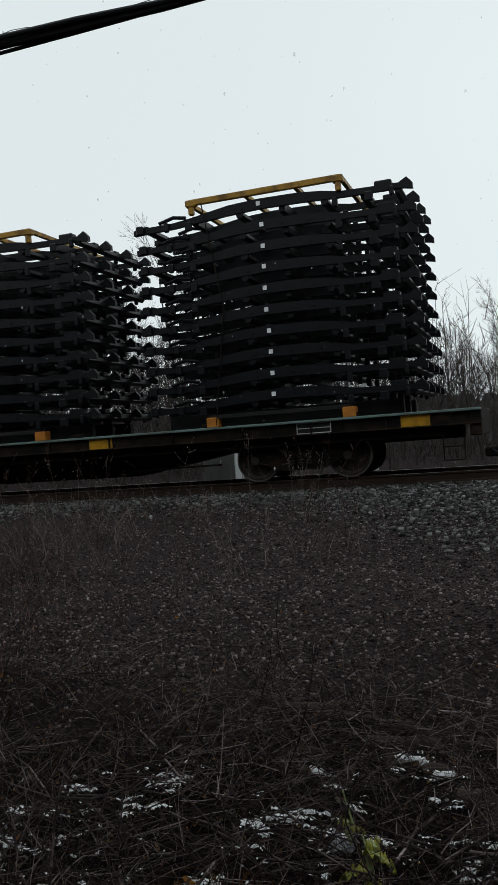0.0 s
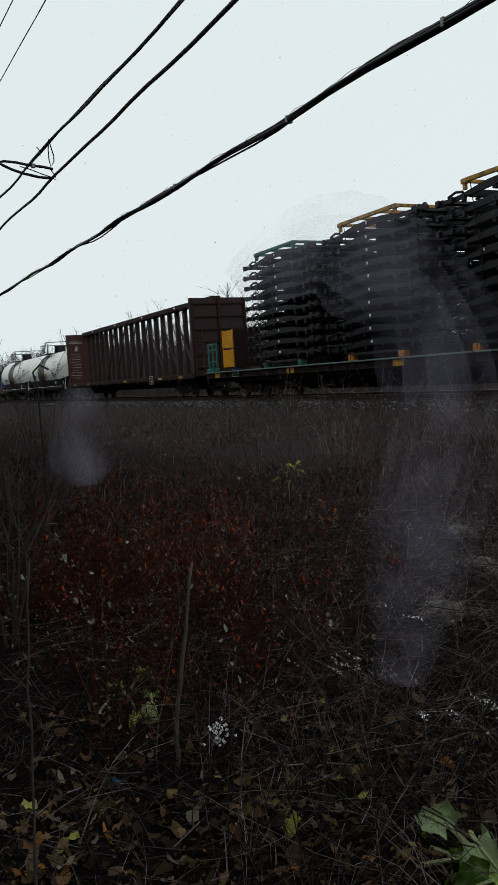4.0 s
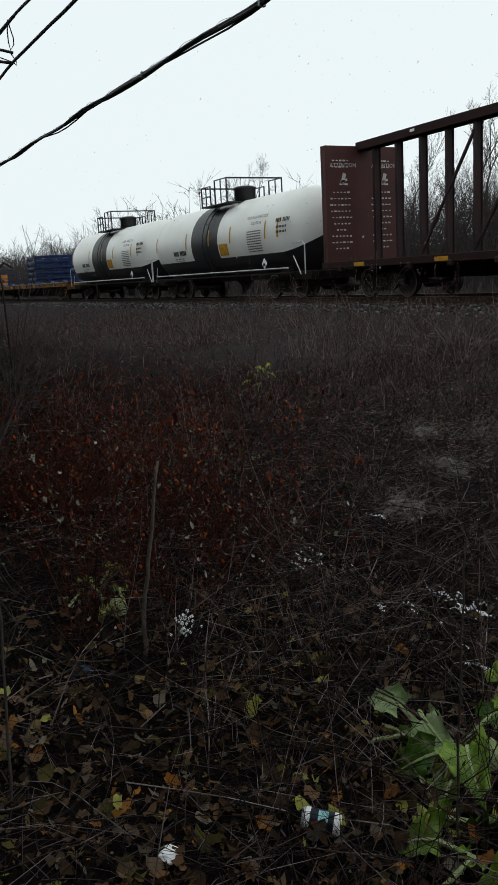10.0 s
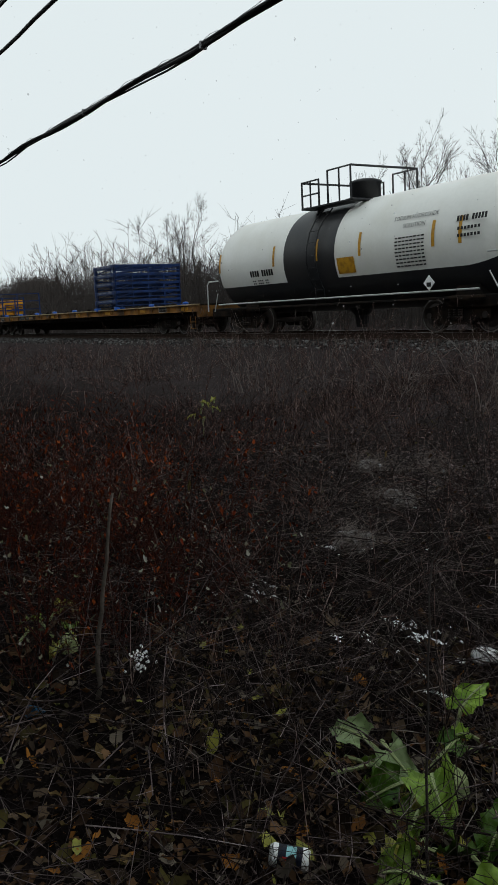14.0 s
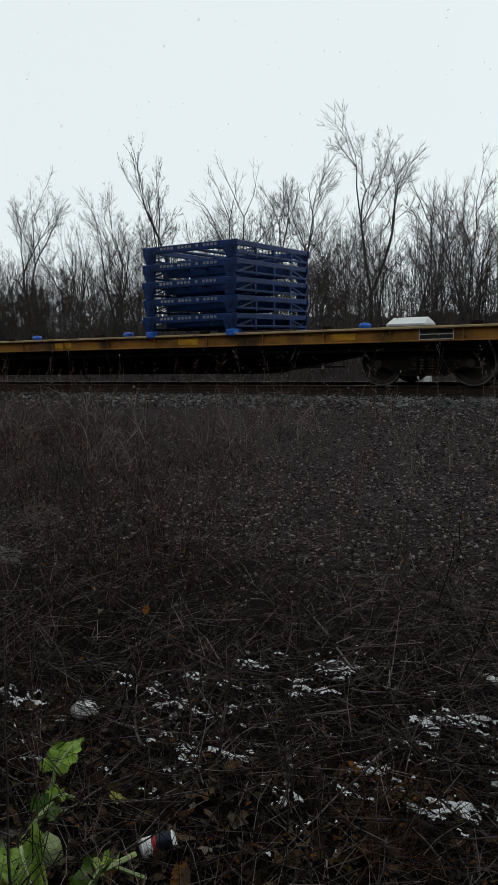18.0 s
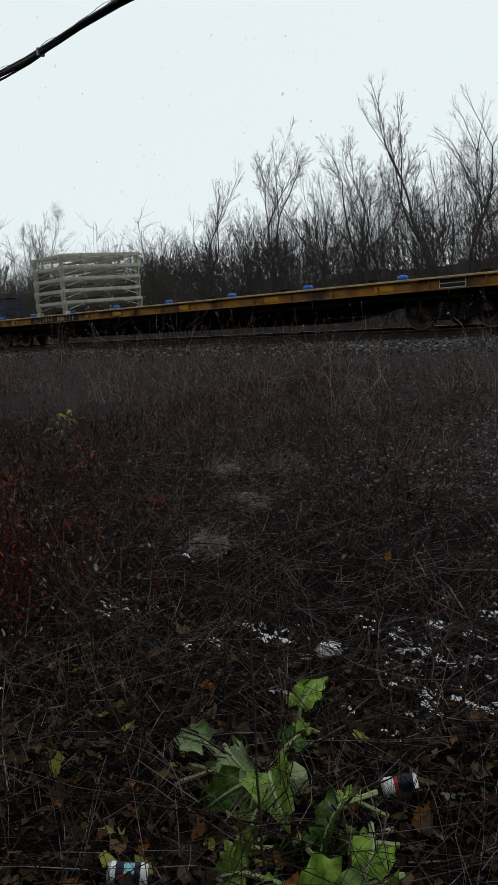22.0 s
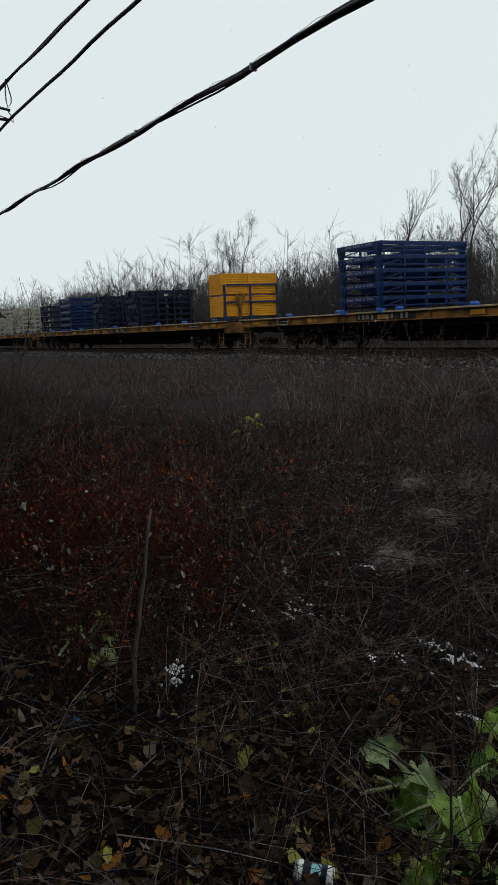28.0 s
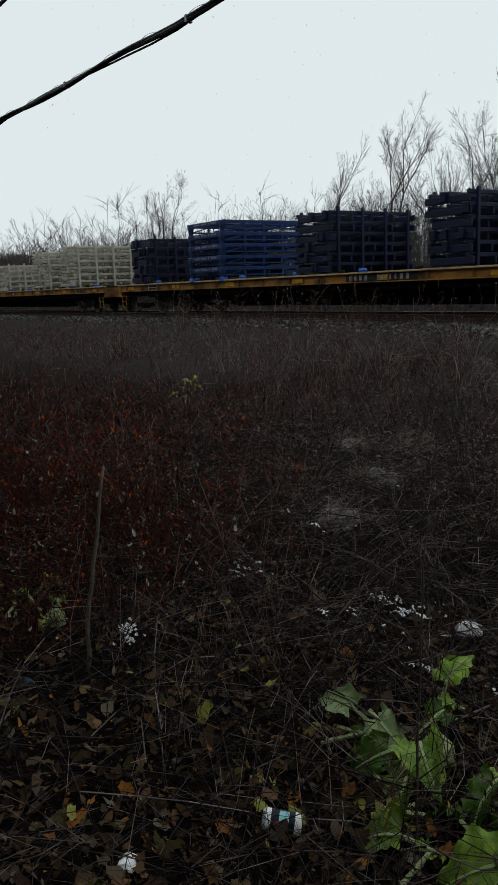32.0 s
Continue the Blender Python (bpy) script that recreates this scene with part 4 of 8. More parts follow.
def brush_field(name, label, count, area, tall, rad, mat_name, per=5, spread=0.12, lean=0.35, arch=0.6, branch=5, twigs=2, accept=None, seeds=0.0):
    """Dead bushes: several arching stems from each root, with forked side shoots and, on some tips, seed heads."""
    m = count // per
    x, y = RNG.uniform(area[0], area[1], m * 3), RNG.uniform(area[2], area[3], m * 3)
    if accept is not None:
        keep = RNG.random(m * 3) < accept(x, y)
        x, y = x[keep], y[keep]
    x, y = np.repeat(x[:m], per), np.repeat(y[:m], per)
    n = len(x)
    size = np.repeat(0.35 + 0.95 * RNG.random(n // per) ** 1.4, per)
    off = RNG.normal(0, spread, (n, 2)) * size[:, None]
    x, y = x + off[:, 0], y + off[:, 1]
    z = np.array([height(a, b) for a, b in zip(x, y)])
    h = RNG.uniform(tall[0], tall[1], n) * size
    ang = np.arctan2(off[:, 1], off[:, 0]) + RNG.normal(0, 0.9, n)
    out = np.stack([np.cos(ang), np.sin(ang), 0 * ang], 1)
    tilt = np.minimum(0.06 + np.abs(RNG.normal(0, lean, n)), 1.3)
    d = out * np.sin(tilt)[:, None] + np.array([0, 0, 1.0]) * np.cos(tilt)[:, None]
    p, r = np.stack([x, y, z - 0.02], 1), RNG.uniform(rad[0], rad[1], n)
    bow = arch * RNG.random(n)[:, None] ** 2
    P0, P1, R0, R1, joints, ways, segs = [], [], [], [], [p], [d], 6
    for i in range(segs):
        d = d + bow * (out * 0.35 - np.array([0, 0, 0.55])) * ((i + 1) / segs) + RNG.normal(0, 0.085, (n, 3))
        d /= np.linalg.norm(d, axis=1)[:, None]
        q = p + d * (h / segs)[:, None]
        P0.append(p); P1.append(q); R0.append(r * (1 - 0.13 * i)); R1.append(r * (1 - 0.13 * (i + 1)))
        p = q
        joints.append(p); ways.append(d)
    J, W, me = np.stack(joints), np.stack(ways), np.arange(n)
    for b in range(branch):
        k = RNG.integers(1, segs + 1, n)
        u = RNG.random(n)[:, None]
        a0 = J[k - 1, me] * u + J[k, me] * (1 - u)
        w = W[k, me] * 0.8 + RNG.normal(0, 0.42, (n, 3)) + np.array([0, 0, 0.12])
        w /= np.linalg.norm(w, axis=1)[:, None]
        ln = (h * RNG.uniform(0.1, 0.34, n) * (1.25 - k / segs))[:, None]
        a1 = a0 + w * ln * 0.55
        w2 = w + RNG.normal(0, 0.25, (n, 3)) + np.array([0, 0, 0.08])
        w2 /= np.linalg.norm(w2, axis=1)[:, None]
        a2 = a1 + w2 * ln * 0.5
        P0 += [a0, a1]; P1 += [a1, a2]; R0 += [r * 0.5, r * 0.38]; R1 += [r * 0.38, r * 0.22]
        for t in range(twigs):
            w3 = w2 + RNG.normal(0, 0.5, (n, 3))
            w3 /= np.linalg.norm(w3, axis=1)[:, None]
            b0 = a0 + (a1 - a0) * RNG.uniform(0.3, 1.0, n)[:, None]
            P0.append(b0); P1.append(b0 + w3 * ln * 0.42); R0.append(r * 0.32); R1.append(r * 0.18)
        if seeds:
            tip = RNG.random(n) < seeds
            P0.append(a2[tip]); P1.append(a2[tip] + w2[tip] * 0.02); R0.append(r[tip] * 2.2); R1.append(r[tip])
    v, f = tubes(np.concatenate(P0), np.concatenate(P1), np.concatenate(R0), np.concatenate(R1))
    tagged(new(name, mesh_of(name, v, f, M[mat_name])), label, "dry weeds", kind="stuff")


def left_weeds(x, y):
    """Weeds grow thick away from the bare ground by the logs."""
    a = np.arctan2(-x, y)
    return np.clip((a - 0.42) / 0.4, 0.0, 1.0) * np.clip(1.25 - (y - 9.2) / 3.2, 0.12, 1)


def far_left(x, y):
    return np.clip(1.3 - (y - 8.8) / 4.0, 0.15, 1) + 0 * x


def clumps(x, y, k=1.0):
    """Thick and thin places."""
    s = np.sin(k * (1.7 * x + 0.6 * y)) + np.sin(k * (2.3 * y - 1.1 * x) + 1.0) + np.sin(k * 3.9 * x + 2.2) + np.sin(k * (4.7 * y + 0.5 * x))
    return np.clip(0.5 + 0.33 * s, 0.04, 1)


MOUNDS = ((-4.57, 4.03), (-3.87, 3.08), (-5.6, 4.7), (-5.1, 5.0))


def open_strip(x, y):
    """Low flattened ground between the litter and the standing brush."""
    bare = np.ones_like(x)
    for mx, my in MOUNDS:
        bare *= np.clip((np.hypot(x - mx, y - my) - 0.3) / 0.25, 0.0, 1)
        bare *= np.clip((np.hypot(x - mx * 0.86, y - my * 0.86) - 0.3) / 0.25, 0.1, 1)
    return np.clip((np.hypot(x, y) - 2.9) / 1.6, 0.06, 1) * bare


brush_field("dry_weeds", "dead red-brown brush, forked and tangled", 3000, (-11, -0.8, 2.0, 10.5), (0.3, 0.85), (0.0013, 0.004), "stem", 6, 0.2, 0.62, 1.3, 5, 1, lambda x, y: left_weeds(x, y) * clumps(x, y) * open_strip(x, y), 0.12)
brush_field("dry_weeds", "dark wet brush stems among the dead weeds", 2000, (-11, -0.8, 2.2, 11.0), (0.25, 0.8), (0.0015, 0.0046), "darktwig", 5, 0.2, 0.65, 1.4, 5, 2, lambda x, y: left_weeds(x, y) * open_strip(x, y), 0.15)
brush_field("dry_weeds", "dead brown brush farther along the bank", 2100, (-36, -10, 0.5, 11.3), (0.45, 1.05), (0.003, 0.0065), "stem", 6, 0.3, 0.55, 1.1, 4, 1, lambda x, y: far_left(x, y) * clumps(x, y, 0.7), 0.15)
brush_field("dry_weeds", "thin tall weed stalks close by", 70, (-3.2, -0.7, 0.9, 2.4), (0.5, 1.05), (0.0011, 0.0024), "stem", 3, 0.1, 0.25, 0.6, 6, 1, None, 0.2)
brush_field("near_stems", "thin dark dead stalks standing close by", 130, (-2.7, -0.5, 0.75, 1.75), (0.35, 0.95), (0.0012, 0.0026), "darktwig", 3, 0.12, 0.2, 0.7, 5, 1, None, 0.15)
brush_field("bank_weeds", "tall dry weeds with seed heads on the bank", 700, (-24, -1.0, 8.2, 13.2), (0.5, 1.35), (0.002, 0.0048), "stem", 3, 0.15, 0.25, 0.4, 7, 1, lambda x, y: np.clip((-x - 1.5) / 6, 0.0, 1) * clumps(x, y), 0.75)
brush_field("bank_weeds", "pale dry stalks with seed heads on the bank", 240, (-24, -0.2, 8.0, 13.0), (0.5, 1.4), (0.002, 0.0045), "straw", 3, 0.15, 0.22, 0.4, 6, 1, lambda x, y: np.clip((-x + 0.3) / 6, 0.0, 1) * clumps(x, y), 0.8)
brush_field("bramble", "red-brown bramble thicket", 620, (-5.9, -3.3, 0.9, 2.3), (0.5, 1.25), (0.0018, 0.0038), "redstem", 6, 0.12, 0.4, 1.0, 6, 2, lambda x, y: clumps(x, y, 2.0), 0.1)
scatter_stems("fallen_twigs", "tangle of fallen twigs and dead grass on the ground", 3600, (-9, 4, 0.4, 6.4), (0.3, 1.0), (0.001, 0.0034), "brush", 0.15, 2, 1.3, lambda x, y: np.clip((6.2 - y) / 2.0, 0, 1) * clumps(x, y, 1.3) * np.clip(0.85 + x * 0.14, 0.3, 1))
scatter_stems("fallen_twigs", "dark wet twigs lying over one another", 2200, (-7, 2.4, 1.3, 5.0), (0.2, 0.9), (0.0012, 0.0045), "darktwig", 0.2, 3, 1.2, lambda x, y: np.clip((5.0 - y) / 1.2, 0, 1))
scatter_stems("fallen_twigs", "thin brown twigs over the leaf litter", 1400, (-4.6, 1.2, 0.25, 2.6), (0.15, 0.6), (0.0008, 0.0022), "darktwig", 0.2, 3, 1.25, lambda x, y: clumps(x, y, 2.0))
scatter_stems("fallen_twigs", "thin grey-brown stalks bent over the leaf litter", 800, (-4.8, 1.2, 0.25, 2.8), (0.25, 0.8), (0.0008, 0.0021), "brush", 0.3, 3, 1.1, lambda x, y: clumps(x, y, 1.7))
scatter_stems("fallen_twigs", "thin brown twigs and stalks strewn over the gravel", 240, (-3, 6, 4.8, 9.2), (0.12, 0.5), (0.001, 0.0026), "stem", 0.3, 2, 1.15, lambda x, y: clumps(x, y, 1.1))
scatter_stems("gravel_weeds", "thin dead weeds standing on the gravel", 260, (-4.5, 6, 4.6, 11.5), (0.1, 0.5), (0.0009, 0.0022), "darktwig", 0.4, 4, 0.0, lambda x, y: clumps(x, y, 0.9) * np.clip((0.9 - x) / 3, 0.25, 1))
scatter_stems("dead_grass", "pale flattened dead grass and straw", 2100, (-7, 2.5, 1.2, 6.4), (0.2, 0.7), (0.0008, 0.0018), "straw", 0.1, 1, 1.4, lambda x, y: np.clip((6.2 - y) / 2.5, 0, 1) * np.clip(1 - x / 1.5, 0.6, 1))
for px, py, n, lo, hi in ((-7.2, 8.2, 16, 0.8, 1.5), (-5.7, 10.6, 12, 0.6, 1.2), (-6.2, 9.6, 12, 0.5, 1.1), (-9.6, 8.8, 14, 0.6, 1.3), (4.6, 11.8, 2, 0.8, 1.1), (-12.5, 8.0, 14, 0.6, 1.4), (-2.6, 9.4, 7, 0.4, 0.8)):
    scatter_stems("dry_plant", "clump of tall pale dry weed stalks", n, (px - 0.45, px + 0.45, py - 0.35, py + 0.35), (lo, hi), (0.004, 0.008), "straw", 0.3, 5, 0.0, None, 0.3)
scatter_stems("fallen_twigs", "thin grey twigs lying across the snow crusts", 1100, (-2.2, 2.2, 2.0, 4.4), (0.25, 0.8), (0.0014, 0.0036), "brush", 0.2, 3, 1.3)
scatter_stems("fallen_branches", "grey-brown broken branches lying across the brush pile", 240, (-1.8, 2.2, 2.2, 4.3), (0.3, 0.9), (0.003, 0.008), "brush", 0.15, 2, 1.35)
brush_field("brush_pile_stems", "dark thin stems standing out of the brush pile", 90, (-1.6, 2.0, 1.9, 4.2), (0.2, 0.6), (0.0012, 0.003), "darktwig", 3, 0.12, 0.3, 0.8, 4, 1)
for px, py in MOUNDS:
    scatter_stems("grass_tussock", "flattened pale tussock of dead grass", 150, (px - 0.22, px + 0.22, py - 0.16, py + 0.16), (0.12, 0.34), (0.001, 0.0022), "straw", 0.3, 1, 1.0)
scatter_stems("rusty_fern", "orange-brown withered fern fronds", 60, (1.25, 1.95, 3.2, 4.0), (0.25, 0.6), (0.0015, 0.003), "rust", 0.5, 9, 0.0)
scatter_stems("rusty_fern", "orange-brown withered grass tuft", 30, (-0.98, -0.8, 2.1, 2.35), (0.15, 0.35), (0.0012, 0.0025), "rust", 0.4, 6, 0.0)


def leaf_field(name, label, count, area, size, mat_name, lift=0.03, accept=None, upright=0.35):
    """Curled fallen leaves with ragged, lobed outlines."""
    x, y = RNG.uniform(area[0], area[1], count * 2), RNG.uniform(area[2], area[3], count * 2)
    if accept is not None:
        keep = RNG.random(count * 2) < accept(x, y)
        x, y = x[keep], y[keep]
    x, y = x[:count], y[:count]
    n = len(x)
    z = np.array([height(a, b) for a, b in zip(x, y)]) + RNG.uniform(0.004, lift, n)
    a = RNG.uniform(0, 2 * np.pi, n)
    s = size[0] + (size[1] - size[0]) * RNG.random(n) ** 2.0
    u = np.stack([np.cos(a), np.sin(a), RNG.normal(0, upright, n)], 1)
    w = np.stack([-np.sin(a), np.cos(a), RNG.normal(0, upright, n)], 1)
    c = np.stack([x, y, z], 1)
    k = 10
    ang = np.arange(k) * 2 * np.pi / k
    rad = np.where(np.arange(k) % 2 == 0, 1.0, 0.84)[None] * RNG.uniform(0.62, 1.12, (n, k))
    slim = RNG.uniform(0.3, 0.85, n)[:, None]
    curl = RNG.normal(0, 0.5, (n, k)) + RNG.uniform(-0.3, 1.2, n)[:, None]
    px, py = rad * np.cos(ang), rad * np.sin(ang) * slim
    ring = c[:, None] + (u[:, None] * px[..., None] + w[:, None] * py[..., None] + np.array([0, 0, 1.0]) * (curl * rad * 0.5)[..., None]) * s[:, None, None]
    v = np.concatenate([ring, c[:, None]], 1).reshape(-1, 3)
    f = np.array([(k, i, (i + 1) % k) for i in range(k)])
    f = (f[None] + (np.arange(n) * (k + 1))[:, None, None]).reshape(-1, 3)
    tagged(new(name, mesh_of(name, v, f, M[mat_name])), label, "leaves", kind="stuff")


leaf_field("leaf_litter", "brown and tan fallen leaves on dark soil", 9000, (-4.8, 1.5, 0.1, 2.6), (0.007, 0.043), "deadleaf", 0.05, lambda x, y: np.clip(1.25 - np.hypot(x + 1.5, y - 0.7) / 2.2, 0.03, 1))
leaf_field("leaf_litter", "scattered brown leaves among the weeds", 1800, (-9, 2, 1.5, 7), (0.01, 0.026), "deadleaf", 0.12)
leaf_field("leaf_litter", "small dark rotting leaves in the brush pile", 5200, (-2.6, 2.4, 1.9, 4.6), (0.007, 0.02), "deadleaf", 0.05)
leaf_field("pale_leaves", "faded grey-green leaves caught in the brambles", 900, (-6.2, -3.1, 0.7, 2.3), (0.007, 0.018), "faded", 0.55, lambda x, y: clumps(x, y, 2.6), 0.8)
leaf_field("red_leaves", "red-brown leaves clinging to brambles", 7600, (-6.0, -3.1, 0.9, 2.4), (0.004, 0.014), "redleaf", 0.95, lambda x, y: clumps(x, y, 3.5) ** 2, 0.9)
leaf_field("curled_leaves", "dark curled dead leaves caught in the brush", 1500, (-9, -1.2, 2.4, 8.0), (0.007, 0.02), "deadleaf", 0.55, lambda x, y: left_weeds(x, y) * clumps(x, y, 1.6) ** 2, 0.9)
leaf_field("rusty_leaves", "orange-brown withered fern leaves", 420, (1.2, 2.1, 3.0, 4.1), (0.006, 0.017), "rust", 0.42, lambda x, y: clumps(x, y, 3.0), 0.9)
leaf_field("yellow_leaves", "yellow-green fallen leaves", 60, (-3.4, -0.6, 0.2, 2.0), (0.02, 0.045), "yellowleaf", 0.06)


def stones(name, label, count, area, size, mat_name, accept=None):
    """Broken stones: squashed eight-sided lumps with shifted corners."""
    x, y = RNG.uniform(area[0], area[1], count * 2), RNG.uniform(area[2], area[3], count * 2)
    if accept is not None:
        keep = RNG.random(count * 2) < accept(x, y)
        x, y = x[keep], y[keep]
    x, y = x[:count], y[:count]
    n = len(x)
    s = RNG.uniform(size[0], size[1], n) * RNG.choice([0.7, 1.0, 1.0, 1.3], n)
    z = np.array([height(a, b) for a, b in zip(x, y)]) + s * 0.25
    a = RNG.uniform(0, 6.28, n)
    cube = np.array([(i, j, k) for k in (-1, 1) for i, j in ((-1, -1), (1, -1), (1, 1), (-1, 1))], float) * 0.62
    v = cube[None] * (1 + RNG.normal(0, 0.22, (n, 8, 3))) * np.array([1, 0.8, 0.62]) * s[:, None, None]
    t = RNG.normal(0, 0.4, n)
    vy, vz = v[..., 1] * np.cos(t)[:, None] - v[..., 2] * np.sin(t)[:, None], v[..., 1] * np.sin(t)[:, None] + v[..., 2] * np.cos(t)[:, None]
    vx = v[..., 0]
    v = np.stack([vx * np.cos(a)[:, None] - vy * np.sin(a)[:, None] + x[:, None], vx * np.sin(a)[:, None] + vy * np.cos(a)[:, None] + y[:, None], vz + z[:, None]], -1).reshape(-1, 3)
    q = np.array([(0, 3, 2, 1), (4, 5, 6, 7), (0, 1, 5, 4), (1, 2, 6, 5), (2, 3, 7, 6), (3, 0, 4, 7)])
    f = (q[None] + (np.arange(n) * 8)[:, None, None]).reshape(-1, 4)
    tagged(new(name, mesh_of(name, v, f, M[mat_name])), label, "stones", kind="stuff")


stones("ballast", "grey crushed-stone ballast on the track bank", 24000, (-13, 6.5, 9.4, 15.1), (0.016, 0.04), "stone", lambda x, y: np.clip((y - 8.8 - np.clip((-x - 0.5) / 3.0, 0, 1) * 3.0) / 2.0, 0, 1))
stones("ballast", "grey ballast farther along the track", 4500, (-60, -13, 12.2, 15), (0.03, 0.055), "stone")
stones("gravel", "fine dark gravel below the bank", 50000, (-8, 4.8, 3.6, 12.4), (0.007, 0.019), "gravel", lambda x, y: np.clip((y - 3.6) / 2, 0, 1) * np.clip(1 + (x + 3.5) / 4, 0.15, 1))


# ---- railway cars ----
WHEELS = []

def bogie(parent, x, wheel_r=0.42):
    """A two-axle truck; its wheelsets are parts of their own."""
    top = RAIL - DECK      # heights below the deck
    for sy in (-1, 1):
        b = Build()
        y = sy * 0.98
        b.plate([(x - 1.05, top + 0.36), (x - 1.05, top + 0.58), (x - 0.72, top + 0.64), (x - 0.3, top + 0.74), (x + 0.3, top + 0.74), (x + 0.72, top + 0.64), (x + 1.05, top + 0.58), (x + 1.05, top + 0.36),
                 (x + 0.74, top + 0.36), (x + 0.42, top + 0.2), (x - 0.42, top + 0.2), (x - 0.74, top + 0.36)], y - 0.06, 0.12)
        frame_part = part("side_frame", b, M["dark_frame"], parent)
        sp = Build()
        for k in (-0.16, 0, 0.16):
            for j in range(5):
                sp.lathe([(top + 0.3 + j * 0.055, 0.045), (top + 0.33 + j * 0.055, 0.062), (top + 0.345 + j * 0.055, 0.045)], 'z', (x + k, y - sy * -0.08, 0), 8)
        part("spring_nest", sp, M["wheel"], frame_part)
    part("bolster", Build().box((x, 0, top + 0.55), (0.4, 2.2, 0.25), 0.03), M["dark_frame"], parent)
    for dx in (-0.89, 0.89):
        ws = new("wheelset")
        WHEELS.append(ws)
        ws.parent = parent
        ws.location = (x + dx, 0, top + wheel_r)
        for sy in (-1, 1):
            y = sy * 0.78
            prof = [(y - 0.07, 0.05), (y - 0.07, 0.12), (y - 0.03, 0.3), (y - 0.07, wheel_r - 0.06), (y - 0.07, wheel_r), (y + 0.05, wheel_r), (y + 0.05, wheel_r - 0.06), (y + 0.03, 0.3), (y + 0.06, 0.12), (y + 0.06, 0.05)]
            part("wheel", Build().lathe(prof, 'y', n=28), M["wheel"], ws)
        part("axle", Build().lathe([(-1.05, 0.0), (-1.05, 0.08), (1.05, 0.08), (1.05, 0.0)], 'y', n=12), M["wheel"], ws)
        for sy in (-1, 1):
            part("rim", Build().lathe([(sy * 0.8502, wheel_r - 0.03), (sy * 0.856, wheel_r - 0.028), (sy * 0.856, wheel_r - 0.006), (sy * 0.8502, wheel_r - 0.004)], 'y', n=28), M["tread"], ws)


def coupler(parent, x, d):
    z = -0.8
    b = Build().box((x + d * 0.3, 0, z), (0.7, 0.16, 0.18), 0.03).box((x + d * 0.72, 0.03, z), (0.26, 0.3, 0.28), 0.06)
    part("coupler", b, M["dark_frame"], parent)
    part("air_hose", Build().tube([(x + d * 0.1, -0.35, z + 0.05), (x + d * 0.4, -0.33, z - 0.2), (x + d * 0.65, -0.2, z - 0.25)], 0.025), M["cable"], parent)


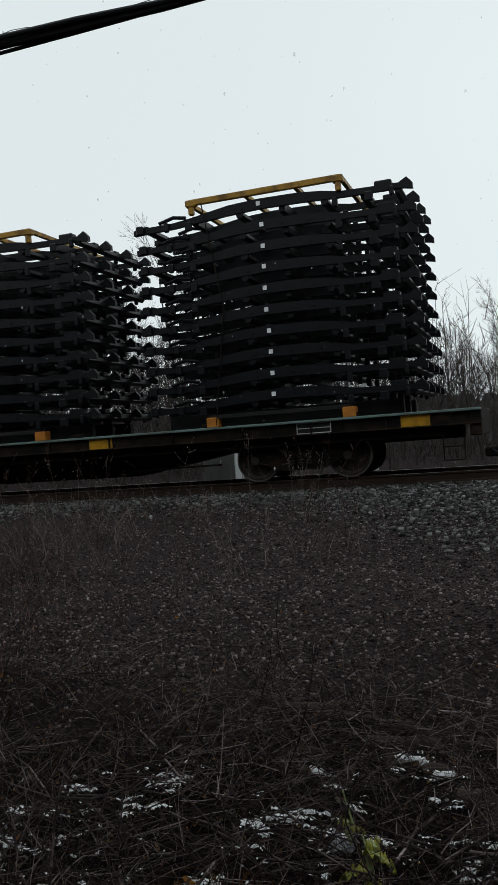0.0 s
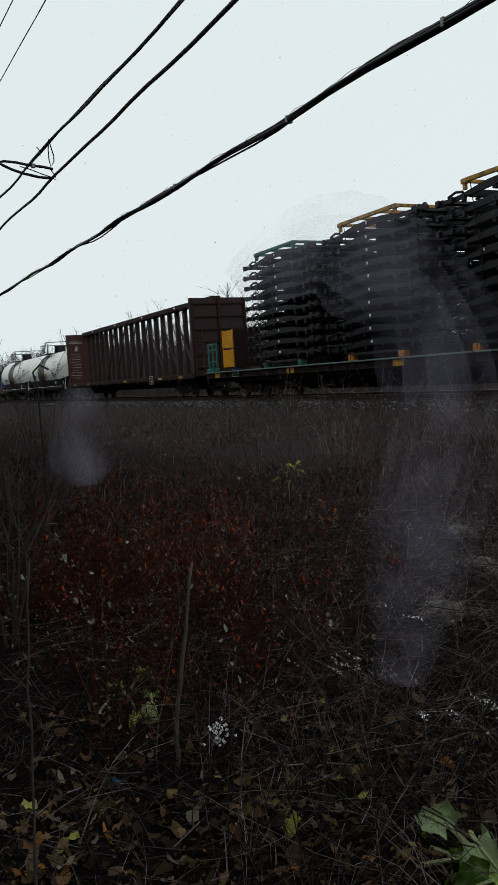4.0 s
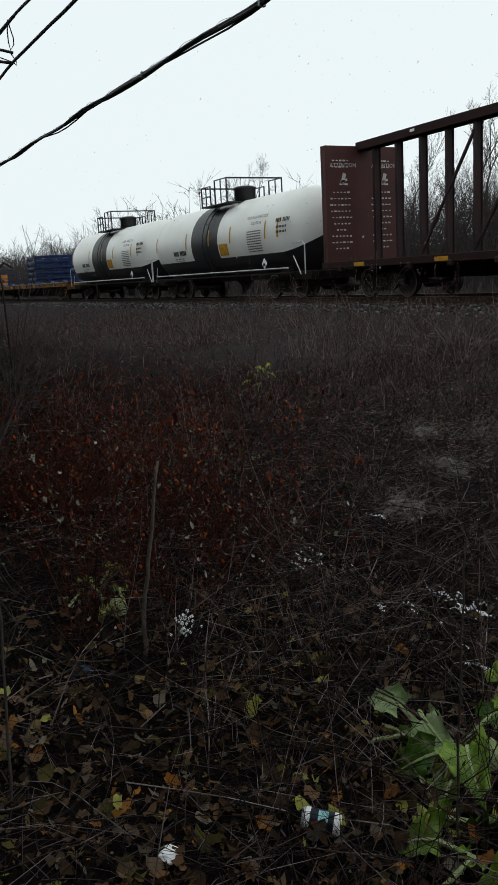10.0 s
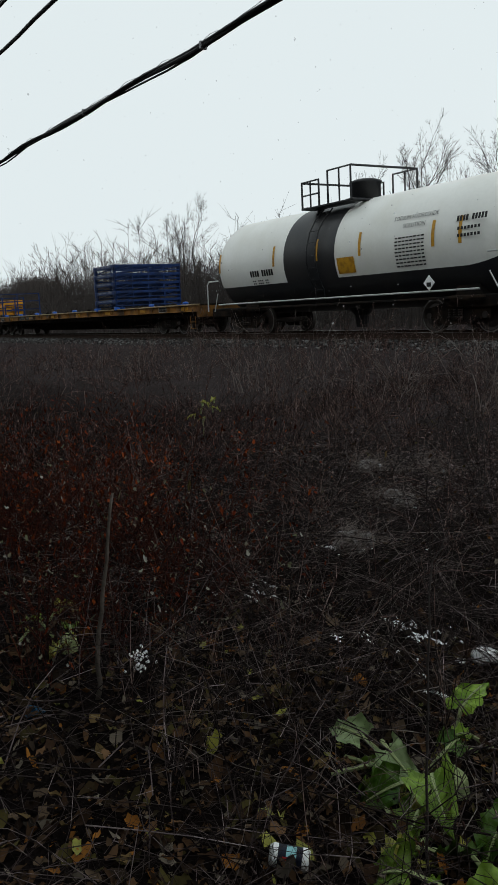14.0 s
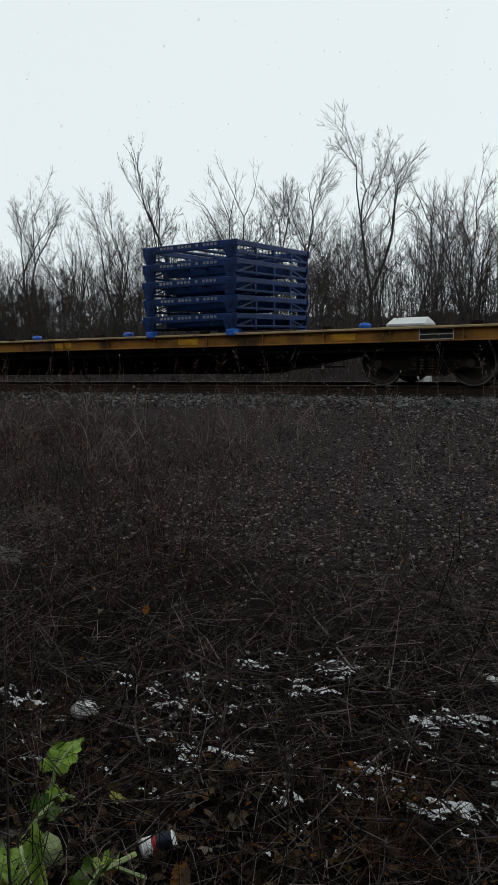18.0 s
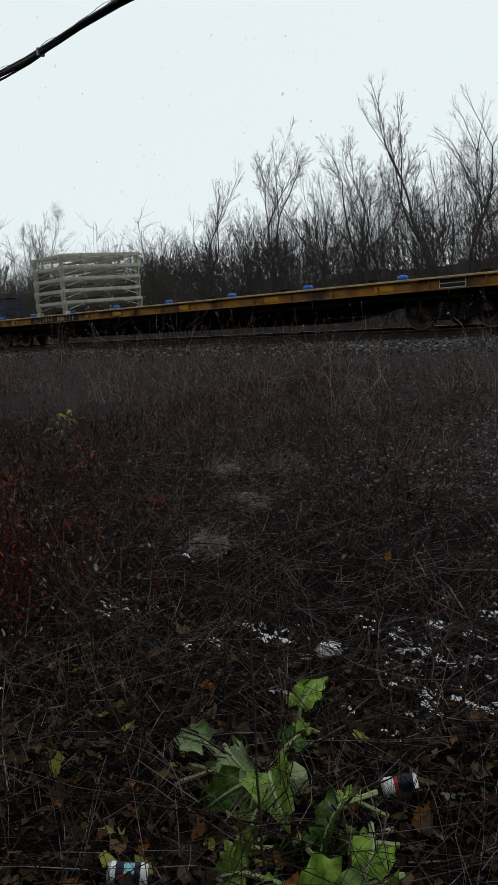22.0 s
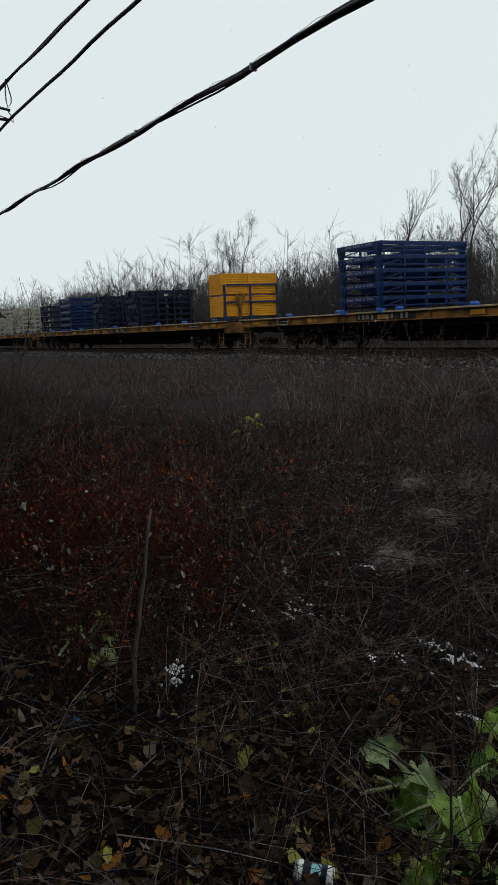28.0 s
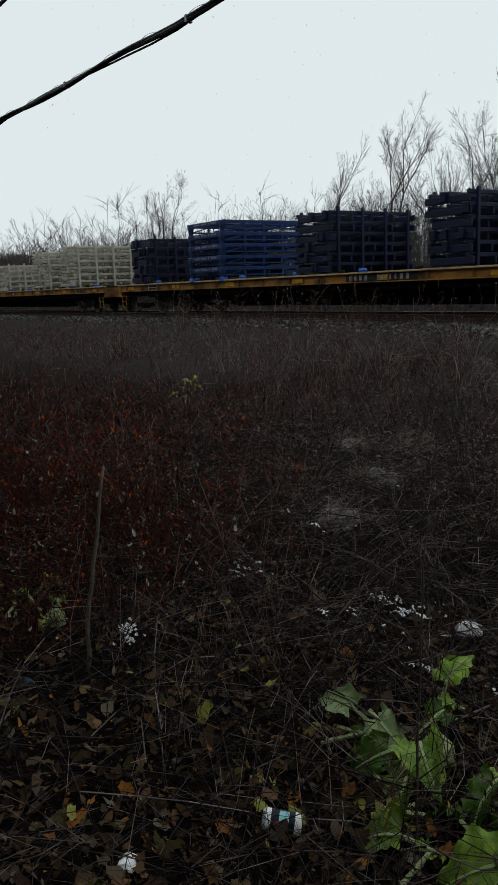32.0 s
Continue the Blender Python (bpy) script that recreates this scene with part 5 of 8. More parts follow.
def flatcar(s0, s1, sill, trim, colour, marks, reflectors):
    """A long flat car from s0 to s1, its deck at the height of its base."""
    ln, mid = s1 - s0, (s0 + s1) / 2
    car = thing("flatcar", f"long {colour} railway flatcar", "railcar", pose(train_x(mid, 0), YC, DECK), group="cars of the freight train")
    W = 1.5
    part("deck", Build().box((0, 0, -0.03), (ln, 2 * W - 0.1, 0.06), 0.005), M["dark_frame"], car)
    for sy in (-1, 1):
        b = Build()
        y = sy * W
        b.box((0, y - sy * 0.05, -0.135), (ln, 0.014, 0.22))
        b.box((0, y - sy * 0.03, -0.25), (ln, 0.11, 0.025), 0.005)
        for i in range(int(ln / 1.35)):
            b.box((-ln / 2 + 0.7 + 1.35 * i, y - sy * 0.02, -0.135), (0.02, 0.06, 0.2))
        part("side_sill", b, sill, car)
        # dark plate set back here stands in for the shadow under the sill
        part("shade_plate", Build().box((0, y - sy * 0.22, -0.33), (ln - 1.2, 0.02, 0.2)), M["dark_frame"], car)
        part("deck_edge", Build().box((0, y - sy * 0.02, -0.012), (ln, 0.13, 0.045), 0.008), trim, car)
    b = Build()
    b.plate([(-ln / 2 + 0.4, -0.07), (ln / 2 - 0.4, -0.07), (ln / 2 - 0.4, -0.5), (ln / 2 - 5, -0.52), (ln / 2 - 7, -0.86), (-ln / 2 + 7, -0.86), (-ln / 2 + 5, -0.52), (-ln / 2 + 0.4, -0.5)], -0.35, 0.7)
    part("center_sill", b, M["dark_frame"], car)
    for sx in (-1, 1):
        b = Build().box((sx * (ln / 2 - 0.1), 0, -0.25), (0.2, 2 * W - 0.04, 0.42), 0.02)
        part("end_sill", b, sill, car)
        coupler(car, sx * ln / 2, sx)
        bogie(car, sx * (ln / 2 - 3.3))
        st = Build()
        for k in (0, 0.35):
            st.tube([(sx * (ln / 2 - 0.3 - k), -W + 0.02, -0.42), (sx * (ln / 2 - 0.3 - k), -W + 0.02, -0.85)], 0.014, 5)
        for h in (-0.62, -0.85):
            st.box((sx * (ln / 2 - 0.475), -W + 0.02, h), (0.36, 0.05, 0.02))
        part("step", st, sill, car)
        part("brake_rod", Build().tube([(sx * (ln / 2 - 4.8), -1.2, -0.7), (sx * (ln / 2 - 7.5), -0.6, -0.75)], 0.02, 5), M["dark_frame"], car)
    for x in np.linspace(-ln / 2 + 1.1, ln / 2 - 1.1, reflectors):
        part("reflector", Build().box((x, -W + 0.035, -0.14), (0.5, 0.012, 0.13 if reflectors == 8 else 0.2)), M["reflector"], car, "yellow reflective strip")
    # door rails, chain boxes and knobs along the deck edge
    for x in np.linspace(-ln / 2 + 2.2, ln / 2 - 2.2, 9):
        part("tie_down", Build().box((x, -W + 0.16, 0.05), (0.22, 0.1, 0.08), 0.015), M["dark_frame"], car)
        if reflectors == 8:
            part("knob", Build().lathe([(0.0, 0.0), (0.0, 0.11), (0.07, 0.12), (0.11, 0.09), (0.12, 0.0)], 'z', (x + 0.7, -W + 0.3, 0.0), 10), M["blue_light"], car, "blue plastic-capped tie-down knob")
    for sx in (-1, 1):
        v = Build()
        x = sx * (ln / 2 - 2.9)
        for dz in (-0.09, 0.0, 0.09):
            v.box((x, -W + 0.032, -0.135 + dz), (0.62, 0.01, 0.014))
        for dx in (-0.31, 0.31):
            v.box((x + dx, -W + 0.032, -0.135), (0.014, 0.01, 0.19))
        part("plate_frame", v, M["lettering_white"], car)
        part("plate", Build().box((x, -W + 0.039, -0.135), (0.6, 0.006, 0.17)), M["black_paint"], car)
    if marks:
        x0 = marks - ln / 2
        part("mark_panel", Build().box((x0 + 1.25, -W + 0.036, -0.135), (2.6, 0.008, 0.22)), M["black_paint"], car, "black panel behind the letters")
        for j in range(11):
            if j != 4:
                part("letter_bar", Build().box((x0 + 0.1 + 0.205 * j + (0.05 if j > 4 else 0), -W + 0.031, -0.135 + 0.004 * (j % 3)), (0.1 if j % 4 else 0.06, 0.006, 0.14)), M["lettering_worn"], car, "worn white letter-sized bar")
    rides(car, mid)
    return car


CAR_A = flatcar(-26.9, -0.3, M["dark_frame"], M["deck_teal"], "dark brown", 0, 5)
CAR_B = flatcar(-55.75, -28.2, M["dark_frame"], M["deck_teal"], "dark brown", 0, 5)
for s0, s1, mk in ((-136.87, -109.47, 6.45), (-165.4, -138.3, 6.85), (-193.6, -166.5, 7), (-221.9, -194.7, 14), (-250.4, -223.2, 6), (-279, -251.6, 0)):
    flatcar(s0, s1, M["deck_yellow"], M["deck_trim"], "rust-stained yellow", mk, 8)


def frame_stack(s, rack, rack_name, feet):
    """A tall stack of black truck frames under a tie-down rack."""
    st = thing("frame_stack", f"tall stack of black truck frames under a {rack_name} rack", "truck frames", pose(train_x(s, 0), YC, DECK), group="stacks of truck frames")
    r = random.Random(int(-s * 10))
    layers, base, step = 10, 0.27, 0.386
    key = ("layer",)
    if key not in SHARED:
        # one truck frame: two bowed side rails with hangers, cross members, ends
        for idx, y in enumerate((-1.42, -0.5, 0.42, 1.34)):
            b = Build()
            top = [(-3.45, 0.14), (-3.2, 0.16), (-2.6, 0.17), (-2.2, 0.22), (-1.9, 0.27), (-1.5, 0.33), (-0.9, 0.36), (-0.2, 0.35), (0.25, 0.31), (0.6, 0.25), (1.0, 0.24), (1.62, 0.23), (1.76, 0.31), (1.86, 0.2)]
            bot = [(1.86, 0.1), (1.7, 0.13), (1.0, 0.135), (0.6, 0.14), (0.25, 0.155), (-0.2, 0.17), (-0.9, 0.18), (-1.5, 0.15), (-1.9, 0.12), (-2.2, 0.1), (-2.6, 0.065), (-3.45, 0.04)]
            b.plate([(x + 0.0, z) for x, z in top + bot], y, 0.09)
            for x in (-3.3, -2.75, -2.3, 0.5, 1.1, 1.5):
                b.box((x, y - 0.03, 0.08 + 0.03 * math.sin(x * 9)), (0.11 + 0.04 * math.sin(x * 7), 0.1, 0.17), 0.02)
            for x, z in ((-1.25, 0.24), (-0.55, 0.26), (-0.05, 0.24)):
                b.lathe([(y - 0.012, 0.0), (y - 0.012, 0.03), (y, 0.03)], 'y', (x, 0, z), 8)
            b.tube([(-2.9, y - 0.02, 0.19), (-2.6, y - 0.03, 0.26), (-2.35, y - 0.02, 0.22)], 0.035, 6)
            b.box((1.35, y + 0.1, 0.26), (0.3, 0.2, 0.12), 0.02)
            SHARED["rail", idx] = b.data("frame_rail", M["black_steel"])
        SHARED["cross", 0] = Build().tube([(0, -1.4, 0.13), (0, 1.4, 0.13)], 0.075, 6).data("cross_member", M["black_steel"])
        SHARED["cross", 1] = Build().box((0, 0, 0.16), (0.12, 2.7, 0.18), 0.01).data("cross_member", M["black_steel"])
        b = Build().box((-1.02, -1.435, 0.27), (0.075, 0.01, 0.08))
        SHARED["tag", 0] = b.data("paper_tag", M["paper"])
        SHARED[key] = True
    for i in range(layers):
        z = base + i * step
        dx = r.uniform(-0.04, 0.04)
        for idx in range(4):
            part("frame_rail", SHARED["rail", idx], None, st, m=pose(dx + 0.85, 0, z))
        for k, x in enumerate((-3.2, -2.2, -1.3, -0.5, 0.3, 1.0, 1.6)):
            part("cross_member", SHARED["cross", k % 2], None, st, m=pose(dx + 0.85 + x, 0, z))
        part("paper_tag", SHARED["tag", 0], None, st, "white paper tag", m=pose(dx + 0.95, 0, z + r.uniform(-0.01, 0.01)))
    b = Build()
    zt = 4.22
    for y in (-1.45, 1.45):
        b.beam((-1.45, y, zt), (1.45, y, zt), 0.09, 0.11, 0.01)
        for x in (-1.4, 1.4):
            b.box((x, y, zt - 0.13), (0.1, 0.1, 0.2), 0.015)
            b.box((x, y, zt - 0.02), (0.2, 0.14, 0.13), 0.02)
    for x in (-1.45, -0.35, 0.6, 1.45):
        b.beam((x, -1.45, zt), (x, 1.45, zt), 0.08, 0.09, 0.01)
    part("top_rack", b, rack, st, f"{rack_name} steel tie-down rack")
    for x in (-1.3, 1.3):
        for y in (-1.3, 1.3):
            part("foot_block", Build().box((x, y, 0.1), (0.24, 0.24, 0.2), 0.02), feet, st)
    b = Build().beam((-1.4, -1.35, 0.2), (1.4, -1.35, 0.2), 0.1, 0.08, 0.01).beam((-1.4, 1.35, 0.2), (1.4, 1.35, 0.2), 0.1, 0.08, 0.01)
    b.beam((-1.3, -1.3, 0.24), (-1.3, 1.3, 0.24), 0.1, 0.08).beam((1.3, -1.3, 0.24), (1.3, 1.3, 0.24), 0.1, 0.08)
    part("base_rack", b, M["black_paint"], st)
    for y in (-0.8, 0.05, 0.9):
        part("skid", Build().box((-0.1, y, 0.15), (4.6, 0.14, 0.29), 0.015), M["black_paint"], st)
    for y in (-1.47, 1.47):
        part("lashing", Build().tube([(-1.2, y, zt), (-0.9, y - 0.02 * (1 if y > 0 else -1), 2.2), (-1.2, y, 0.05)], 0.012, 4), M["dark_frame"], st)
    return rides(st, s)


SHARED = {}
for s, rk, nm, ft in ((-3.85, "rack_yellow", "worn yellow", "orange"), (-10.2, "rack_yellow", "worn yellow", "orange"), (-16.1, "black_steel", "black", "teal"), (-22.4, "rack_yellow", "worn yellow", "orange"),
                      (-31.75, "rack_yellow", "worn yellow", "orange"), (-37.5, "rack_yellow", "worn yellow", "orange"), (-43.2, "rack_yellow", "worn yellow", "orange"), (-49.0, "teal", "teal", "teal")):
    frame_stack(s, M[rk], nm, M[ft])


def crate(s, y0, wide, tall, second, dark_end=False):
    """A slatted yellow steel crate, two high, held by a blue frame."""
    ob = thing("steel_crate", "yellow slatted steel crates strapped in a blue frame", "crate", pose(train_x(s, 0), YC, DECK), group="yellow crates at the car ends")
    lx = 0.95
    for tier in range(2):
        z0 = 0.15 + tier * tall / 2
        h = tall / 2 - 0.04
        for u in range(2 if second else 1):
            yy = y0 + wide * (u + 0.5)
            part("panel", Build().box((0, yy, z0 + h / 2), (lx - 0.05, wide - 0.06, h - 0.04)), M["yellow"], ob)
            rib = Build()
            for k in range(9):
                rib.box((0, yy, z0 + 0.04 + (h - 0.08) * k / 8), (lx, wide - 0.02, 0.032), 0.008)
            for sx in (-1, 1):
                for sy in (-1, 1):
                    rib.box((sx * lx / 2, yy + sy * (wide / 2 - 0.02), z0 + h / 2), (0.06, 0.06, h), 0.01)
            part("slats", rib, M["yellow"], ob)
    b = Build()
    for y in (y0 + 0.12, y0 + wide + 0.02) + ((y0 + wide * 2,) if second else ()):
        b.box((lx / 2 + 0.06, y, tall * 0.4), (0.07, 0.07, tall * 0.8), 0.01)
        b.box((lx / 2 + 0.06, y, 0.1), (0.16, 0.16, 0.2), 0.03)
    for z in (tall * 0.42, tall * 0.8):
        b.beam((lx / 2 + 0.06, y0 + 0.2, z), (lx / 2 + 0.06, y0 + (2.0 if second else 1.0) * wide, z), 0.06, 0.06)
    part("retaining_frame", b, M["blue"], ob, "blue steel retaining frame")
    b = Build()
    b.lathe([(lx / 2 + 0.05, 0.0), (lx / 2 + 0.06, 0.08), (lx / 2 + 0.09, 0.2), (lx / 2 + 0.12, 0.22), (lx / 2 + 0.12, 0.16)], 'x', (0, y0 + 0.75, tall * 0.5), 16)
    b.box((lx / 2 + 0.06, y0 + 0.75, tall * 0.3), (0.1, 0.12, tall * 0.5), 0.02)
    part("handbrake", b, M["deck_yellow"], ob, "round handbrake wheel")
    # dark panel laid over the face towards +x
    if dark_end:
        part("rear_panel", Build().box((lx / 2 + 0.16, y0 + wide * 0.5, 0.12 + tall / 2), (0.03, wide + 0.02, tall - 0.06), 0.01), M["maroon_dark"], ob, "dark end panel")
    return rides(ob, s)


crate(-167.1, -1.48, 1.3, 1.75, False)
crate(-195.5, -1.48, 1.2, 1.68, True)
crate(-252.4, -1.48, 1.2, 1.68, True)
crate(-138.85, -0.1, 1.3, 1.0, False)
crate(-25.75, -1.25, 1.25, 1.55, False, True)
crate(-54.0, -1.2, 1.25, 1.6, False, True)


def open_frame(s, y0, wide, tall, colour, nm, turn=0.0, aside=0.0):
    """An upright pipe barrier standing on the deck."""
    ob = thing("end_barrier", f"{nm} pipe frame standing on the flatcar deck", "rack", pose(train_x(s, 0), YC, DECK))
    for k in range(3):
        part("post", Build().box((0, y0 + wide * k / 2, tall / 2), (0.07, 0.07, tall), 0.01), colour, ob)
        part("shoe", Build().box((0, y0 + wide * k / 2, 0.08), (0.18, 0.18, 0.16), 0.03), colour, ob)
    for z in (0.45, 0.95, tall - 0.05):
        if z < tall:
            part("rail", Build().beam((0, y0, z), (0, y0 + wide, z), 0.05, 0.05), colour, ob)
    return rides(ob, s, YC + aside, turn=turn)


open_frame(-166.0, -0.1, 1.5, 1.0, M["blue"], "blue")
open_frame(-135.5, -1.4, 2.8, 1.45, M["blue"], "blue")
open_frame(-136.7, -1.4, 1.6, 1.25, M["blue"], "blue")
open_frame(-138.7, -1.4, 2.8, 1.3, M["blue"], "blue")
open_frame(-26.0, 0.0, 0.8, 1.25, M["teal"], "teal", 90, -1.38)
open_frame(-54.75, 0.0, 0.85, 1.25, M["teal"], "teal", 90, -1.38)


def pallet_stack(s, length, tiers, tier_h, colour, nm, caps=True):
    """Stacked steel shipping racks: end frames, rails and stub legs on every tier."""
    ob = thing("rack_stack", f"stack of {nm} steel shipping racks on the flatcar", "rack stack", pose(train_x(s, 0), YC, DECK), group="stacked shipping racks")
    key = ("rack", length, tier_h, nm)
    if key not in SHARED:
        hx, hy = length / 2, 1.52
        b = Build()
        b.box((0, 0, tier_h - 0.075), (length + 0.12, 0.07, 0.15 if caps else 0.12), 0.012)
        for x in (-hx + 0.12, hx - 0.12):
            b.plate([(x - 0.16, tier_h - 0.12), (x + 0.16, tier_h - 0.12), (x + 0.09, 0.0), (x - 0.09, 0.0)], -0.03, 0.06)
            b.box((x, 0, tier_h / 2), (0.12, 0.1, tier_h - 0.01), 0.015)
            b.lathe([(-0.075, 0.0), (-0.075, 0.05), (-0.05, 0.05)], 'y', (x, 0, tier_h * 0.45), 8)
        e = Build()
        e.box((0, 0, tier_h - 0.06), (0.06, 2 * hy, 0.11), 0.01)
        if caps:
            e.box((0, 0, 0.1), (0.05, 2 * hy, 0.05), 0.01)
        for y in (-0.75, 0.0, 0.75)[:3 if caps else 0]:
            e.box((0, y, tier_h / 2), (0.05, 0.06, tier_h - 0.08))
        e.beam((0, -hy + 0.1, 0.1), (0, -0.78, tier_h - 0.1), 0.03, 0.03)
        e.beam((0, hy - 0.1, 0.1), (0, 0.78, tier_h - 0.1), 0.03, 0.03)
        SHARED[key] = (b.data("side_frame", colour), e.data("end_frame", colour), Build().box((0, 0, tier_h - 0.09), (0.1, 2 * hy - 0.1, 0.05), 0.01).data("cross_bar", colour),
                       Build().box((0, 0, tier_h - 0.14), (length - 0.1, 0.1, 0.19 if caps else 0.09), 0.01).data("stringer", colour), Build().box((0, 0, 0.12), (length - 0.3, 0.05, 0.09), 0.01).data("lower_rail", colour))
    a, e, t, g, lo = SHARED[key]
    r = random.Random(int(-s))
    for i in range(tiers):
        m = pose(r.uniform(-0.03, 0.03), r.uniform(-0.02, 0.02), 0.05 + i * tier_h, 0, 0, r.uniform(-0.4, 0.4))
        for y in (-1.52, 1.52):
            part("side_frame", a, None, ob, m=m @ pose(0, y, 0))
        for x in (-length / 2, length / 2):
            part("end_frame", e, None, ob, m=m @ pose(x, 0, 0))
        for x in (-length * 0.22, 0, length * 0.22):
            part("cross_bar", t, None, ob, m=m @ pose(x, 0, 0))
        for y in (-0.8, 0.1, 0.85):
            if i < tiers - 1 or not caps:
                part("stringer", g, None, ob, m=m @ pose(0, y, 0))
            part("lower_rail", lo, None, ob, m=m @ pose(0, y + 0.2, r.uniform(-0.03, 0.08)))
        if caps:
            for k in range(16):
                if k not in (4, 9, 11):
                    part("mark", Build().box((-length * 0.3 + k * length * 0.04, -1.558, tier_h - 0.06), (length * 0.026, 0.004, 0.055)), M["lettering_grey"], ob, "faded letter-sized bar", m=m)
    for x in (-length / 2 + 0.12, length / 2 - 0.12):
        for y in (-1.5, 1.5):
            part("foot", Build().box((x, y, 0.03), (0.2, 0.2, 0.14), 0.02), M["blue_light"] if colour in (M["blue"], M["blue_dark"]) else colour, ob)
    return rides(ob, s)


pallet_stack(-117.66, 2.3, 5, 0.365, M["blue"], "blue")
pallet_stack(-157.6, 2.1, 5, 0.39, M["white_rack"], "dirty white", False)
pallet_stack(-186.3, 1.95, 5, 0.37, M["blue"], "deep blue")
pallet_stack(-214.9, 2.2, 5, 0.365, M["blue"], "deep blue")


def beam_stack(s, length, tall, colour, nm, loose):
    """Folded racks piled crosswise: long bundles with posts standing out."""
    ob = thing("folded_racks", f"pile of {nm} folded steel racks on the flatcar", "rack stack", pose(train_x(s, 0), YC, DECK), group="piles of folded racks")
    r = random.Random(int(-s * 7))
    n = max(3, int(tall / 0.27))
    for i in range(n):
        z = 0.06 + i * tall / n
        h = tall / n
        for y in (-1.45, -0.72, 0.0, 0.72, 1.45):
            part("rack_beam", Build().box((r.uniform(-0.1, 0.1), y, z + h * 0.3), (length * r.uniform(0.8, 1.1), 0.07, h * (0.34 if loose > 0.2 else 0.6)), 0.012), colour, ob)
        for x in (-length * 0.42, 0, length * 0.42):
            part("cross_beam", Build().box((x + r.uniform(-0.04, 0.04), 0, z + h * 0.75), (0.09, 3.0, h * 0.35), 0.012), colour, ob)
        for k in range(5):
            part("socket", Build().box((r.uniform(-0.4, 0.4) * length, r.choice((-1.5, -0.4, 0.6, 1.5)), z + h * 0.5), (0.16, 0.12, h * 0.9), 0.02), colour, ob)
    for y in (-1.25, -0.4, 0.45, 1.3):
        for x in (-length / 2, length / 2):
            part("post", Build().box((x, y, tall / 2 + 0.05), (0.07, 0.09, tall + 0.1 + r.uniform(0, loose)), 0.012), colour, ob)
    return rides(ob, s)


beam_stack(-204.4, 1.3, 1.62, M["blue_dark"], "dark blue", 0.1)
beam_stack(-209.3, 1.6, 1.62, M["blue_dark"], "dark blue", 0.12)
beam_stack(-219.8, 1.6, 1.6, M["blue_dark"], "dark blue", 0.1)
beam_stack(-227.2, 1.6, 1.78, M["white_rack"], "off-white", 0.25)
beam_stack(-230.9, 1.7, 1.72, M["white_rack"], "off-white", 0.25)
beam_stack(-237.0, 1.7, 1.35, M["white_rack"], "off-white", 0.1)
beam_stack(-240.4, 1.7, 1.3, M["white_rack"], "off-white", 0.1)


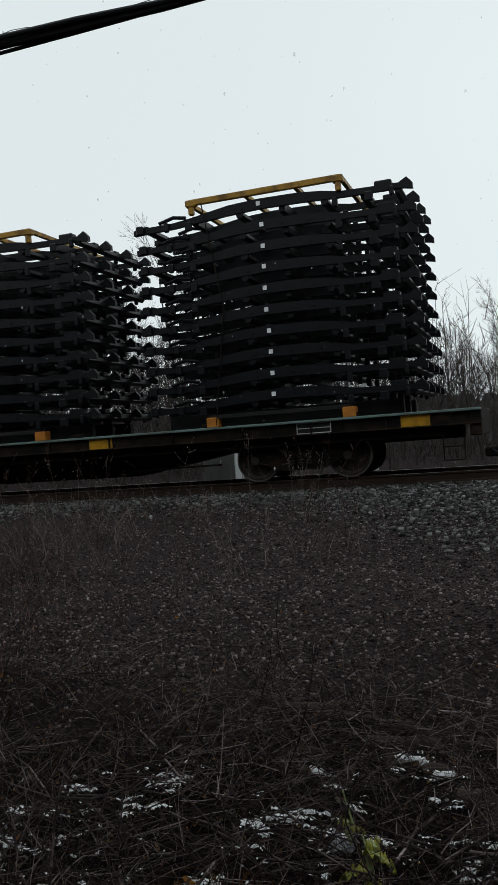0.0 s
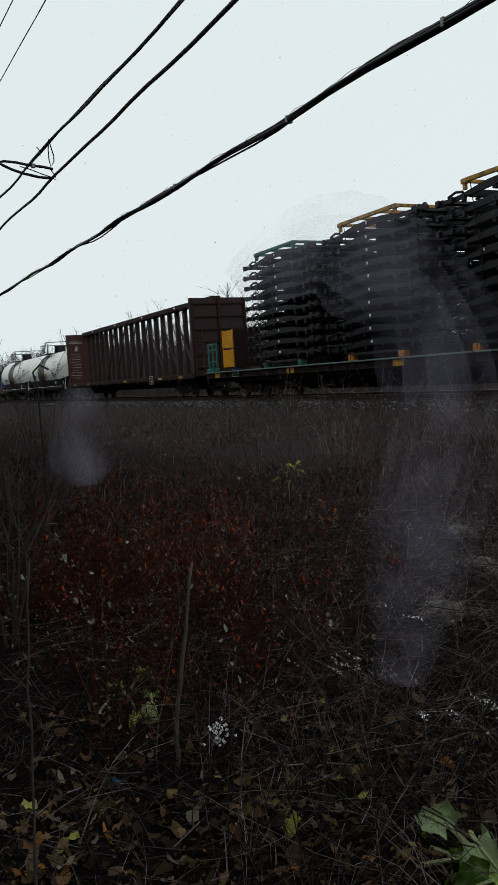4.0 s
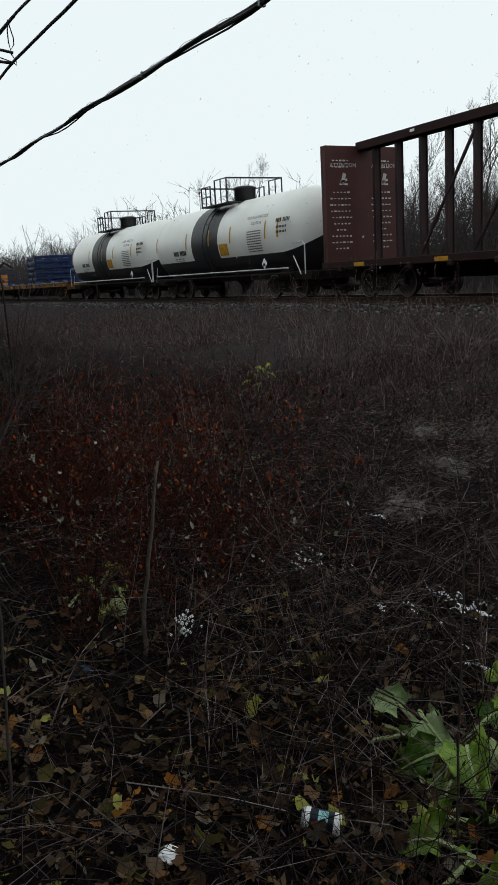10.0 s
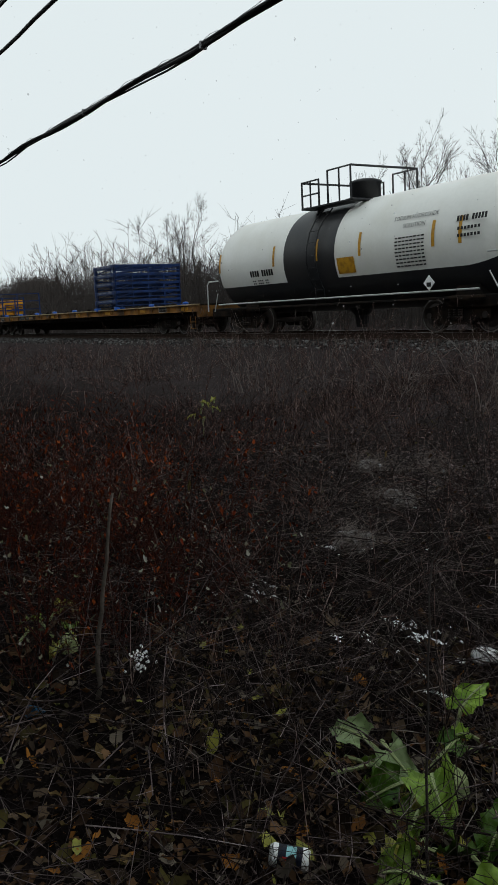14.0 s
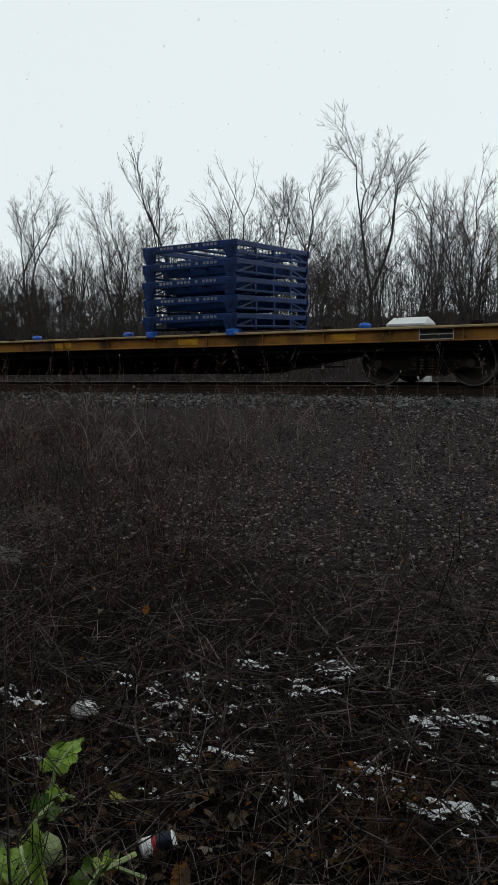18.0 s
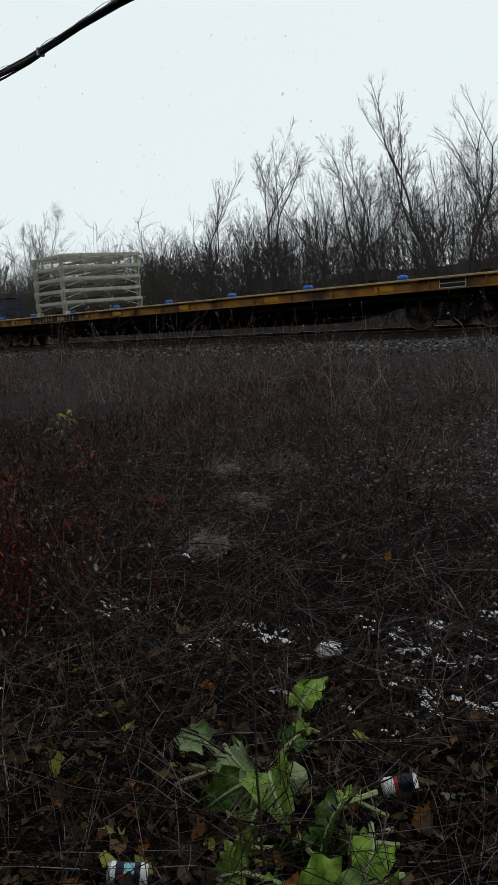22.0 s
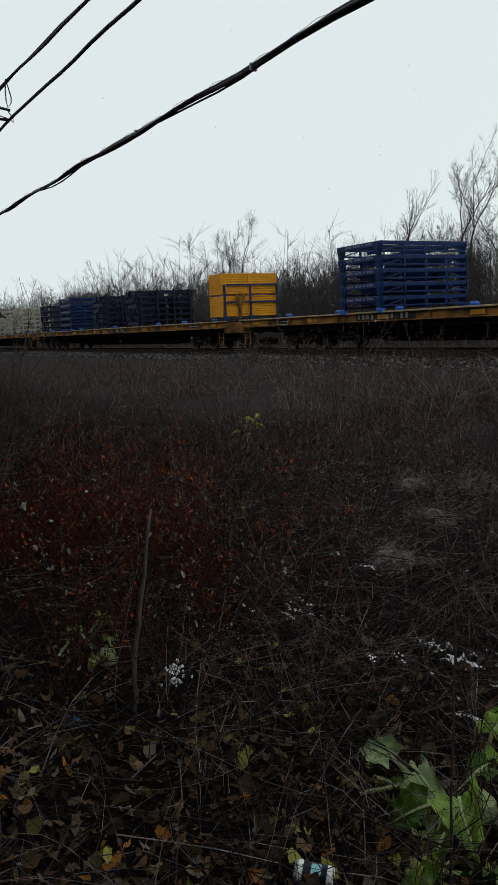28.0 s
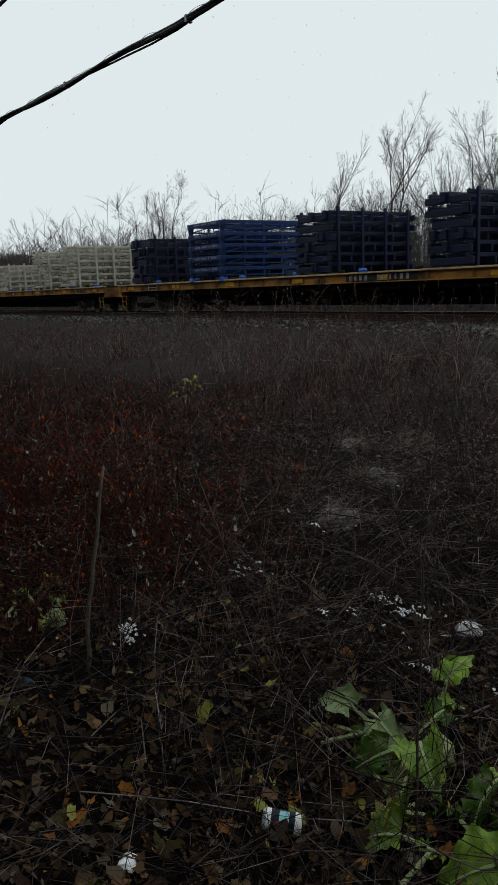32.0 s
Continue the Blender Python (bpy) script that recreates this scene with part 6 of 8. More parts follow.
def centerbeam(s0, s1):
    """A centre-beam flat: two end bulkheads and an open truss between them."""
    ln, mid = s1 - s0, (s0 + s1) / 2
    car = thing("centerbeam_car", "dark oxide-red centre-beam lumber flatcar, empty", "railcar", pose(train_x(mid, 0), YC, DECK), group="cars of the freight train")
    H = 3.42
    W = 1.5
    B = 1.38
    part("deck", Build().box((0, 0, -0.06), (ln, 2.7, 0.12), 0.01), M["maroon_dark"], car)
    for sy in (-1, 1):
        part("side_sill", Build().box((0, sy * (W - 0.06), -0.1), (ln, 0.12, 0.2), 0.012), M["maroon_dark"], car)
    part("center_sill", Build().plate([(-ln / 2, -0.1), (ln / 2, -0.1), (ln / 2, -0.6), (-ln / 2, -0.6)], -0.3, 0.6), M["dark_frame"], car)
    for sx in (-1, 1):
        x = sx * (ln / 2 - 0.12)
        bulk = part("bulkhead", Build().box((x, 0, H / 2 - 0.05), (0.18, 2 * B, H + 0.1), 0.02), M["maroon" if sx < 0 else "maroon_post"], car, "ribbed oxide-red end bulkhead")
        rb = Build()
        for k in range(6):
            rb.box((x + sx * 0.12, 0, 0.25 + k * 0.58), (0.08, 2 * B - 0.1, 0.09), 0.015)
        for y in (-B + 0.06, 0.0, B - 0.06):
            rb.box((x + sx * 0.13, y, H / 2), (0.1, 0.12, H), 0.015)
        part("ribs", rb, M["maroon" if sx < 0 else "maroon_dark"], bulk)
        xi = x - sx * 0.094
        for half_y in (-0.75, 0.78):
            w = Build()
            r = random.Random(5 + sx)
            for k in range(15):
                z = 0.4 + k * 0.185
                if 2.2 < z < 2.75:
                    continue
                wd = r.uniform(0.5, 0.95)
                for q in range(int(wd / 0.13)):
                    w.box((xi, half_y - wd / 2 + q * 0.13, z), (0.006, r.uniform(0.05, 0.11), r.choice((0.03, 0.045))))
            part("stencil_text", w, M["lettering_white"], bulk, "worn white stencil bars")["kind"] = "stuff"
            fig = Build()
            fig.beam((xi, half_y - 0.14, 2.3), (xi, half_y + 0.16, 2.3), 0.006, 0.05).beam((xi, half_y - 0.05, 2.3), (xi, half_y + 0.05, 2.62), 0.006, 0.12).beam((xi, half_y - 0.1, 2.36), (xi, half_y + 0.14, 2.44), 0.006, 0.07)
            part("emblem", fig, M["lettering_white"], bulk)
            text_part("ATTENTION", 0.17, M["lettering_white"], bulk, pose(xi - sx * 0.006, half_y, 2.85, 90, 0, -90 * sx))
        coupler(car, sx * ln / 2, sx)
        bogie(car, sx * (ln / 2 - 2.4))
        b = Build()
        for y in (-0.5, -0.1):
            b.tube([(x + sx * 0.22, y - 0.8, 0.1), (x + sx * 0.22, y - 0.8, 2.2)], 0.016, 5)
        for k in range(6):
            b.tube([(x + sx * 0.22, -1.3, 0.3 + 0.35 * k), (x + sx * 0.22, -0.9, 0.3 + 0.35 * k)], 0.014, 5)
        part("ladder", b, M["maroon"], car)
    tc = Build().box((0, 0, H + 0.06), (ln - 0.3, 0.44, 0.07), 0.012)
    for sy in (-1, 1):
        tc.box((0, sy * 0.21, H - 0.02), (ln - 0.3, 0.04, 0.24), 0.01)
    part("top_chord", tc, M["maroon_dark"], car, "boxed top chord")
    # white patches on the chord stand in for sky showing through slots
    slot_patch = Build()
    n = 22
    for k in range(2, n, 5):
        slot_patch.box((-ln / 2 + 0.8 + (ln - 1.6) * k / (n - 1), -0.2365, H), (0.2, 0.012, 0.075), 0.0055)
    part("slot_patches", slot_patch, M["tank_white"], car, "white patches for sky seen through slots")
    xs = np.linspace(-ln / 2 + 0.9, ln / 2 - 0.9, 21)
    for i, x in enumerate(xs):
        b = Build()
        for sy in (-1, 1):
            b.box((x, sy * 0.11, H / 2 - 0.03), (0.11, 0.025, H - 0.06), 0.008)
        b.box((x, 0, H / 2 - 0.03), (0.03, 0.22, H - 0.06))
        part("post", b, M["maroon_post"], car)
    for i in range(2, len(xs) - 3, 2):
        d = 1 if xs[i] > 0 else -1
        b = Build()
        a, c = (xs[i], xs[i + 2]) if d < 0 else (xs[i + 2], xs[i])
        b.beam((a, -0.1, 0.1), (c, -0.1, H - 0.35), 0.07, 0.08, 0.01)
        part("brace", b, M["maroon_post"], car)
    for x in (-9.6, -6.1, 1.6, 7.3, 10.1):
        part("reflector", Build().box((x, -W - 0.004, -0.11), (0.5, 0.012, 0.11)), M["reflector"], car, "yellow reflective strip")
    for k in range(14):
        part("winch", Build().box((-ln / 2 + 1.0 + k * 1.6, -W + 0.02, -0.22), (0.2, 0.16, 0.16), 0.03), M["maroon_dark"], car)
    pl = part("placard", Build().box((6.08, -W - 0.02, -0.15), (0.55, 0.015, 0.42)), M["black_paint"], car, "square black notice plate with a white border")
    w = Build()
    for z in (-0.34, -0.2, -0.08, 0.04):
        w.box((6.08, -W - 0.031, z), (0.5, 0.006, 0.025))
    for dx in (-0.25, 0.25, -0.05):
        w.box((6.08 + dx, -W - 0.031, -0.15), (0.025, 0.006, 0.4))
    part("placard_lines", w, M["lettering_white"], pl)
    return rides(car, mid)


centerbeam(-81.3, -58.2)


def tank_car(s0, s1):
    """A white tank car with a black band, manway platform and rails."""
    ln, mid = s1 - s0, (s0 + s1) / 2
    car = thing("tank_car", "white railway tank car with black underside and black centre band", "railcar", pose(train_x(mid, 0), YC, DECK), group="cars of the freight train")
    R, zc, half = 1.52, 1.07, ln / 2
    head = [(0.0, 0.0), (0.03, 0.35), (0.12, 0.72), (0.28, 1.06), (0.47, 1.3), (0.68, 1.45), (0.9, R)]
    prof = [(-half + u, r) for u, r in head] + [(-half + 0.9 + (ln - 1.8) * k / 10, R) for k in range(1, 10)] + [(half - u, r) for u, r in head[::-1]]

    def shell(lo, hi, a0, a1, rr):
        pr = [(u, r + rr * (1 if r > 0 else 0)) for u, r in prof if lo < u < hi]
        if lo > -half:
            pr.insert(0, (lo, R + rr))
        if hi < half:
            pr.append((hi, R + rr))
        return Build().lathe(pr, 'x', (0, 0, zc), 40, a0, a1)

    low = math.radians(24)
    up0, up1 = -low, math.pi + low
    part("shell", shell(-half - 1, half + 1, up0, up1, 0.0), M["tank_white"], car, "glossy white upper shell", True)
    part("belly", shell(-half - 1, half + 1, math.pi + low, 2 * math.pi - low, 0.0), M["tank_black"], car, "black lower shell", True)
    part("band", shell(-1.72, 0.7, 0, 2 * math.pi, 0.006), M["tank_black"], car, "black centre band", True)
    for x in (-half + 0.95, -half / 2, half / 2, half - 0.95):
        part("seam", shell(x - 0.012, x + 0.012, up0, up1, 0.004), M["tank_white"], car)
    # platform, dome and rails
    top = zc + R
    part("manway", Build().lathe([(top - 0.1, 0.0), (top - 0.1, 0.42), (top + 0.42, 0.42), (top + 0.44, 0.46), (top + 0.5, 0.46), (top + 0.56, 0.3), (top + 0.57, 0.0)], 'z', (0.3, 0, 0), 20), M["tank_black"], car, "black round protective housing", True)
    pf = Build().box((0, -1.0, top - 0.12), (2.2, 0.5, 0.05), 0.01).box((0, 1.0, top - 0.12), (2.2, 0.5, 0.05), 0.01)
    for x in (-1.0, 1.0):
        pf.box((x, 0, top - 0.1), (0.3, 2.4, 0.05), 0.01)
    part("platform", pf, M["tank_black"], car, "black grated walkway")
    rl = Build()
    for x0, x1, h in ((-1.1, -0.3, 0.62), (0.1, 1.1, 0.78)):
        for y in (-1.2, 1.2):
            rl.tube([(x0, y, top - 0.1), (x0, y, top + h), (x1, y, top + h), (x1, y, top - 0.1)], 0.032, 5)
            rl.tube([((x0 + x1) / 2, y, top - 0.1), ((x0 + x1) / 2, y, top + h)], 0.026, 5)
    for x in (-1.1, 1.1):
        h = 0.62 if x < 0 else 0.78
        rl.tube([(x, -1.2, top + h), (x, 1.2, top + h)], 0.032, 5)
    rl.tube([(-1.1, -1.2, top + 0.25), (-0.3, -1.2, top + 0.25)], 0.024, 5)
    part("guard_rail", rl, M["tank_black"], car, "black pipe guard rails")
    ld = Build()
    for x in (-0.45, -0.05):
        ld.tube([(x, -(R + 0.1) * math.sin(math.radians(a)), zc + (R + 0.1) * math.cos(math.radians(a))) for a in range(35, 126, 15)] + [(x, -R + 0.2, -0.2)], 0.018, 5)
    for a in range(40, 126, 12):
        ld.tube([(-0.45, -(R + 0.1) * math.sin(math.radians(a)), zc + (R + 0.1) * math.cos(math.radians(a))), (-0.05, -(R + 0.1) * math.sin(math.radians(a)), zc + (R + 0.1) * math.cos(math.radians(a)))], 0.014, 4)
    part("ladder", ld, M["tank_black"], car)
    # underframe
    for sx in (-1, 1):
        b = Build().box((sx * (half - 0.6), 0, -0.35), (2.2, 2.3, 0.3), 0.03)
        b.plate([(sx * (half - 1.6), -0.35), (sx * (half - 1.6) + 0.9, -0.35), (sx * (half - 1.6) + 0.7, 0.35), (sx * (half - 1.6) + 0.2, 0.35)], -1.1, 2.2)
        part("stub_sill", b, M["dark_frame"], car)
        bogie(car, sx * (half - 1.6))
        coupler(car, sx * (half + 0.25), sx)
        hr = Build().tube([(sx * (half - 0.35), -1.35, 0.72), (sx * (half + 0.28), -1.35, 0.72), (sx * (half + 0.4), -1.35, 0.62), (sx * (half + 0.4), -1.35, -0.3)], 0.022, 6)
        hr.tube([(sx * (half - 0.3), -1.35, 0.3), (sx * (half + 0.05), -1.3, -0.3)], 0.018, 5)
        part("grab_rail", hr, M["cabinet"], car, "pale bent handrail")
    part("side_rail", Build().tube([(-half + 0.5, -1.45, -0.08), (half - 0.5, -1.45, -0.08)], 0.025, 6), M["cabinet"], car)
    part("walkway", Build().box((0, -1.35, -0.25), (ln - 1.0, 0.25, 0.06), 0.01), M["dark_frame"], car)
    part("outlet", Build().lathe([(-0.95, 0.0), (-0.95, 0.18), (-0.6, 0.22), (-0.4, 0.4)], 'z', (0, 0, 0), 14), M["tank_black"], car)

    def on_shell(u, z):
        return -math.sqrt(max(0.01, (R + 0.012) ** 2 - (z - zc) ** 2))

    def stamp(b, u, z, w, h):
        """A thin patch bent round the near side."""
        vs = []
        for k in range(5):
            zz = z - h / 2 + h * k / 4
            y = on_shell(u, zz)
            vs += [(u - w / 2, y, zz), (u + w / 2, y, zz)]
        b.add(vs, [(2 * k, 2 * k + 1, 2 * k + 3, 2 * k + 2) for k in range(4)])

    marks, board = Build(), Build()
    for j, w in enumerate((0.17, 0.17, 0.15, 0.18, 0.0, 0.17, 0.17, 0.17, 0.17, 0.17)):
        if w:
            for u, z, ww, hh in ((-3.55 + 0.13 * j, 0.8, w * 0.55, 0.19), (half - 1.1 + 0.09 * j, 1.5, w * 0.4, 0.13)):
                bar = Build()
                stamp(bar, u, z, ww, hh)
                part("letter_bar", bar, M["lettering_black"], car, "black letter-sized bar")
    for j in range(9):
        for z in (0.58, 0.5):
            if j not in (2, 6):
                stamp(marks, -3.5 + 0.1 * j, z, 0.07, 0.035)
    for j in range(7):
        stamp(marks, half - 1.05 + 0.1 * j, 1.28, 0.07, 0.07)
        stamp(marks, half - 1.05 + 0.1 * j, 1.12, 0.07, 0.07)
    for k in range(9):
        for j in range(8):
            stamp(marks, 3.15 + 0.13 * j, 1.25 - 0.085 * k, 0.11 if (k + j) % 3 else 0.08, 0.035)
    part("mark", marks, M["lettering_black"], car, "rows of black letter-sized bars")["kind"] = "stuff"
    for u in (-half + 0.82, -2.25, -0.1, 1.75, 4.4, half - 1.0):
        tape = Build()
        stamp(tape, u, 1.25, 0.1, 0.6)
        part("reflective_tape", tape, M["reflector"], car, "worn yellow reflective strip")
    stamp(board, 1.15, 0.75, 0.72, 0.42)
    part("warning_panel", board, M["reflector"], car, "yellow warning panel")
    for k, (wd, sz) in enumerate((("SODIUM HYDROXIDE", 0.155), ("SOLUTION", 0.155))):
        z = 1.72 - 0.2 * k
        a = math.degrees(math.atan2(z - zc, R))
        text_part(wd, sz, M["lettering_black"], car, pose(half - 2.5, on_shell(0, z) - 0.02, z, 90 - a, 0, 0))
    dia = part("placard", Build().plate([(half - 2.2, 0.12), (half - 2.02, 0.3), (half - 1.84, 0.12), (half - 2.02, -0.06)], -1.5, 0.02), M["paper"], car, "white diamond hazard placard")
    part("placard_mark", Build().box((half - 2.02, -1.504, 0.08), (0.14, 0.006, 0.1)), M["lettering_black"], dia)
    return rides(car, mid)


tank_car(-95.4, -82.9)
tank_car(-108.6, -96.1)


# ---- by the track ----
def signal_mast():
    x, y = -3.85, 21.2
    g = height(x, y)
    ob = thing("signal_mast", "galvanised railway signal mast with ladder, cage and black signal head", "signal", pose(x, y, 0))
    part("pole", Build().tube([(0, 0, g), (0, 0, 6.68)], 0.085, 12), M["galv"], ob)
    part("pole_cap", Build().tube([(0, 0, 6.68), (0, 0, 6.74)], 0.1, 12), M["galv"], ob)
    part("base", Build().box((0, 0, g + 0.2), (0.5, 0.5, 0.4), 0.04).box((0, 0, 0.72), (0.36, 0.36, 0.5), 0.02), M["galv"], ob)
    ld = Build()
    for dx in (-0.44, -0.12):
        ld.tube([(dx, 0.14, g), (dx, 0.14, 6.2)], 0.028, 6)
    for k in range(24):
        ld.tube([(-0.44, 0.14, 0.1 + 0.25 * k), (-0.12, 0.14, 0.1 + 0.25 * k)], 0.018, 5)
    part("ladder", ld, M["galv"], ob)
    pf = Build().box((0.28, -0.05, 4.66), (1.15, 0.9, 0.05), 0.01)
    deck = part("platform", pf, M["galv"], ob, "grated maintenance platform")
    for k in range(8):
        part("grating_bar", Build().box((0.28, -0.45 + 0.115 * k, 4.61), (1.15, 0.02, 0.05)), M["galv"], deck)
    part("bracket", Build().beam((0, 0, 4.2), (0.75, -0.05, 4.63), 0.05, 0.05), M["galv"], ob)
    part("toe_board", Build().box((0.28, -0.5, 4.73), (1.15, 0.02, 0.1)), M["galv"], deck)
    part("toe_board", Build().box((-0.3, -0.05, 4.73), (0.02, 0.9, 0.1)), M["galv"], deck)
    rl = Build()
    for px, py in ((-0.28, -0.48), (0.84, -0.48), (0.84, 0.38), (-0.28, 0.38), (0.3, 0.38)):
        rl.tube([(px, py, 4.68), (px, py, 5.72)], 0.02, 5)
    for z in (5.2, 5.72):
        rl.tube([(0.84, -0.48, z), (0.84, 0.38, z), (-0.28, 0.38, z), (-0.28, -0.48, z)], 0.02, 5)
    rl.tube([(-0.28, -0.48, 5.72), (0.1, -0.2, 5.85), (0.84, -0.48, 5.72)], 0.02, 5)
    part("cage", rl, M["galv"], ob)
    part("arm", Build().tube([(0.0, -0.05, 5.25), (0.4, -0.1, 5.22), (0.55, -0.12, 5.3), (0.58, -0.12, 5.99)], 0.075, 8), M["galv"], ob)
    hd = Build().box((0, 0, 0.27), (0.74, 0.24, 0.62), 0.05)
    hd.box((-0.02, -0.13, 0.3), (0.5, 0.05, 0.4), 0.03)
    head = part("signal_head", hd, M["signal_black"], ob, "black signal head with backplate", m=pose(0.72, -0.12, 5.98, 0, 8, -38) @ Matrix.Scale(1.15, 4))
    for k in (0.14, 0.42):
        part("hood", Build().lathe([(0.2, 0.14), (0.12, 0.13), (0.12, 0.11), (0.2, 0.12)], 'y', (0.02, 0.0, k), 16, 0.0, math.pi), M["signal_black"], head)
    part("finial", Build().tube([(-0.2, 0, 0.58), (-0.2, 0, 0.72), (-0.2, 0, 0.78)], [0.045, 0.045, 0.01], 8), M["signal_black"], head)


signal_mast()


def relay_cabinet():
    x, y = -6.95, 18.6
    ob = thing("relay_cabinet", "pale aluminium trackside relay cabinet with pitched lid", "cabinet", pose(x, y, 0) @ Matrix.Diagonal((0.84, 0.84, 1, 1)))
    g = height(x, y)
    part("body", Build().box((0, 0, (g + 1.95) / 2), (0.98, 0.7, 1.95 - g), 0.015), M["cabinet"], ob)
    part("lid", Build().add([(-0.56, -0.42, 1.95), (0.56, -0.42, 1.95), (0.56, 0.42, 1.95), (-0.56, 0.42, 1.95), (-0.5, 0, 2.1), (0.5, 0, 2.1), (-0.56, -0.42, 1.9), (0.56, -0.42, 1.9), (0.56, 0.42, 1.9), (-0.56, 0.42, 1.9)],
                            [(0, 1, 5, 4), (2, 3, 4, 5), (3, 0, 4), (1, 2, 5), (6, 7, 1, 0), (7, 8, 2, 1), (8, 9, 3, 2), (9, 6, 0, 3), (9, 8, 7, 6)]), M["cabinet"], ob)
    for dx in (-0.245, 0.245):
        part("door", Build().box((dx, -0.36, 1.0), (0.46, 0.02, 1.5), 0.008), M["cabinet"], ob)
    part("latch", Build().box((0.05, -0.385, 1.0), (0.04, 0.03, 0.16), 0.008), M["galv"], ob)
    part("plinth", Build().box((0, 0, g + 0.06), (1.1, 0.8, 0.2), 0.02), M["gravel"], ob)


relay_cabinet()


# ---- overhead cables, along the track, between two poles out of view ----
def cable(name, label, y, z, rise, r, strands, extra=True):
    ob = thing(name, label, "cable", pose(0, 0, 0))
    xs = list(np.linspace(-82, 14, 130))

    def at(x, dy=0.0, dz=0.0):
        return (x, y + dy, z - rise * x + dz + 0.055 * noise.noise((x * 0.42, y, 0)))
    for j, (dy, dz, rr) in enumerate(strands):
        part("strand", Build().tube([at(x, dy + 0.012 * math.sin(x * 1.3 + j), dz * math.cos(x * 0.8) + 0.014 * math.cos(x * 0.9 + j)) for x in xs], rr, 8), M["cable"], ob)
    if extra:
        part("lashing_wire", Build().tube([at(x, 0.02 * math.sin(x * 9), r + 0.012 + 0.02 * math.cos(x * 5)) for x in np.linspace(-30, 6, 260)], 0.004, 4), M["cable_wire"], ob)
        for x in (-14.5, -10.2, -6.9, -4.7):
            part("clamp", Build().box(at(x), (0.05, r * 2.6, r * 2.6), 0.008), M["cable_wire"], ob)
    return ob


cable("cable_bundle", "thick black lashed cable bundle overhead", 5.9, 4.92, 0.0125, 0.04, ((0, 0, 0.036), (0.03, 0.05, 0.016), (0.02, -0.05, 0.023), (-0.03, -0.01, 0.024)))
cable("power_cable", "black insulated overhead cable, slightly sagging", 4.0, 5.18, 0.022, 0.025, ((0, 0, 0.026),), False)
cable("power_cable", "black overhead cable with a thin companion strand", 3.6, 5.2, 0.036, 0.025, ((0, 0, 0.022), (0.0, -0.04, 0.012)), False)
cable("thin_wire", "thin grey overhead wire above the cables", 2.6, 5.68, 0.042, 0.01, ((0, 0, 0.007),), False)
cable("thin_wire", "thin grey overhead wire above the cables", 2.3, 5.6, 0.058, 0.01, ((0, 0, 0.007),), False)


def splice():
    """Wire loops and a spreader joining two cables."""
    ob = thing("cable_spreader", "wire loops and spreader bar joining two overhead cables", "cable fitting", pose(-16.3, 3.85, 5.5))
    part("coil", Build().tube([(0.33, 0.16, 0.19), (0.3, -0.02, 0.23), (0.25, -0.27, 0.26), (0.21, -0.51, 0.31), (0.17, -0.72, 0.33), (0.15, -0.81, 0.31), (0.15, -0.76, 0.27), (0.16, -0.59, 0.19), (0.19, -0.35, 0.11), (0.24, -0.1, 0.05), (0.28, 0.11, 0.03)], 0.026, 8), M["cable"], ob, smooth=True)
    part("loop", Build().tube([(0.21, -0.44, 0.24), (0.24, -0.24, 0.18), (0.26, -0.03, 0.1), (0.29, 0.15, 0.04), (0.29, 0.21, -0.01), (0.31, 0.2, 0.05), (0.31, 0.16, 0.12), (0.32, 0.12, 0.17)], 0.011, 6), M["cable"], ob, smooth=True)
    part("loop", Build().tube([(1.86, -0.26, 0.29), (1.81, -0.27, 0.13), (1.77, -0.26, -0.03), (1.74, -0.23, -0.14), (1.78, -0.18, -0.06), (1.8, -0.18, 0.03), (1.83, -0.23, 0.19), (1.86, -0.26, 0.29)], 0.011, 6), M["cable"], ob, smooth=True)
    part("hook", Build().tube([(1.4, -0.37, 0.28), (1.4, -0.33, 0.23), (1.38, -0.33, 0.18), (1.37, -0.31, 0.14)], 0.01, 5), M["cable"], ob)
    part("clamp", Build().box((0.26, -0.2, 0.25), (0.07, 0.08, 0.08), 0.01), M["cable_wire"], ob)


splice()
for x in (-82, 14):
    pole = thing("utility_pole", "weathered wooden utility pole carrying the cables", "pole", pose(x, 4.0, height(x, 4.0)))
    part("shaft", Build().tube([(0, 0, -0.2), (0, 0, 9.5 if x < 0 else 6.2)], [0.17, 0.12], 10), M["bark"], pole)
    part("crossarm", Build().box((0, 0, 6.2 if x < 0 else 4.85), (0.1, 4.2, 0.12)), M["bark"], pole)
    part("brace", Build().beam((0, 1.9, 6.2 if x < 0 else 4.6), (0, 0, 5.2 if x < 0 else 3.8), 0.04, 0.04), M["galv"], pole)


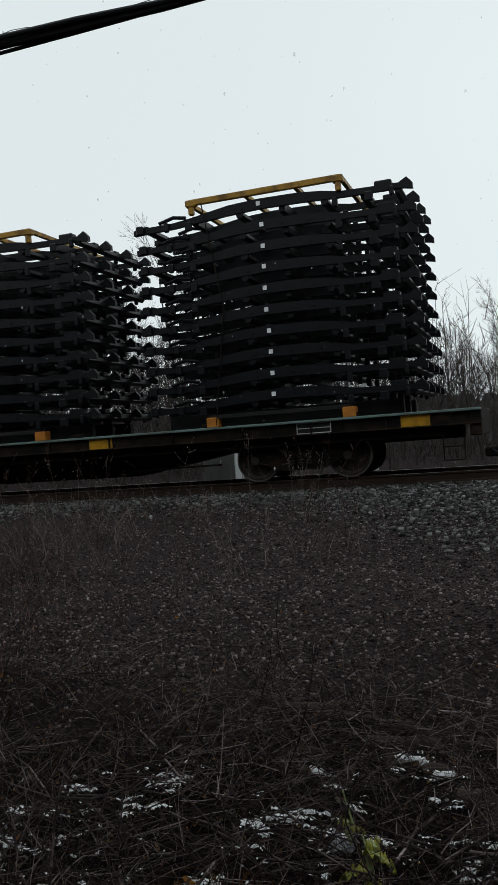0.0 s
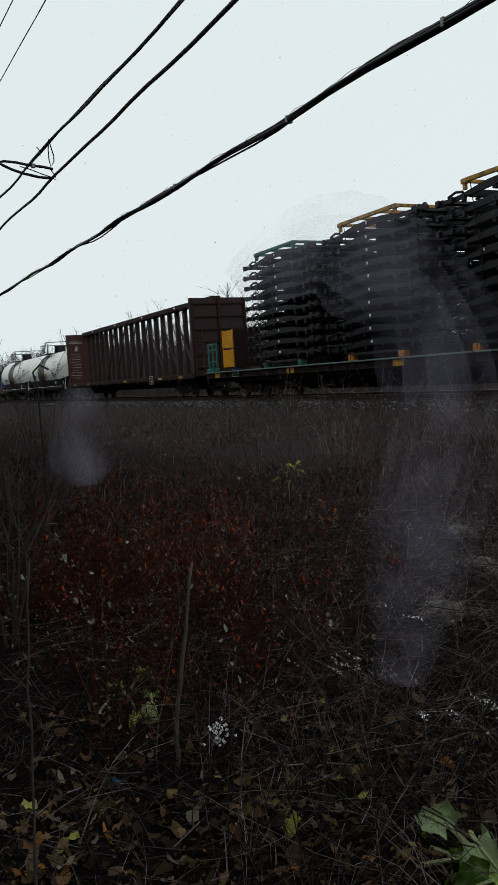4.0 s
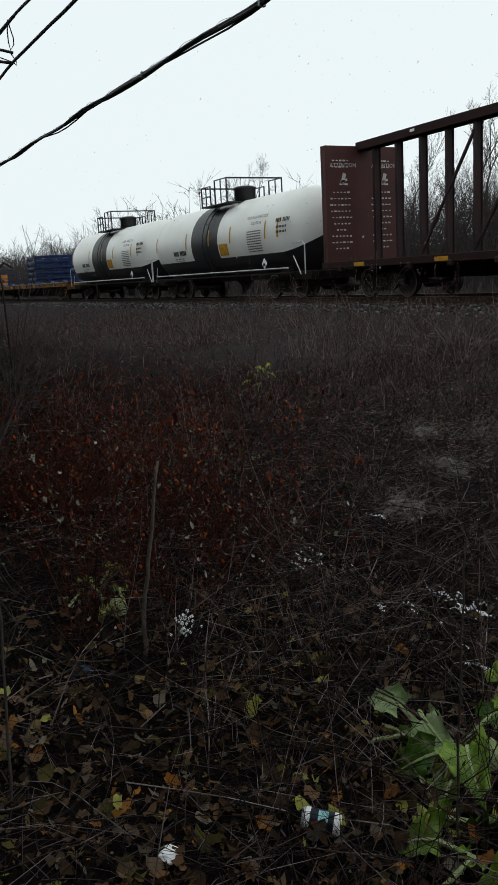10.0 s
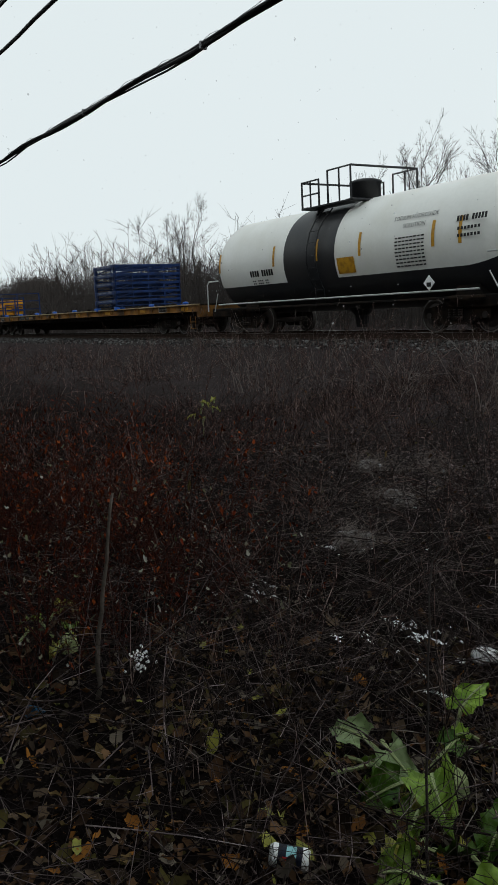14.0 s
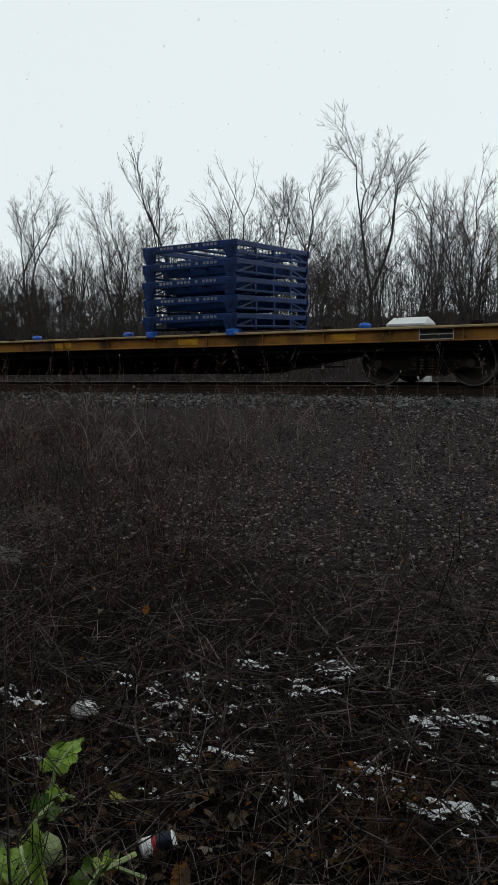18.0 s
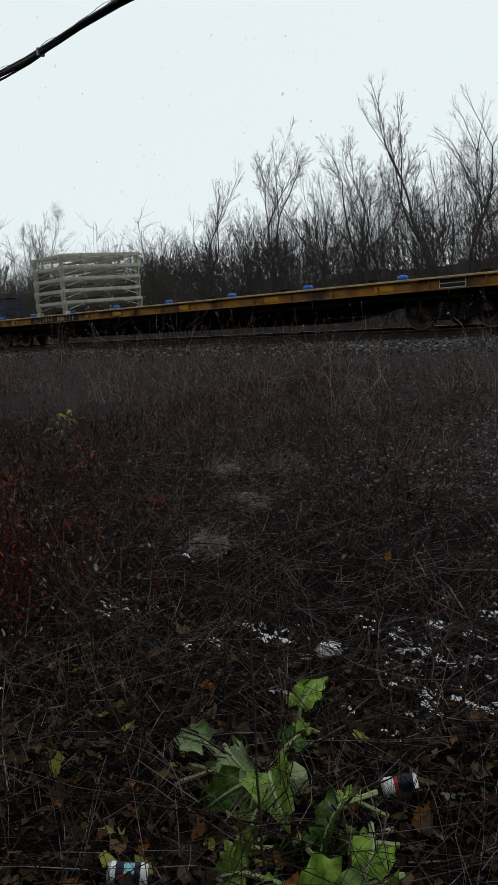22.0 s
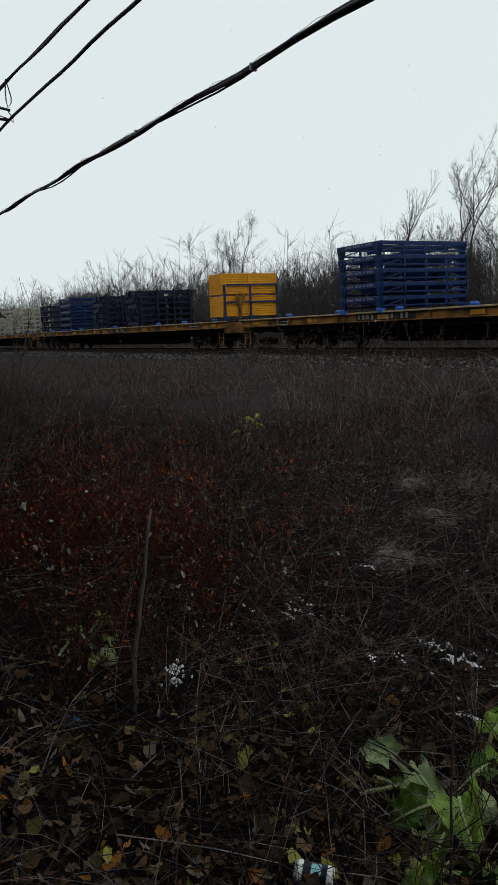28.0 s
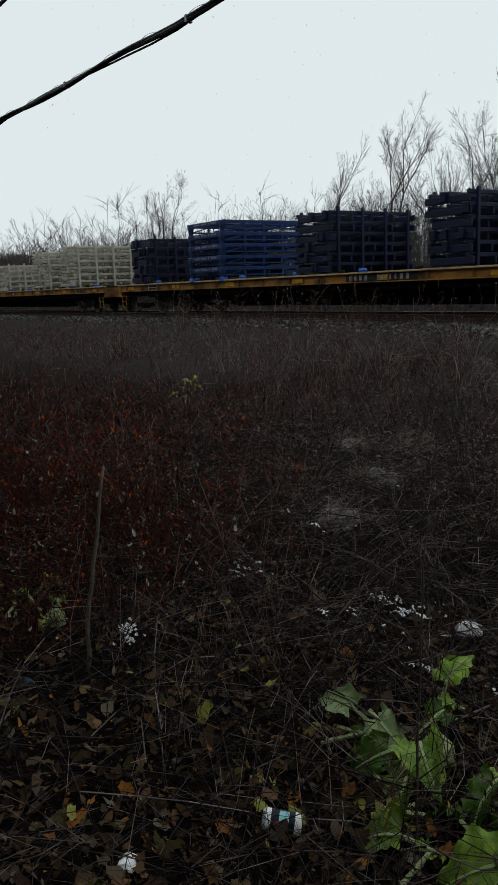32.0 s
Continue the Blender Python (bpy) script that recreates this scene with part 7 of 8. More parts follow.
# ---- near ground: logs, snow, leaves and litter ----
def log(p, q, r, snow_from=0.0, snow_to=0.0, group="cut logs"):
    """A cut log lying on the ground, with a line of snow on it."""
    p, q = Vector((*p, height(*p) + r * 0.8)), Vector((*q, height(*q) + r * 0.8))
    ob = thing("log", "dark wet cut log lying in the brush", "log", Matrix.Identity(4), group=group)
    if snow_to > snow_from:
        ob["label"] = "dark cut log with a line of snow on top"
    n = 9
    pts = [p.lerp(q, k / (n - 1)) + Vector((0, 0, 0.12 * r * math.sin(k * 1.7 + p.x * 9))) for k in range(n)]
    b = Build().tube(pts, [r * (1 + 0.12 * math.sin(k * 2.3 + q.y * 5)) for k in range(n)], 12, False)
    part("bark", b, M["log"], ob, smooth=True)
    d = (q - p).normalized()
    for e, sg in ((p, -1), (q, 1)):
        part("cut_end", Build().tube([e - d * 0.01, e + d * sg * 0.004], r * 0.96, 12), M["cut"], ob)
    if snow_to > snow_from:
        # snow clings to the upper side in broken, soft-edged lumps
        side = d.cross(Vector((0, 0, 1))).normalized()
        top = side.cross(d).normalized()
        vs, fs, m, w = [], [], 30, 9
        for i in range(m):
            u = snow_from + (snow_to - snow_from) * i / (m - 1)
            c = p.lerp(q, u)
            at = (q - p).length * u
            swell = 0.75 + 1.1 * noise.noise((at * 16, p.x * 7, 0.3)) + 0.5 * noise.noise((at * 45, p.y * 7, 2.3))
            wide = max(0.0, min(1.25, swell)) * min(1.0, 5 * min(i, m - 1 - i) / (m - 1) + 0.05)
            drift = 0.35 * noise.noise((at * 10, 4.0, p.x))
            for j in range(w):
                k = (j / (w - 1) - 0.5) * 2
                ang = drift + k * wide * (1 + 0.3 * noise.noise((at * 60, k * 3, p.y)))
                thick = r * 1.03 + (0.014 * (1 - k * k) * min(1, wide * 1.5) - (0.006 if abs(k) > 0.9 or wide < 0.05 else 0)) * (1 + 0.5 * noise.noise((at * 50, k * 2, 9.0)))
                vs.append(c + side * math.sin(ang) * thick + top * math.cos(ang) * thick)
        for i in range(m - 1):
            for j in range(w - 1):
                k = i * w + j
                fs.append((k, k + 1, k + 1 + w, k + w))
        part("snow", Build().add(vs, fs), M["snow"], ob, "broken crust of snow", True)
    return ob


for p, q, r, a, b in (((-0.75, 3.92), (-0.39, 3.97), 0.032, 0, 0), ((-0.22, 3.9), (0.43, 3.94), 0.042, 0.45, 0.98), ((-0.41, 3.57), (-0.31, 3.62), 0.02, 0.0, 1.0), ((-0.27, 3.4), (0.07, 3.21), 0.042, 0.5, 1.0),
                      ((0.27, 3.55), (0.21, 3.08), 0.04, 0.1, 1.0), ((0.59, 3.48), (0.43, 3.16), 0.045, 0.02, 1.0), ((0.4, 3.55), (0.72, 3.54), 0.05, 0, 0), ((0.78, 3.72), (0.97, 3.51), 0.048, 0.45, 1.0),
                      ((0.66, 3.3), (0.81, 3.22), 0.042, 0.0, 0.4), ((1.04, 3.56), (1.39, 3.26), 0.042, 0.35, 1.0), ((1.44, 3.5), (1.6, 3.2), 0.036, 0.1, 0.95), ((1.39, 3.16), (1.15, 2.92), 0.042, 0.0, 0.85),
                      ((0.19, 2.97), (0.52, 2.92), 0.024, 0.05, 1.0), ((1.18, 4.47), (0.98, 3.92), 0.024, 0, 0), ((0.75, 3.47), (0.95, 3.36), 0.045, 0, 0), ((0.72, 2.73), (0.92, 2.67), 0.015, 0.0, 1.0),
                      ((0.5, 2.61), (0.68, 2.59), 0.022, 0.05, 0.95), ((0.24, 2.71), (0.21, 2.5), 0.014, 0.0, 1.0), ((-1.0, 4.3), (-0.45, 4.1), 0.035, 0, 0), ((-1.35, 4.4), (-0.75, 4.5), 0.03, 0, 0),
                      ((-0.62, 3.72), (-0.35, 3.66), 0.03, 0.1, 0.7), ((-1.1, 3.6), (-0.72, 3.42), 0.026, 0.3, 0.8)):
    log(p, q, r, a, b)


def stump():
    ob = thing("tree_stump", "low dark sawn tree stump in gravel", "stump", pose(0.555, 4.43, height(0.555, 4.43) - 0.02) @ Matrix.Scale(0.85, 4))
    n = 18
    ring = [1 + 0.08 * math.sin(3 * k) + 0.05 * math.sin(7 * k) for k in range(n)]
    b = Build()
    for z, s in ((-0.05, 0.155), (0.06, 0.13), (0.16, 0.135)):
        b.v += [(s * ring[k] * math.cos(6.283 * k / n), s * ring[k] * math.sin(6.283 * k / n), z) for k in range(n)]
    b.f += [(i * n + k, i * n + (k + 1) % n, (i + 1) * n + (k + 1) % n, (i + 1) * n + k) for i in range(2) for k in range(n)]
    part("bark", b, M["log"], ob)
    part("sawn_top", Build().add([(0.13 * ring[k] * math.cos(6.283 * k / n), 0.13 * ring[k] * math.sin(6.283 * k / n), 0.158 + 0.006 * math.sin(k)) for k in range(n)], [tuple(range(n))]), M["cut"], ob)


stump()


def snow_remnants():
    """Small torn crusts of snow between the twigs, with crumbs round them."""
    left = ((-0.44, 3.64), (-0.36, 3.31), (-1.18, 3.27), (-1.57, 3.37), (-1.08, 2.51), (-0.69, 2.45), (-1.01, 2.75), (-1.29, 2.5), (-1.67, 2.84), (-1.83, 2.7), (-1.02, 2.83), (-1.07, 2.54), (-0.71, 2.49), (-0.59, 2.47), (-0.95, 3.03),
            (-2.83, 2.4), (-1.79, 2.38), (-2.2, 2.1), (-2.6, 2.35), (-1.4, 3.1), (-0.8, 3.4), (-4.5, 4.0), (-4.6, 4.05), (-1.35, 2.68), (-0.45, 2.9), (-0.1, 2.75), (-3.57, 2.16), (-2.0, 2.9), (-3.8, 3.1))
    pile = ((0.1, 2.87), (0.21, 2.81), (-0.15, 3.16), (-0.12, 3.02), (-0.2, 2.83), (1.03, 3.94), (0.73, 3.39), (1.21, 3.6), (1.16, 3.17), (0.81, 2.96), (0.88, 2.96), (0.97, 2.99), (0.49, 2.46), (0.55, 2.42), (0.36, 2.4), (0.41, 2.36),
            (0.46, 2.32), (0.66, 2.49), (0.66, 2.4), (0.75, 2.48), (0.79, 2.43), (0.86, 2.38), (0.9, 2.34), (-0.2, 2.48), (1.01, 3.18), (1.46, 3.78), (1.15, 2.56), (0.4, 2.64), (0.12, 2.68), (-0.1, 2.67), (0.6, 2.94), (0.83, 3.16))
    r = random.Random(11)
    more = tuple((r.uniform(-2.3, 1.4), r.uniform(2.2, 3.5)) for k in range(40))
    spots = [(x, y, r.uniform(0.06, 0.17), r.uniform(0.45, 0.95)) for x, y in left + pile + more]
    vs, fs, seen = [], [], {}
    step = 0.007

    def corner(i, j):
        if (i, j) not in seen:
            x, y = i * step, j * step
            cover = max(k * math.exp(-((x - cx) ** 2 * 0.6 + (y - cy) ** 2) / (w * w)) for cx, cy, w, k in spots if abs(x - cx) < 0.5)
            torn = 0.6 * noise.noise((x * 7 + y * 4, y * 21, 0.5)) + 0.5 * noise.noise((x * 17 - y * 9, y * 55, 3.5)) + 0.38 * noise.noise((x * 48 + y * 30, y * 120, 7.5))
            deep = torn + 0.62 * cover - 0.57
            seen[i, j] = (deep, len(vs))
            vs.append((x, y, height(x, y) + 0.022 + 0.025 * noise.noise((x * 6, y * 6, 1.5)) + min(0.016, 0.05 * max(deep, -0.1))))
        return seen[i, j]

    cells = set()
    for cx, cy, w, k in spots:
        n = int(1.9 * w / step)
        ci, cj = int(cx / step), int(cy / step)
        cells.update((ci + i, cj + j) for i in range(-n, n + 1) for j in range(-n, n + 1))
    for i, j in sorted(cells):
        q = [corner(i, j), corner(i + 1, j), corner(i + 1, j + 1), corner(i, j + 1)]
        if min(c[0] for c in q) > -0.03 and sum(c[0] for c in q) > 0:
            fs.append(tuple(c[1] for c in q))
    me = bpy.data.meshes.new("snow_remnants")
    me.from_pydata(vs, [], fs)
    me.polygons.foreach_set("use_smooth", [True] * len(me.polygons))
    me.materials.append(M["snow"])
    tagged(new("snow_remnants", me), "small torn crusts of snow among twigs", "snow", kind="stuff")


snow_remnants()


def big_leaf(parent, x, y, z, length, wide, turn, pitch, roll, material, stalk=True):
    """A broad leaf with a pale midrib, ruffled and bent."""
    n, w = 14, 11
    b = Build()
    for i in range(n):
        u = i / (n - 1)
        half = wide / 2 * math.sin(math.pi * min(1, 0.14 + 0.86 * u)) ** 0.7 * (1.35 - 0.8 * u)
        if i == n - 1:
            half *= 0.2
        for j in range(w):
            a = (j / (w - 1) - 0.5) * 2
            rag = 1 + 0.22 * noise.noise((u * 6 + x * 31, a * 1.2, y * 17)) + 0.1 * noise.noise((u * 17, a * 2 + x * 9, 3.0))
            fold = 0.55 * half * abs(a) ** 1.2 + (0.03 * noise.noise((u * 5 + x * 20, a * 2.2, 1.0)) + 0.012 * math.sin(u * 24 + (j - 5) * 1.1)) * abs(a)
            b.v.append((u * length - 0.12 * length * abs(a) ** 2 * (1 - u), a * half * rag, fold - 0.55 * length * u * u + 0.008 * noise.noise((u * 8, a * 4, x * 50))))
    b.f += [(i * w + j, i * w + j + 1, (i + 1) * w + j + 1, (i + 1) * w + j) for i in range(n - 1) for j in range(w - 1)]
    m = pose(x, y, z, roll, pitch, turn)
    leaf = part("leaf", b, material, parent, smooth=True, m=m)
    rib = Build().tube([(-0.1 if stalk else 0, 0, -0.05), (0, 0, 0.004)] + [(length * k / 5, 0, 0.005 - 0.5 * length * (k / 5) ** 2) for k in range(1, 5)], [0.008, 0.007, 0.0055, 0.0042, 0.003, 0.002], 5)
    part("midrib", rib, M["rib"], leaf, "pale green midrib")


def burdock(x0, y0, leaves):
    ob = thing("burdock_plant", "drooping green burdock plant with broad leaves, some snow-dusted", "plant", pose(0, 0, 0), group="burdock plants")
    for x, y, z, ln, wd, turn, pitch, roll, k in leaves:
        big_leaf(ob, x, y, height(x, y) + z, ln * 0.9, wd * 1.05, turn, pitch, roll, M[k])
        big_leaf(ob, x + 0.07 * math.sin(turn), y + 0.06 * math.cos(turn * 1.7), height(x, y) + z * 0.5, ln * 0.6, wd * 0.62, turn * 1.9 + 60, pitch * 0.5 + 12, -roll, M["yellowleaf" if int(turn) % 4 == 0 else "deepleaf" if int(turn) % 3 == 0 else "greenleaf"])
    part("crown", Build().lathe([(-0.02, 0.0), (-0.02, 0.05), (0.05, 0.04), (0.09, 0.0)], 'z', (x0, y0, height(x0, y0)), 9), M["rib"], ob)
    return ob


burdock(-1.72, 1.7, ((-1.9, 1.92, 0.12, 0.17, 0.1, 95, -42, 8, "greenleaf"), (-1.98, 1.56, 0.1, 0.2, 0.1, 190, -8, -30, "paleleaf"), (-1.86, 1.56, 0.12, 0.17, 0.09, 345, 5, 35, "paleleaf"),
                     (-1.67, 1.56, 0.12, 0.2, 0.13, 320, -5, 25, "greenleaf"), (-1.74, 1.5, 0.08, 0.15, 0.11, 250, 10, -35, "deepleaf"), (-1.62, 1.46, 0.07, 0.14, 0.1, 290, 15, 30, "greenleaf"), (-1.8, 1.75, 0.08, 0.13, 0.09, 100, -10, 30, "deepleaf"),
                     (-1.47, 1.28, 0.06, 0.16, 0.12, 215, 5, -20, "greenleaf"), (-1.54, 1.34, 0.06, 0.13, 0.09, 260, 8, 30, "yellowleaf")))
burdock(-1.32, 1.56, ((-1.4, 1.58, 0.14, 0.22, 0.12, 265, 25, 25, "deepleaf"), (-1.43, 1.66, 0.1, 0.14, 0.09, 250, -10, 24, "greenleaf"), (-1.3, 1.58, 0.08, 0.17, 0.1, 300, 15, -30, "greenleaf"), (-1.17, 1.45, 0.1, 0.2, 0.16, 285, 8, 18, "greenleaf"),
                      (-1.24, 1.4, 0.08, 0.2, 0.15, 240, 8, -25, "greenleaf"), (-1.1, 1.28, 0.06, 0.2, 0.12, 260, 5, 30, "paleleaf"), (-1.42, 1.45, 0.06, 0.14, 0.1, 200, 0, 30, "deepleaf"), (-1.1, 1.5, 0.06, 0.15, 0.1, 320, 5, 20, "greenleaf"), (-1.2, 1.16, 0.05, 0.15, 0.11, 220, 5, -10, "yellowleaf")))
burdock(-3.6, 1.15, ((-3.7, 1.2, 0.06, 0.12, 0.07, 160, -10, 5, "greenleaf"), (-3.55, 1.1, 0.05, 0.1, 0.06, 300, -10, 5, "yellowleaf"), (-3.85, 1.1, 0.07, 0.11, 0.06, 220, -20, 5, "greenleaf"), (-4.0, 1.25, 0.06, 0.1, 0.06, 100, -20, 5, "yellowleaf")))


def small_plant(x, y, rows):
    ob = thing("seedling", "small yellow-green leafy seedling in the brush", "plant", pose(0, 0, 0))
    g = height(x, y)
    part("stem", Build().tube([(x, y, g), (x + 0.02, y, g + 0.12), (x - 0.01, y, g + 0.24)], [0.005, 0.004, 0.003], 5), M["rib"], ob)
    for dx, dy, z, ln, turn in rows:
        big_leaf(ob, x + dx, y + dy, g + z, ln, ln * 0.55, turn, -10, 0, M["yellowleaf"], False)


small_plant(-0.5, 2.6, ((0, 0, 0.12, 0.09, 200), (0.0, 0, 0.18, 0.1, 340), (0.03, 0, 0.2, 0.08, 120), (0.02, 0.0, 0.08, 0.09, 280)))
small_plant(-0.63, 2.9, ((0, 0, 0.1, 0.06, 10), (0.0, 0, 0.12, 0.05, 150)))
small_plant(-8.65, 4.7, ((0, 0, 0.42, 0.11, 20), (-0.12, 0.05, 0.32, 0.1, 160), (0.1, 0.12, 0.46, 0.1, 300), (0.0, -0.1, 0.28, 0.09, 250), (-0.16, 0.1, 0.4, 0.09, 80), (0.16, 0.05, 0.36, 0.1, 40), (-0.05, 0.05, 0.22, 0.1, 200)))


def drinks_can(x, y, turn, tilt, top, mid, bottom, label, red=(-0.036, 0.036)):
    """An aluminium can lying on its side."""
    ob = thing("drinks_can", label, "can", pose(x, y, height(x, y) + 0.046, 0, tilt, turn) @ Matrix.Scale(0.9, 4))
    R = 0.033
    part("body", Build().lathe([(-0.05, R), (red[0], R)], 'x', n=20), top, ob, smooth=True)
    part("label", Build().lathe([(red[0], R * 1.003), (red[1], R * 1.003)], 'x', n=20), mid, ob, smooth=True)
    if mid is M["can_navy"]:
        part("panel", Build().lathe([(-0.012, R * 1.012), (0.018, R * 1.012)], 'x', n=8, a0=1.4, a1=2.5), M["cyan"], ob, "pale cyan printed panel")
        part("red_spot", Build().lathe([(-0.022, R * 1.014), (0.0, R * 1.014)], 'x', n=6, a0=2.55, a1=3.3), M["can_red"], ob, "red printed spot")
    part("foot_band", Build().lathe([(red[1], R), (0.05, R)], 'x', n=20), bottom, ob, smooth=True)
    part("base", Build().lathe([(0.05, R), (0.058, R * 0.8), (0.056, R * 0.72), (0.049, R * 0.4), (0.048, 0.0)], 'x', n=20), M["paper"], ob)
    part("lid", Build().lathe([(-0.05, R), (-0.06, R * 0.82), (-0.061, R * 0.78), (-0.057, R * 0.74), (-0.057, 0.0)], 'x', n=20), M["galv"], ob)


drinks_can(-1.70, 1.07, 50, 9, M["paper"], M["can_navy"], M["paper"], "dented drinks can with white rims, navy, cyan and red print")
drinks_can(-1.45, 1.885, 38, -12, M["paper"], M["can_red"], M["can_navy"], "drinks can with white, red and navy bands", (-0.016, -0.003))


def crumpled(name, label, x, y, s, material, category, seed, slim=0.7):
    """A crushed piece of litter."""
    bm = bmesh.new()
    bmesh.ops.create_icosphere(bm, subdivisions=2, radius=s)
    for v in bm.verts:
        k = 1 + 0.55 * noise.noise(v.co * (1.6 / s) + Vector((seed, 0, 0)))
        v.co = Vector((v.co.x * k, v.co.y * k, v.co.z * k * slim))
    me = bpy.data.meshes.new(name)
    bm.to_mesh(me)
    bm.free()
    me.materials.append(material)
    ob = new(name, me)
    ob.matrix_basis = pose(x, y, height(x, y) + s * 0.62, 0, 0, seed * 40)
    tagged(ob, label, category)


def paper_cup(x, y):
    """A trodden paper cup on its side, its base towards the path."""
    ob = thing("paper_cup", "crushed white paper cup lying among twigs", "litter", pose(x, y, height(x, y) + 0.055, 0, 22, 128) @ Matrix.Scale(1.15, 4))
    n, b = 22, Build()
    prof = ((-0.05, 0.027), (-0.02, 0.031), (0.015, 0.036), (0.042, 0.041), (0.045, 0.044), (0.042, 0.039), (0.01, 0.034), (-0.046, 0.025))
    for u, rr in prof:
        for k in range(n):
            a = 6.283 * k / n
            q = rr * (1 + 0.22 * noise.noise((math.cos(a) * 1.4, math.sin(a) * 1.4, u * 22)))
            b.v.append((u, q * math.cos(a) * 1.12, q * math.sin(a) * 0.78))
    b.f += [(i * n + k, i * n + (k + 1) % n, (i + 1) * n + (k + 1) % n, (i + 1) * n + k) for i in range(len(prof) - 1) for k in range(n)]
    b.f += [tuple(range(n))[::-1], tuple(range((len(prof) - 1) * n, len(prof) * n))]
    part("wall", b, M["paper"], ob)
    part("print", Build().lathe([(-0.012, 0.0375), (0.014, 0.0405)], 'x', n=6, a0=1.0, a1=1.9), M["can_navy"], ob, "small dark printed spot")
    rim = Build().tube([(0.044, 0.047 * math.cos(k * 0.2618), 0.033 * math.sin(k * 0.2618)) for k in range(24)], 0.0022, 5)
    part("rim", rim, M["paper"], ob)


paper_cup(-2.25, 2.42)
crumpled("paper_scrap", "torn white paper scrap beside the cup", -2.33, 2.38, 0.024, M["paper"], "litter", 7, 0.4)
crumpled("plastic_scrap", "crushed dark blue plastic scrap on leaf litter", -3.06, 0.81, 0.035, M["glass_blue"], "litter", 2)
crumpled("plastic_scrap", "crumpled white plastic scrap in the brush", -0.66, 2.9, 0.05, M["netting"], "litter", 3, 0.35)
crumpled("paper_scrap", "small white paper scrap on the leaves", -1.86, 0.69, 0.03, M["paper"], "litter", 4, 0.4)
crumpled("paper_scrap", "small white paper scrap on the leaves", -1.66, 0.75, 0.025, M["paper"], "litter", 5, 0.4)
crumpled("paper_scrap", "small white paper scrap on the leaves", -0.72, 2.1, 0.03, M["paper"], "litter", 6, 0.5)


def grass_mound(x, y, s, seed):
    """A low hump of flattened grass with snow caught in it."""
    bm = bmesh.new()
    bmesh.ops.create_icosphere(bm, subdivisions=4, radius=s)
    for v in bm.verts:
        k = 1 + 0.3 * noise.noise(v.co * (1.3 / s) + Vector((seed, 0, 0))) + 0.22 * noise.noise(v.co * (5 / s) + Vector((0, seed, 0))) + 0.1 * noise.noise(v.co * (14 / s))
        v.co = Vector((v.co.x * k, v.co.y * k * 0.8, v.co.z * k * 0.55))
    me = bpy.data.meshes.new("grass_mound")
    bm.to_mesh(me)
    bm.free()
    me.materials.append(M["mound"])
    ob = new("grass_mound", me)
    ob.matrix_basis = pose(x, y, height(x, y) + s * 0.2, 0, 0, seed * 50)
    tagged(ob, "low hump of flattened dead grass dusted with snow", "grass hump", "snow-dusted grass humps")


for k, (px, py) in enumerate(MOUNDS[:3]):
    grass_mound(px, py, (0.15, 0.135, 0.13)[k], k + 1)


def seed_clump():
    """Pale speckled scrap: a heap of little white bits."""
    r = random.Random(4)
    b = Build()
    for k in range(46):
        x, y, z = -3.13 + r.gauss(0, 0.026), 1.29 + r.gauss(0, 0.024), height(-3.13, 1.29) + r.uniform(0.02, 0.11)
        b.box((x, y, z), (r.uniform(0.006, 0.015), r.uniform(0.005, 0.012), 0.005), 0, Euler((r.random(), r.random(), r.random())).to_matrix())
    tagged(new("white_seed_head", b.data("white_seed_head", M["paper"])), "clump of small white seed tufts among weeds", "weed", kind="stuff")


seed_clump()


def sapling(pts, r, label, bark="pale_bark", shoots=0):
    """A thin bare stem, a little crooked, with a few side shoots."""
    ob = thing("sapling", label, "sapling", pose(0, 0, 0))
    g = random.Random(int(-pts[0][0] * 1000))
    way = [Vector(pts[0])]
    for p, q in zip(pts, pts[1:]):
        for k in (1, 2, 3):
            way.append(Vector(p).lerp(Vector(q), k / 3) + Vector((g.gauss(0, r * 0.6), g.gauss(0, r * 0.6), 0)))
    n = len(way)
    part("stem", Build().tube(way, [r * (1 - 0.5 * k / (n - 1)) for k in range(n)], 8), M[bark], ob, smooth=True)
    for k in range(shoots):
        p = way[g.randint(n // 3, n - 1)]
        d = Vector((g.gauss(0, 0.6), g.gauss(0, 0.6), g.uniform(0.3, 1.0))) * g.uniform(0.06, 0.16)
        part("shoot", Build().tube([p, p + d * 0.5, p + d + Vector((g.gauss(0, 0.01), g.gauss(0, 0.01), 0.01))], [r * 0.4, r * 0.3, r * 0.15], 5), M[bark], ob)
    return ob


sapling([(-3.03, 1.06, -0.03), (-3.02, 1.08, 0.2), (-3.01, 1.11, 0.42), (-2.99, 1.14, 0.62), (-2.975, 1.17, 0.82)], 0.011, "thin leaning grey sapling stem in the weeds")
sapling([(-2.27, 0.36, 0), (-2.31, 0.39, 0.35), (-2.34, 0.41, 0.7), (-2.38, 0.45, 1.05)], 0.005, "thin dark crooked weed stalk with side shoots", "bark", 7)
sapling([(-1.46, 1.34, 0), (-1.47, 1.34, 0.3), (-1.48, 1.37, 0.6), (-1.5, 1.4, 0.85)], 0.0042, "thin dark crooked weed stalk with side shoots", "bark", 8)


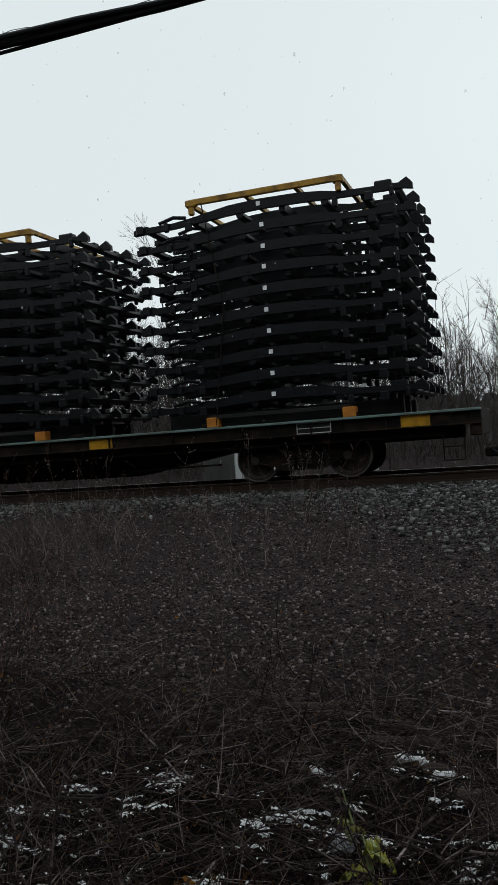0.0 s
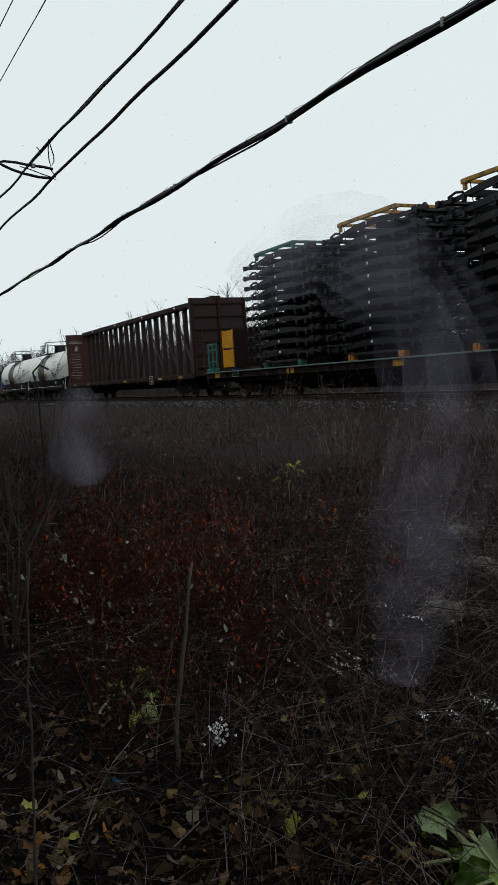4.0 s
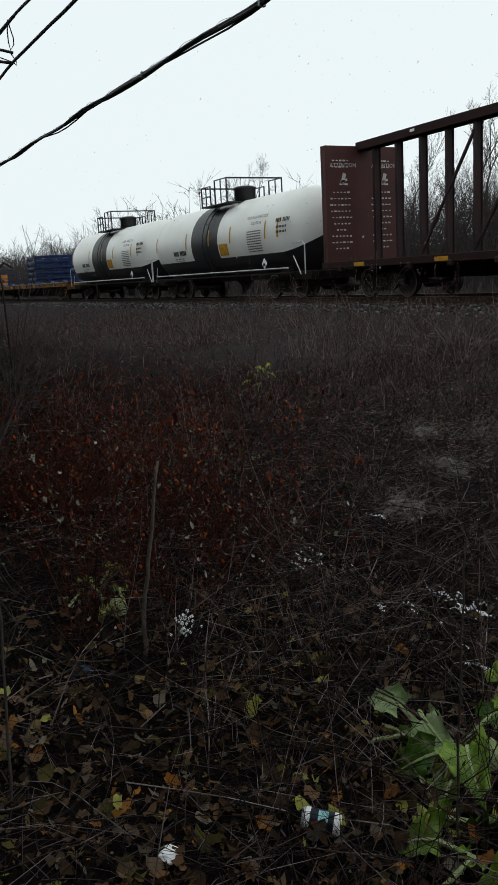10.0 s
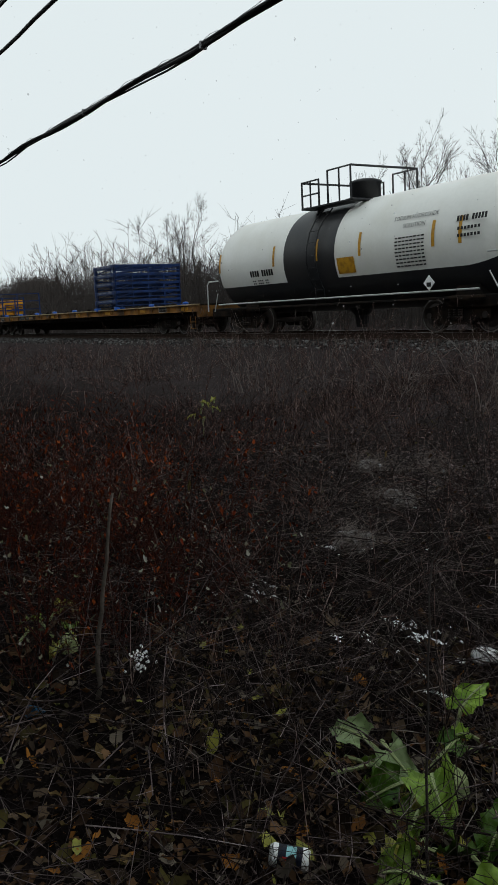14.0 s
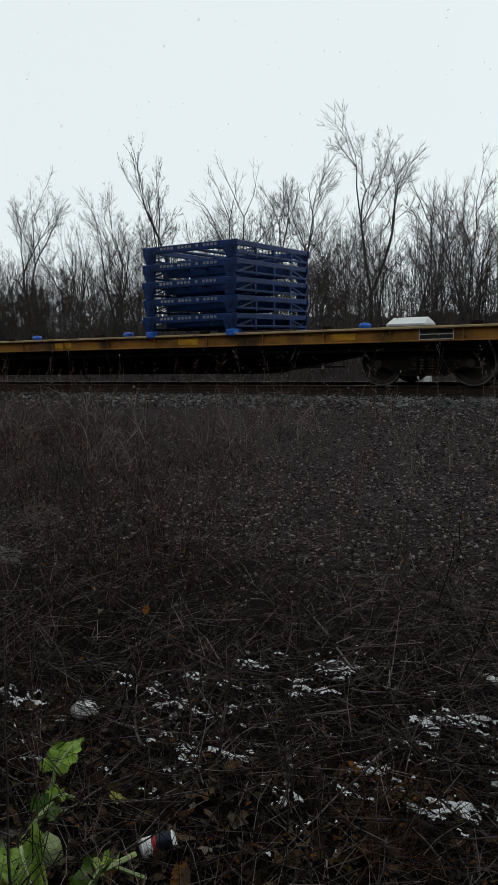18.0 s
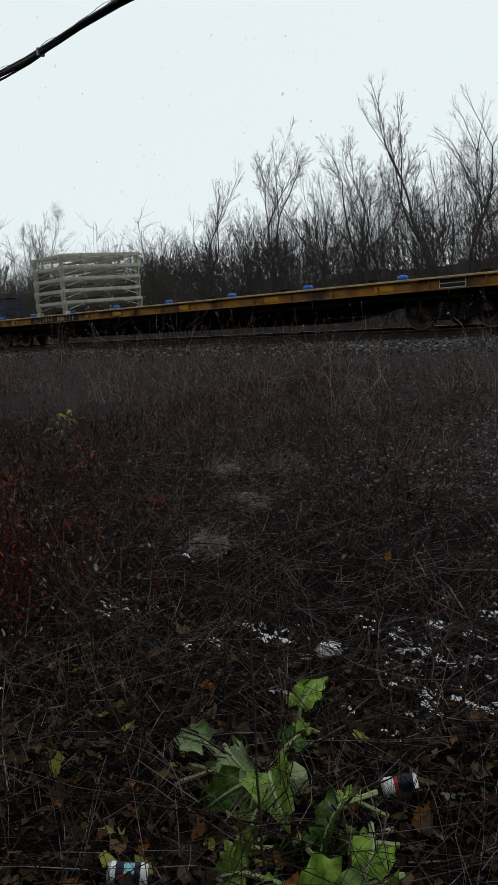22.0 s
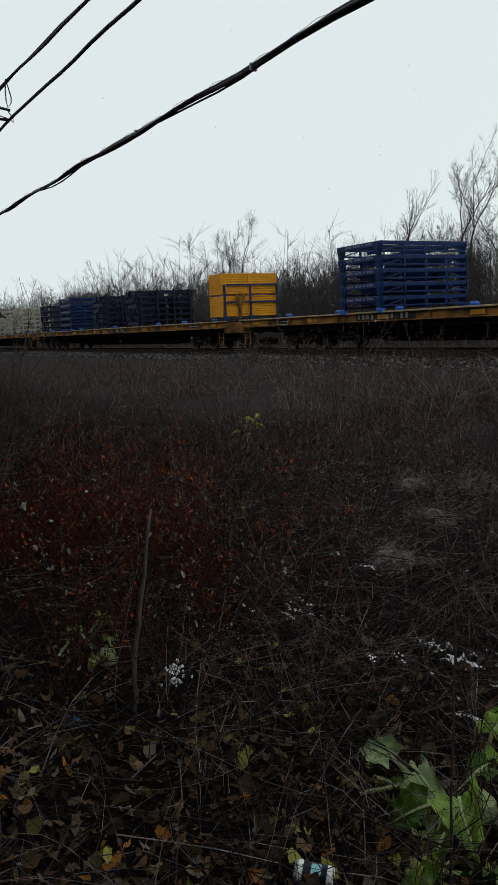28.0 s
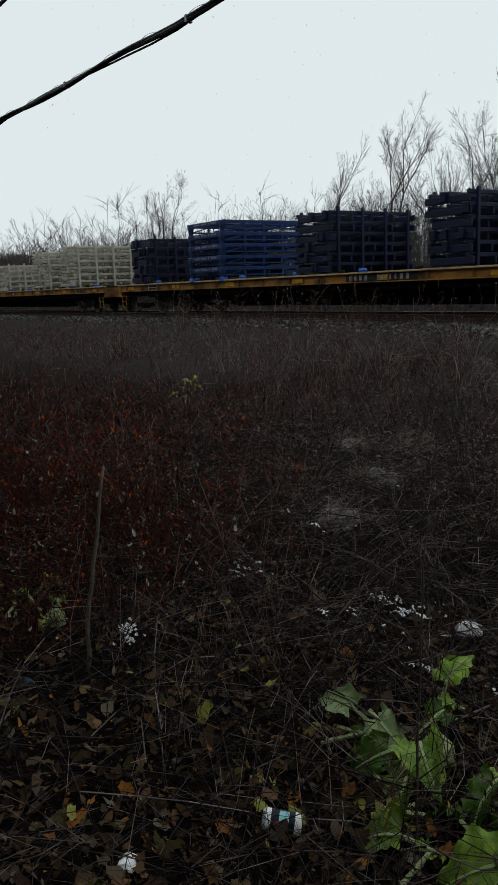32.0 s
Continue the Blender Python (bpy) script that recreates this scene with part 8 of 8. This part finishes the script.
def hooked_rod():
    """A bent iron rod standing in the weeds."""
    ob = thing("hooked_rod", "thin dark rod with a bent hook top standing in weeds", "rod", pose(-9.35, 1.98, 0))
    part("rod", Build().tube([(0, 0, 0), (0.0, 0.0, 1.0), (-0.02, 0, 1.55), (-0.06, -0.03, 1.72), (0.0, 0.04, 1.8), (0.06, 0.12, 1.74)], 0.012, 6), M["black_paint"], ob)


hooked_rod()


def shrub(x, y, s, turn):
    ob = thing("bare_shrub", "dark leafless shrub with tangled branches", "shrub", pose(x, y, height(x, y), 0, 0, turn) @ Matrix.Scale(s, 4))
    part("limb", TREES[5][0], M["bark"], ob)
    part("crown", TREES[5][1], M["twig"], ob)


for x, y, s, a in ((-6.6, 1.0, 0.2, 10), (-8.0, 1.5, 0.22, 100), (-10.5, 2.2, 0.24, 200), (-5.0, 0.78, 0.27, 300), (-4.4, 4.8, 0.12, 50)):
    shrub(x, y, s, a)


# ---- smoke drifting past from behind the viewer ----
WISPS = []


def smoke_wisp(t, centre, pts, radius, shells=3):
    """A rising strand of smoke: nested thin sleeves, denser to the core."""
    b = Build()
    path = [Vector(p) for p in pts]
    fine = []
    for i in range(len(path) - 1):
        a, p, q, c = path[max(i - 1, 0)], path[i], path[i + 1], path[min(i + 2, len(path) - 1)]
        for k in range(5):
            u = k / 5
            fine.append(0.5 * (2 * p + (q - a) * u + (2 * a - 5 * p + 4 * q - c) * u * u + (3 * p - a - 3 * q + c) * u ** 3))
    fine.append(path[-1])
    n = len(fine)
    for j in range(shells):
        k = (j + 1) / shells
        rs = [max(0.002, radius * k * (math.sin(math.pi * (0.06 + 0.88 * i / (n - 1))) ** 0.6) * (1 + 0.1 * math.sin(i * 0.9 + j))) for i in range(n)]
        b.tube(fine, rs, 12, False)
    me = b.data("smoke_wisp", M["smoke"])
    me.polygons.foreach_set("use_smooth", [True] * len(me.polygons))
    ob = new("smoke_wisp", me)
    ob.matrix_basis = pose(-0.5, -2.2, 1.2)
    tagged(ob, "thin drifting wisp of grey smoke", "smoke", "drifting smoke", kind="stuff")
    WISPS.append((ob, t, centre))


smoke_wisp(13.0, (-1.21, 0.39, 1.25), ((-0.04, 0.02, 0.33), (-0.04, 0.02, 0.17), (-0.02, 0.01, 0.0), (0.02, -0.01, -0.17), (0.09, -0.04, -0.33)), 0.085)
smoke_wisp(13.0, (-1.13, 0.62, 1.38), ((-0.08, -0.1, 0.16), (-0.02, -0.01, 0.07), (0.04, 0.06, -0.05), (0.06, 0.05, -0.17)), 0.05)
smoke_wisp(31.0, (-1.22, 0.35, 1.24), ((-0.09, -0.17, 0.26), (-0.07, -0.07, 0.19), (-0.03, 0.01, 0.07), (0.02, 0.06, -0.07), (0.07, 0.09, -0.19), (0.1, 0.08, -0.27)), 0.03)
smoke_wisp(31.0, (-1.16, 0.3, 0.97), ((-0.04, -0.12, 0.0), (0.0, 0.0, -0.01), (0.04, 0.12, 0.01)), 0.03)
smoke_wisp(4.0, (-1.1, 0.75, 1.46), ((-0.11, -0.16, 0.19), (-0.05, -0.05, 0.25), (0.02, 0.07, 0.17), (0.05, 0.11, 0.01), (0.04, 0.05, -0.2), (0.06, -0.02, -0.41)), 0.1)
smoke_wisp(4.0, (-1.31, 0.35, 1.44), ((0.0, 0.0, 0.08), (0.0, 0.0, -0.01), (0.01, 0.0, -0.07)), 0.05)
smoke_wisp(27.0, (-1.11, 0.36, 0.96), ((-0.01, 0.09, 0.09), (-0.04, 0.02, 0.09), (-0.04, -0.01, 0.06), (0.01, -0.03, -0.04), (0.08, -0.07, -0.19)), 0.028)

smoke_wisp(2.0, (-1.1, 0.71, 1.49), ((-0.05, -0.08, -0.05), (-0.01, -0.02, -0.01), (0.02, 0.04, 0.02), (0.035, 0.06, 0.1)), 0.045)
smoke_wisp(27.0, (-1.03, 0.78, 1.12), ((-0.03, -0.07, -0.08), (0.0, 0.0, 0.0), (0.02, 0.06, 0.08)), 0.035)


# ---- falling snow ----
def snowfall(name, count, seed, drop, drift, low, high, box):
    """Flakes spread through a tall column of air that sinks past the camera as one."""
    g = np.random.default_rng(seed)
    c = np.stack([g.uniform(box[0], box[1], count), g.uniform(box[2], box[3], count), g.uniform(0, 3.5 + drop * 32 + 6, count)], 1)
    s = g.uniform(low, high, count) * g.choice([0.7, 1.0, 1.0, 1.4], count)
    octa = np.array([(1, 0, 0), (-1, 0, 0), (0, 1, 0), (0, -1, 0), (0, 0, 1.3), (0, 0, -1.3)], float)
    v = (c[:, None] + octa[None] * (1 + g.normal(0, 0.25, (count, 6, 1))) * s[:, None, None]).reshape(-1, 3)
    f = np.array([(0, 2, 4), (2, 1, 4), (1, 3, 4), (3, 0, 4), (2, 0, 5), (1, 2, 5), (3, 1, 5), (0, 3, 5)])
    f = (f[None] + (np.arange(count) * 6)[:, None, None]).reshape(-1, 3)
    ob = new(name, mesh_of(name, v, f, M["flake"]))
    tagged(ob, "light wet snowflakes falling through the air", "snow", kind="stuff")
    SNOW.append((ob, drop, drift))


SNOW = []
snowfall("falling_snow", 6000, 3, 1.5, 0.25, 0.005, 0.011, (-19, 7, 4.5, 13.5))
snowfall("falling_snow", 420, 8, 1.6, 0.3, 0.004, 0.007, (-6, 3, 1.6, 4.5))
snowfall("falling_snow", 1500, 5, 1.8, 0.4, 0.0015, 0.003, (-7, 3, 0.8, 5))


def motions():
    times = (0, 4, 8, 12, 16, 20, 24, 28, 32)
    for ob, s, y, z, turn in RUN:
        walk(ob, [(t, pose(train_x(s, t), y, z, 0, 0, turn)) for t in (0, 1.5, 2.9, 3.1, 3.28, 3.45, 3.65) + times[1:]])
    for ob, drop, drift in SNOW:
        walk(ob, [(t, pose(drift * (t - 16), 0, -drop * t)) for t in times])
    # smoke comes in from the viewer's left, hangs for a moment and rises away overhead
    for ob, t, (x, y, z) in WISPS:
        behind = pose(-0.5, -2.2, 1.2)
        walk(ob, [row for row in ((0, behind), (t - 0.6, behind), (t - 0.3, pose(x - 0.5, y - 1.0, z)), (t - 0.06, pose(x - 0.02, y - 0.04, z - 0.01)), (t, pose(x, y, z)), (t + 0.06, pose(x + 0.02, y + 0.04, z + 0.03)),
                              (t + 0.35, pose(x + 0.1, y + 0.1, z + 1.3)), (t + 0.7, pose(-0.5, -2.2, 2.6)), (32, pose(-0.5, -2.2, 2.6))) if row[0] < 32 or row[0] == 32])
    for ws in WHEELS:
        at = ws.location.copy()
        walk(ws, [(k / 10, pose(at.x, at.y, at.z, 0, math.degrees(V * k / 10 / 0.42), 0)) for k in range(321)])


motions()
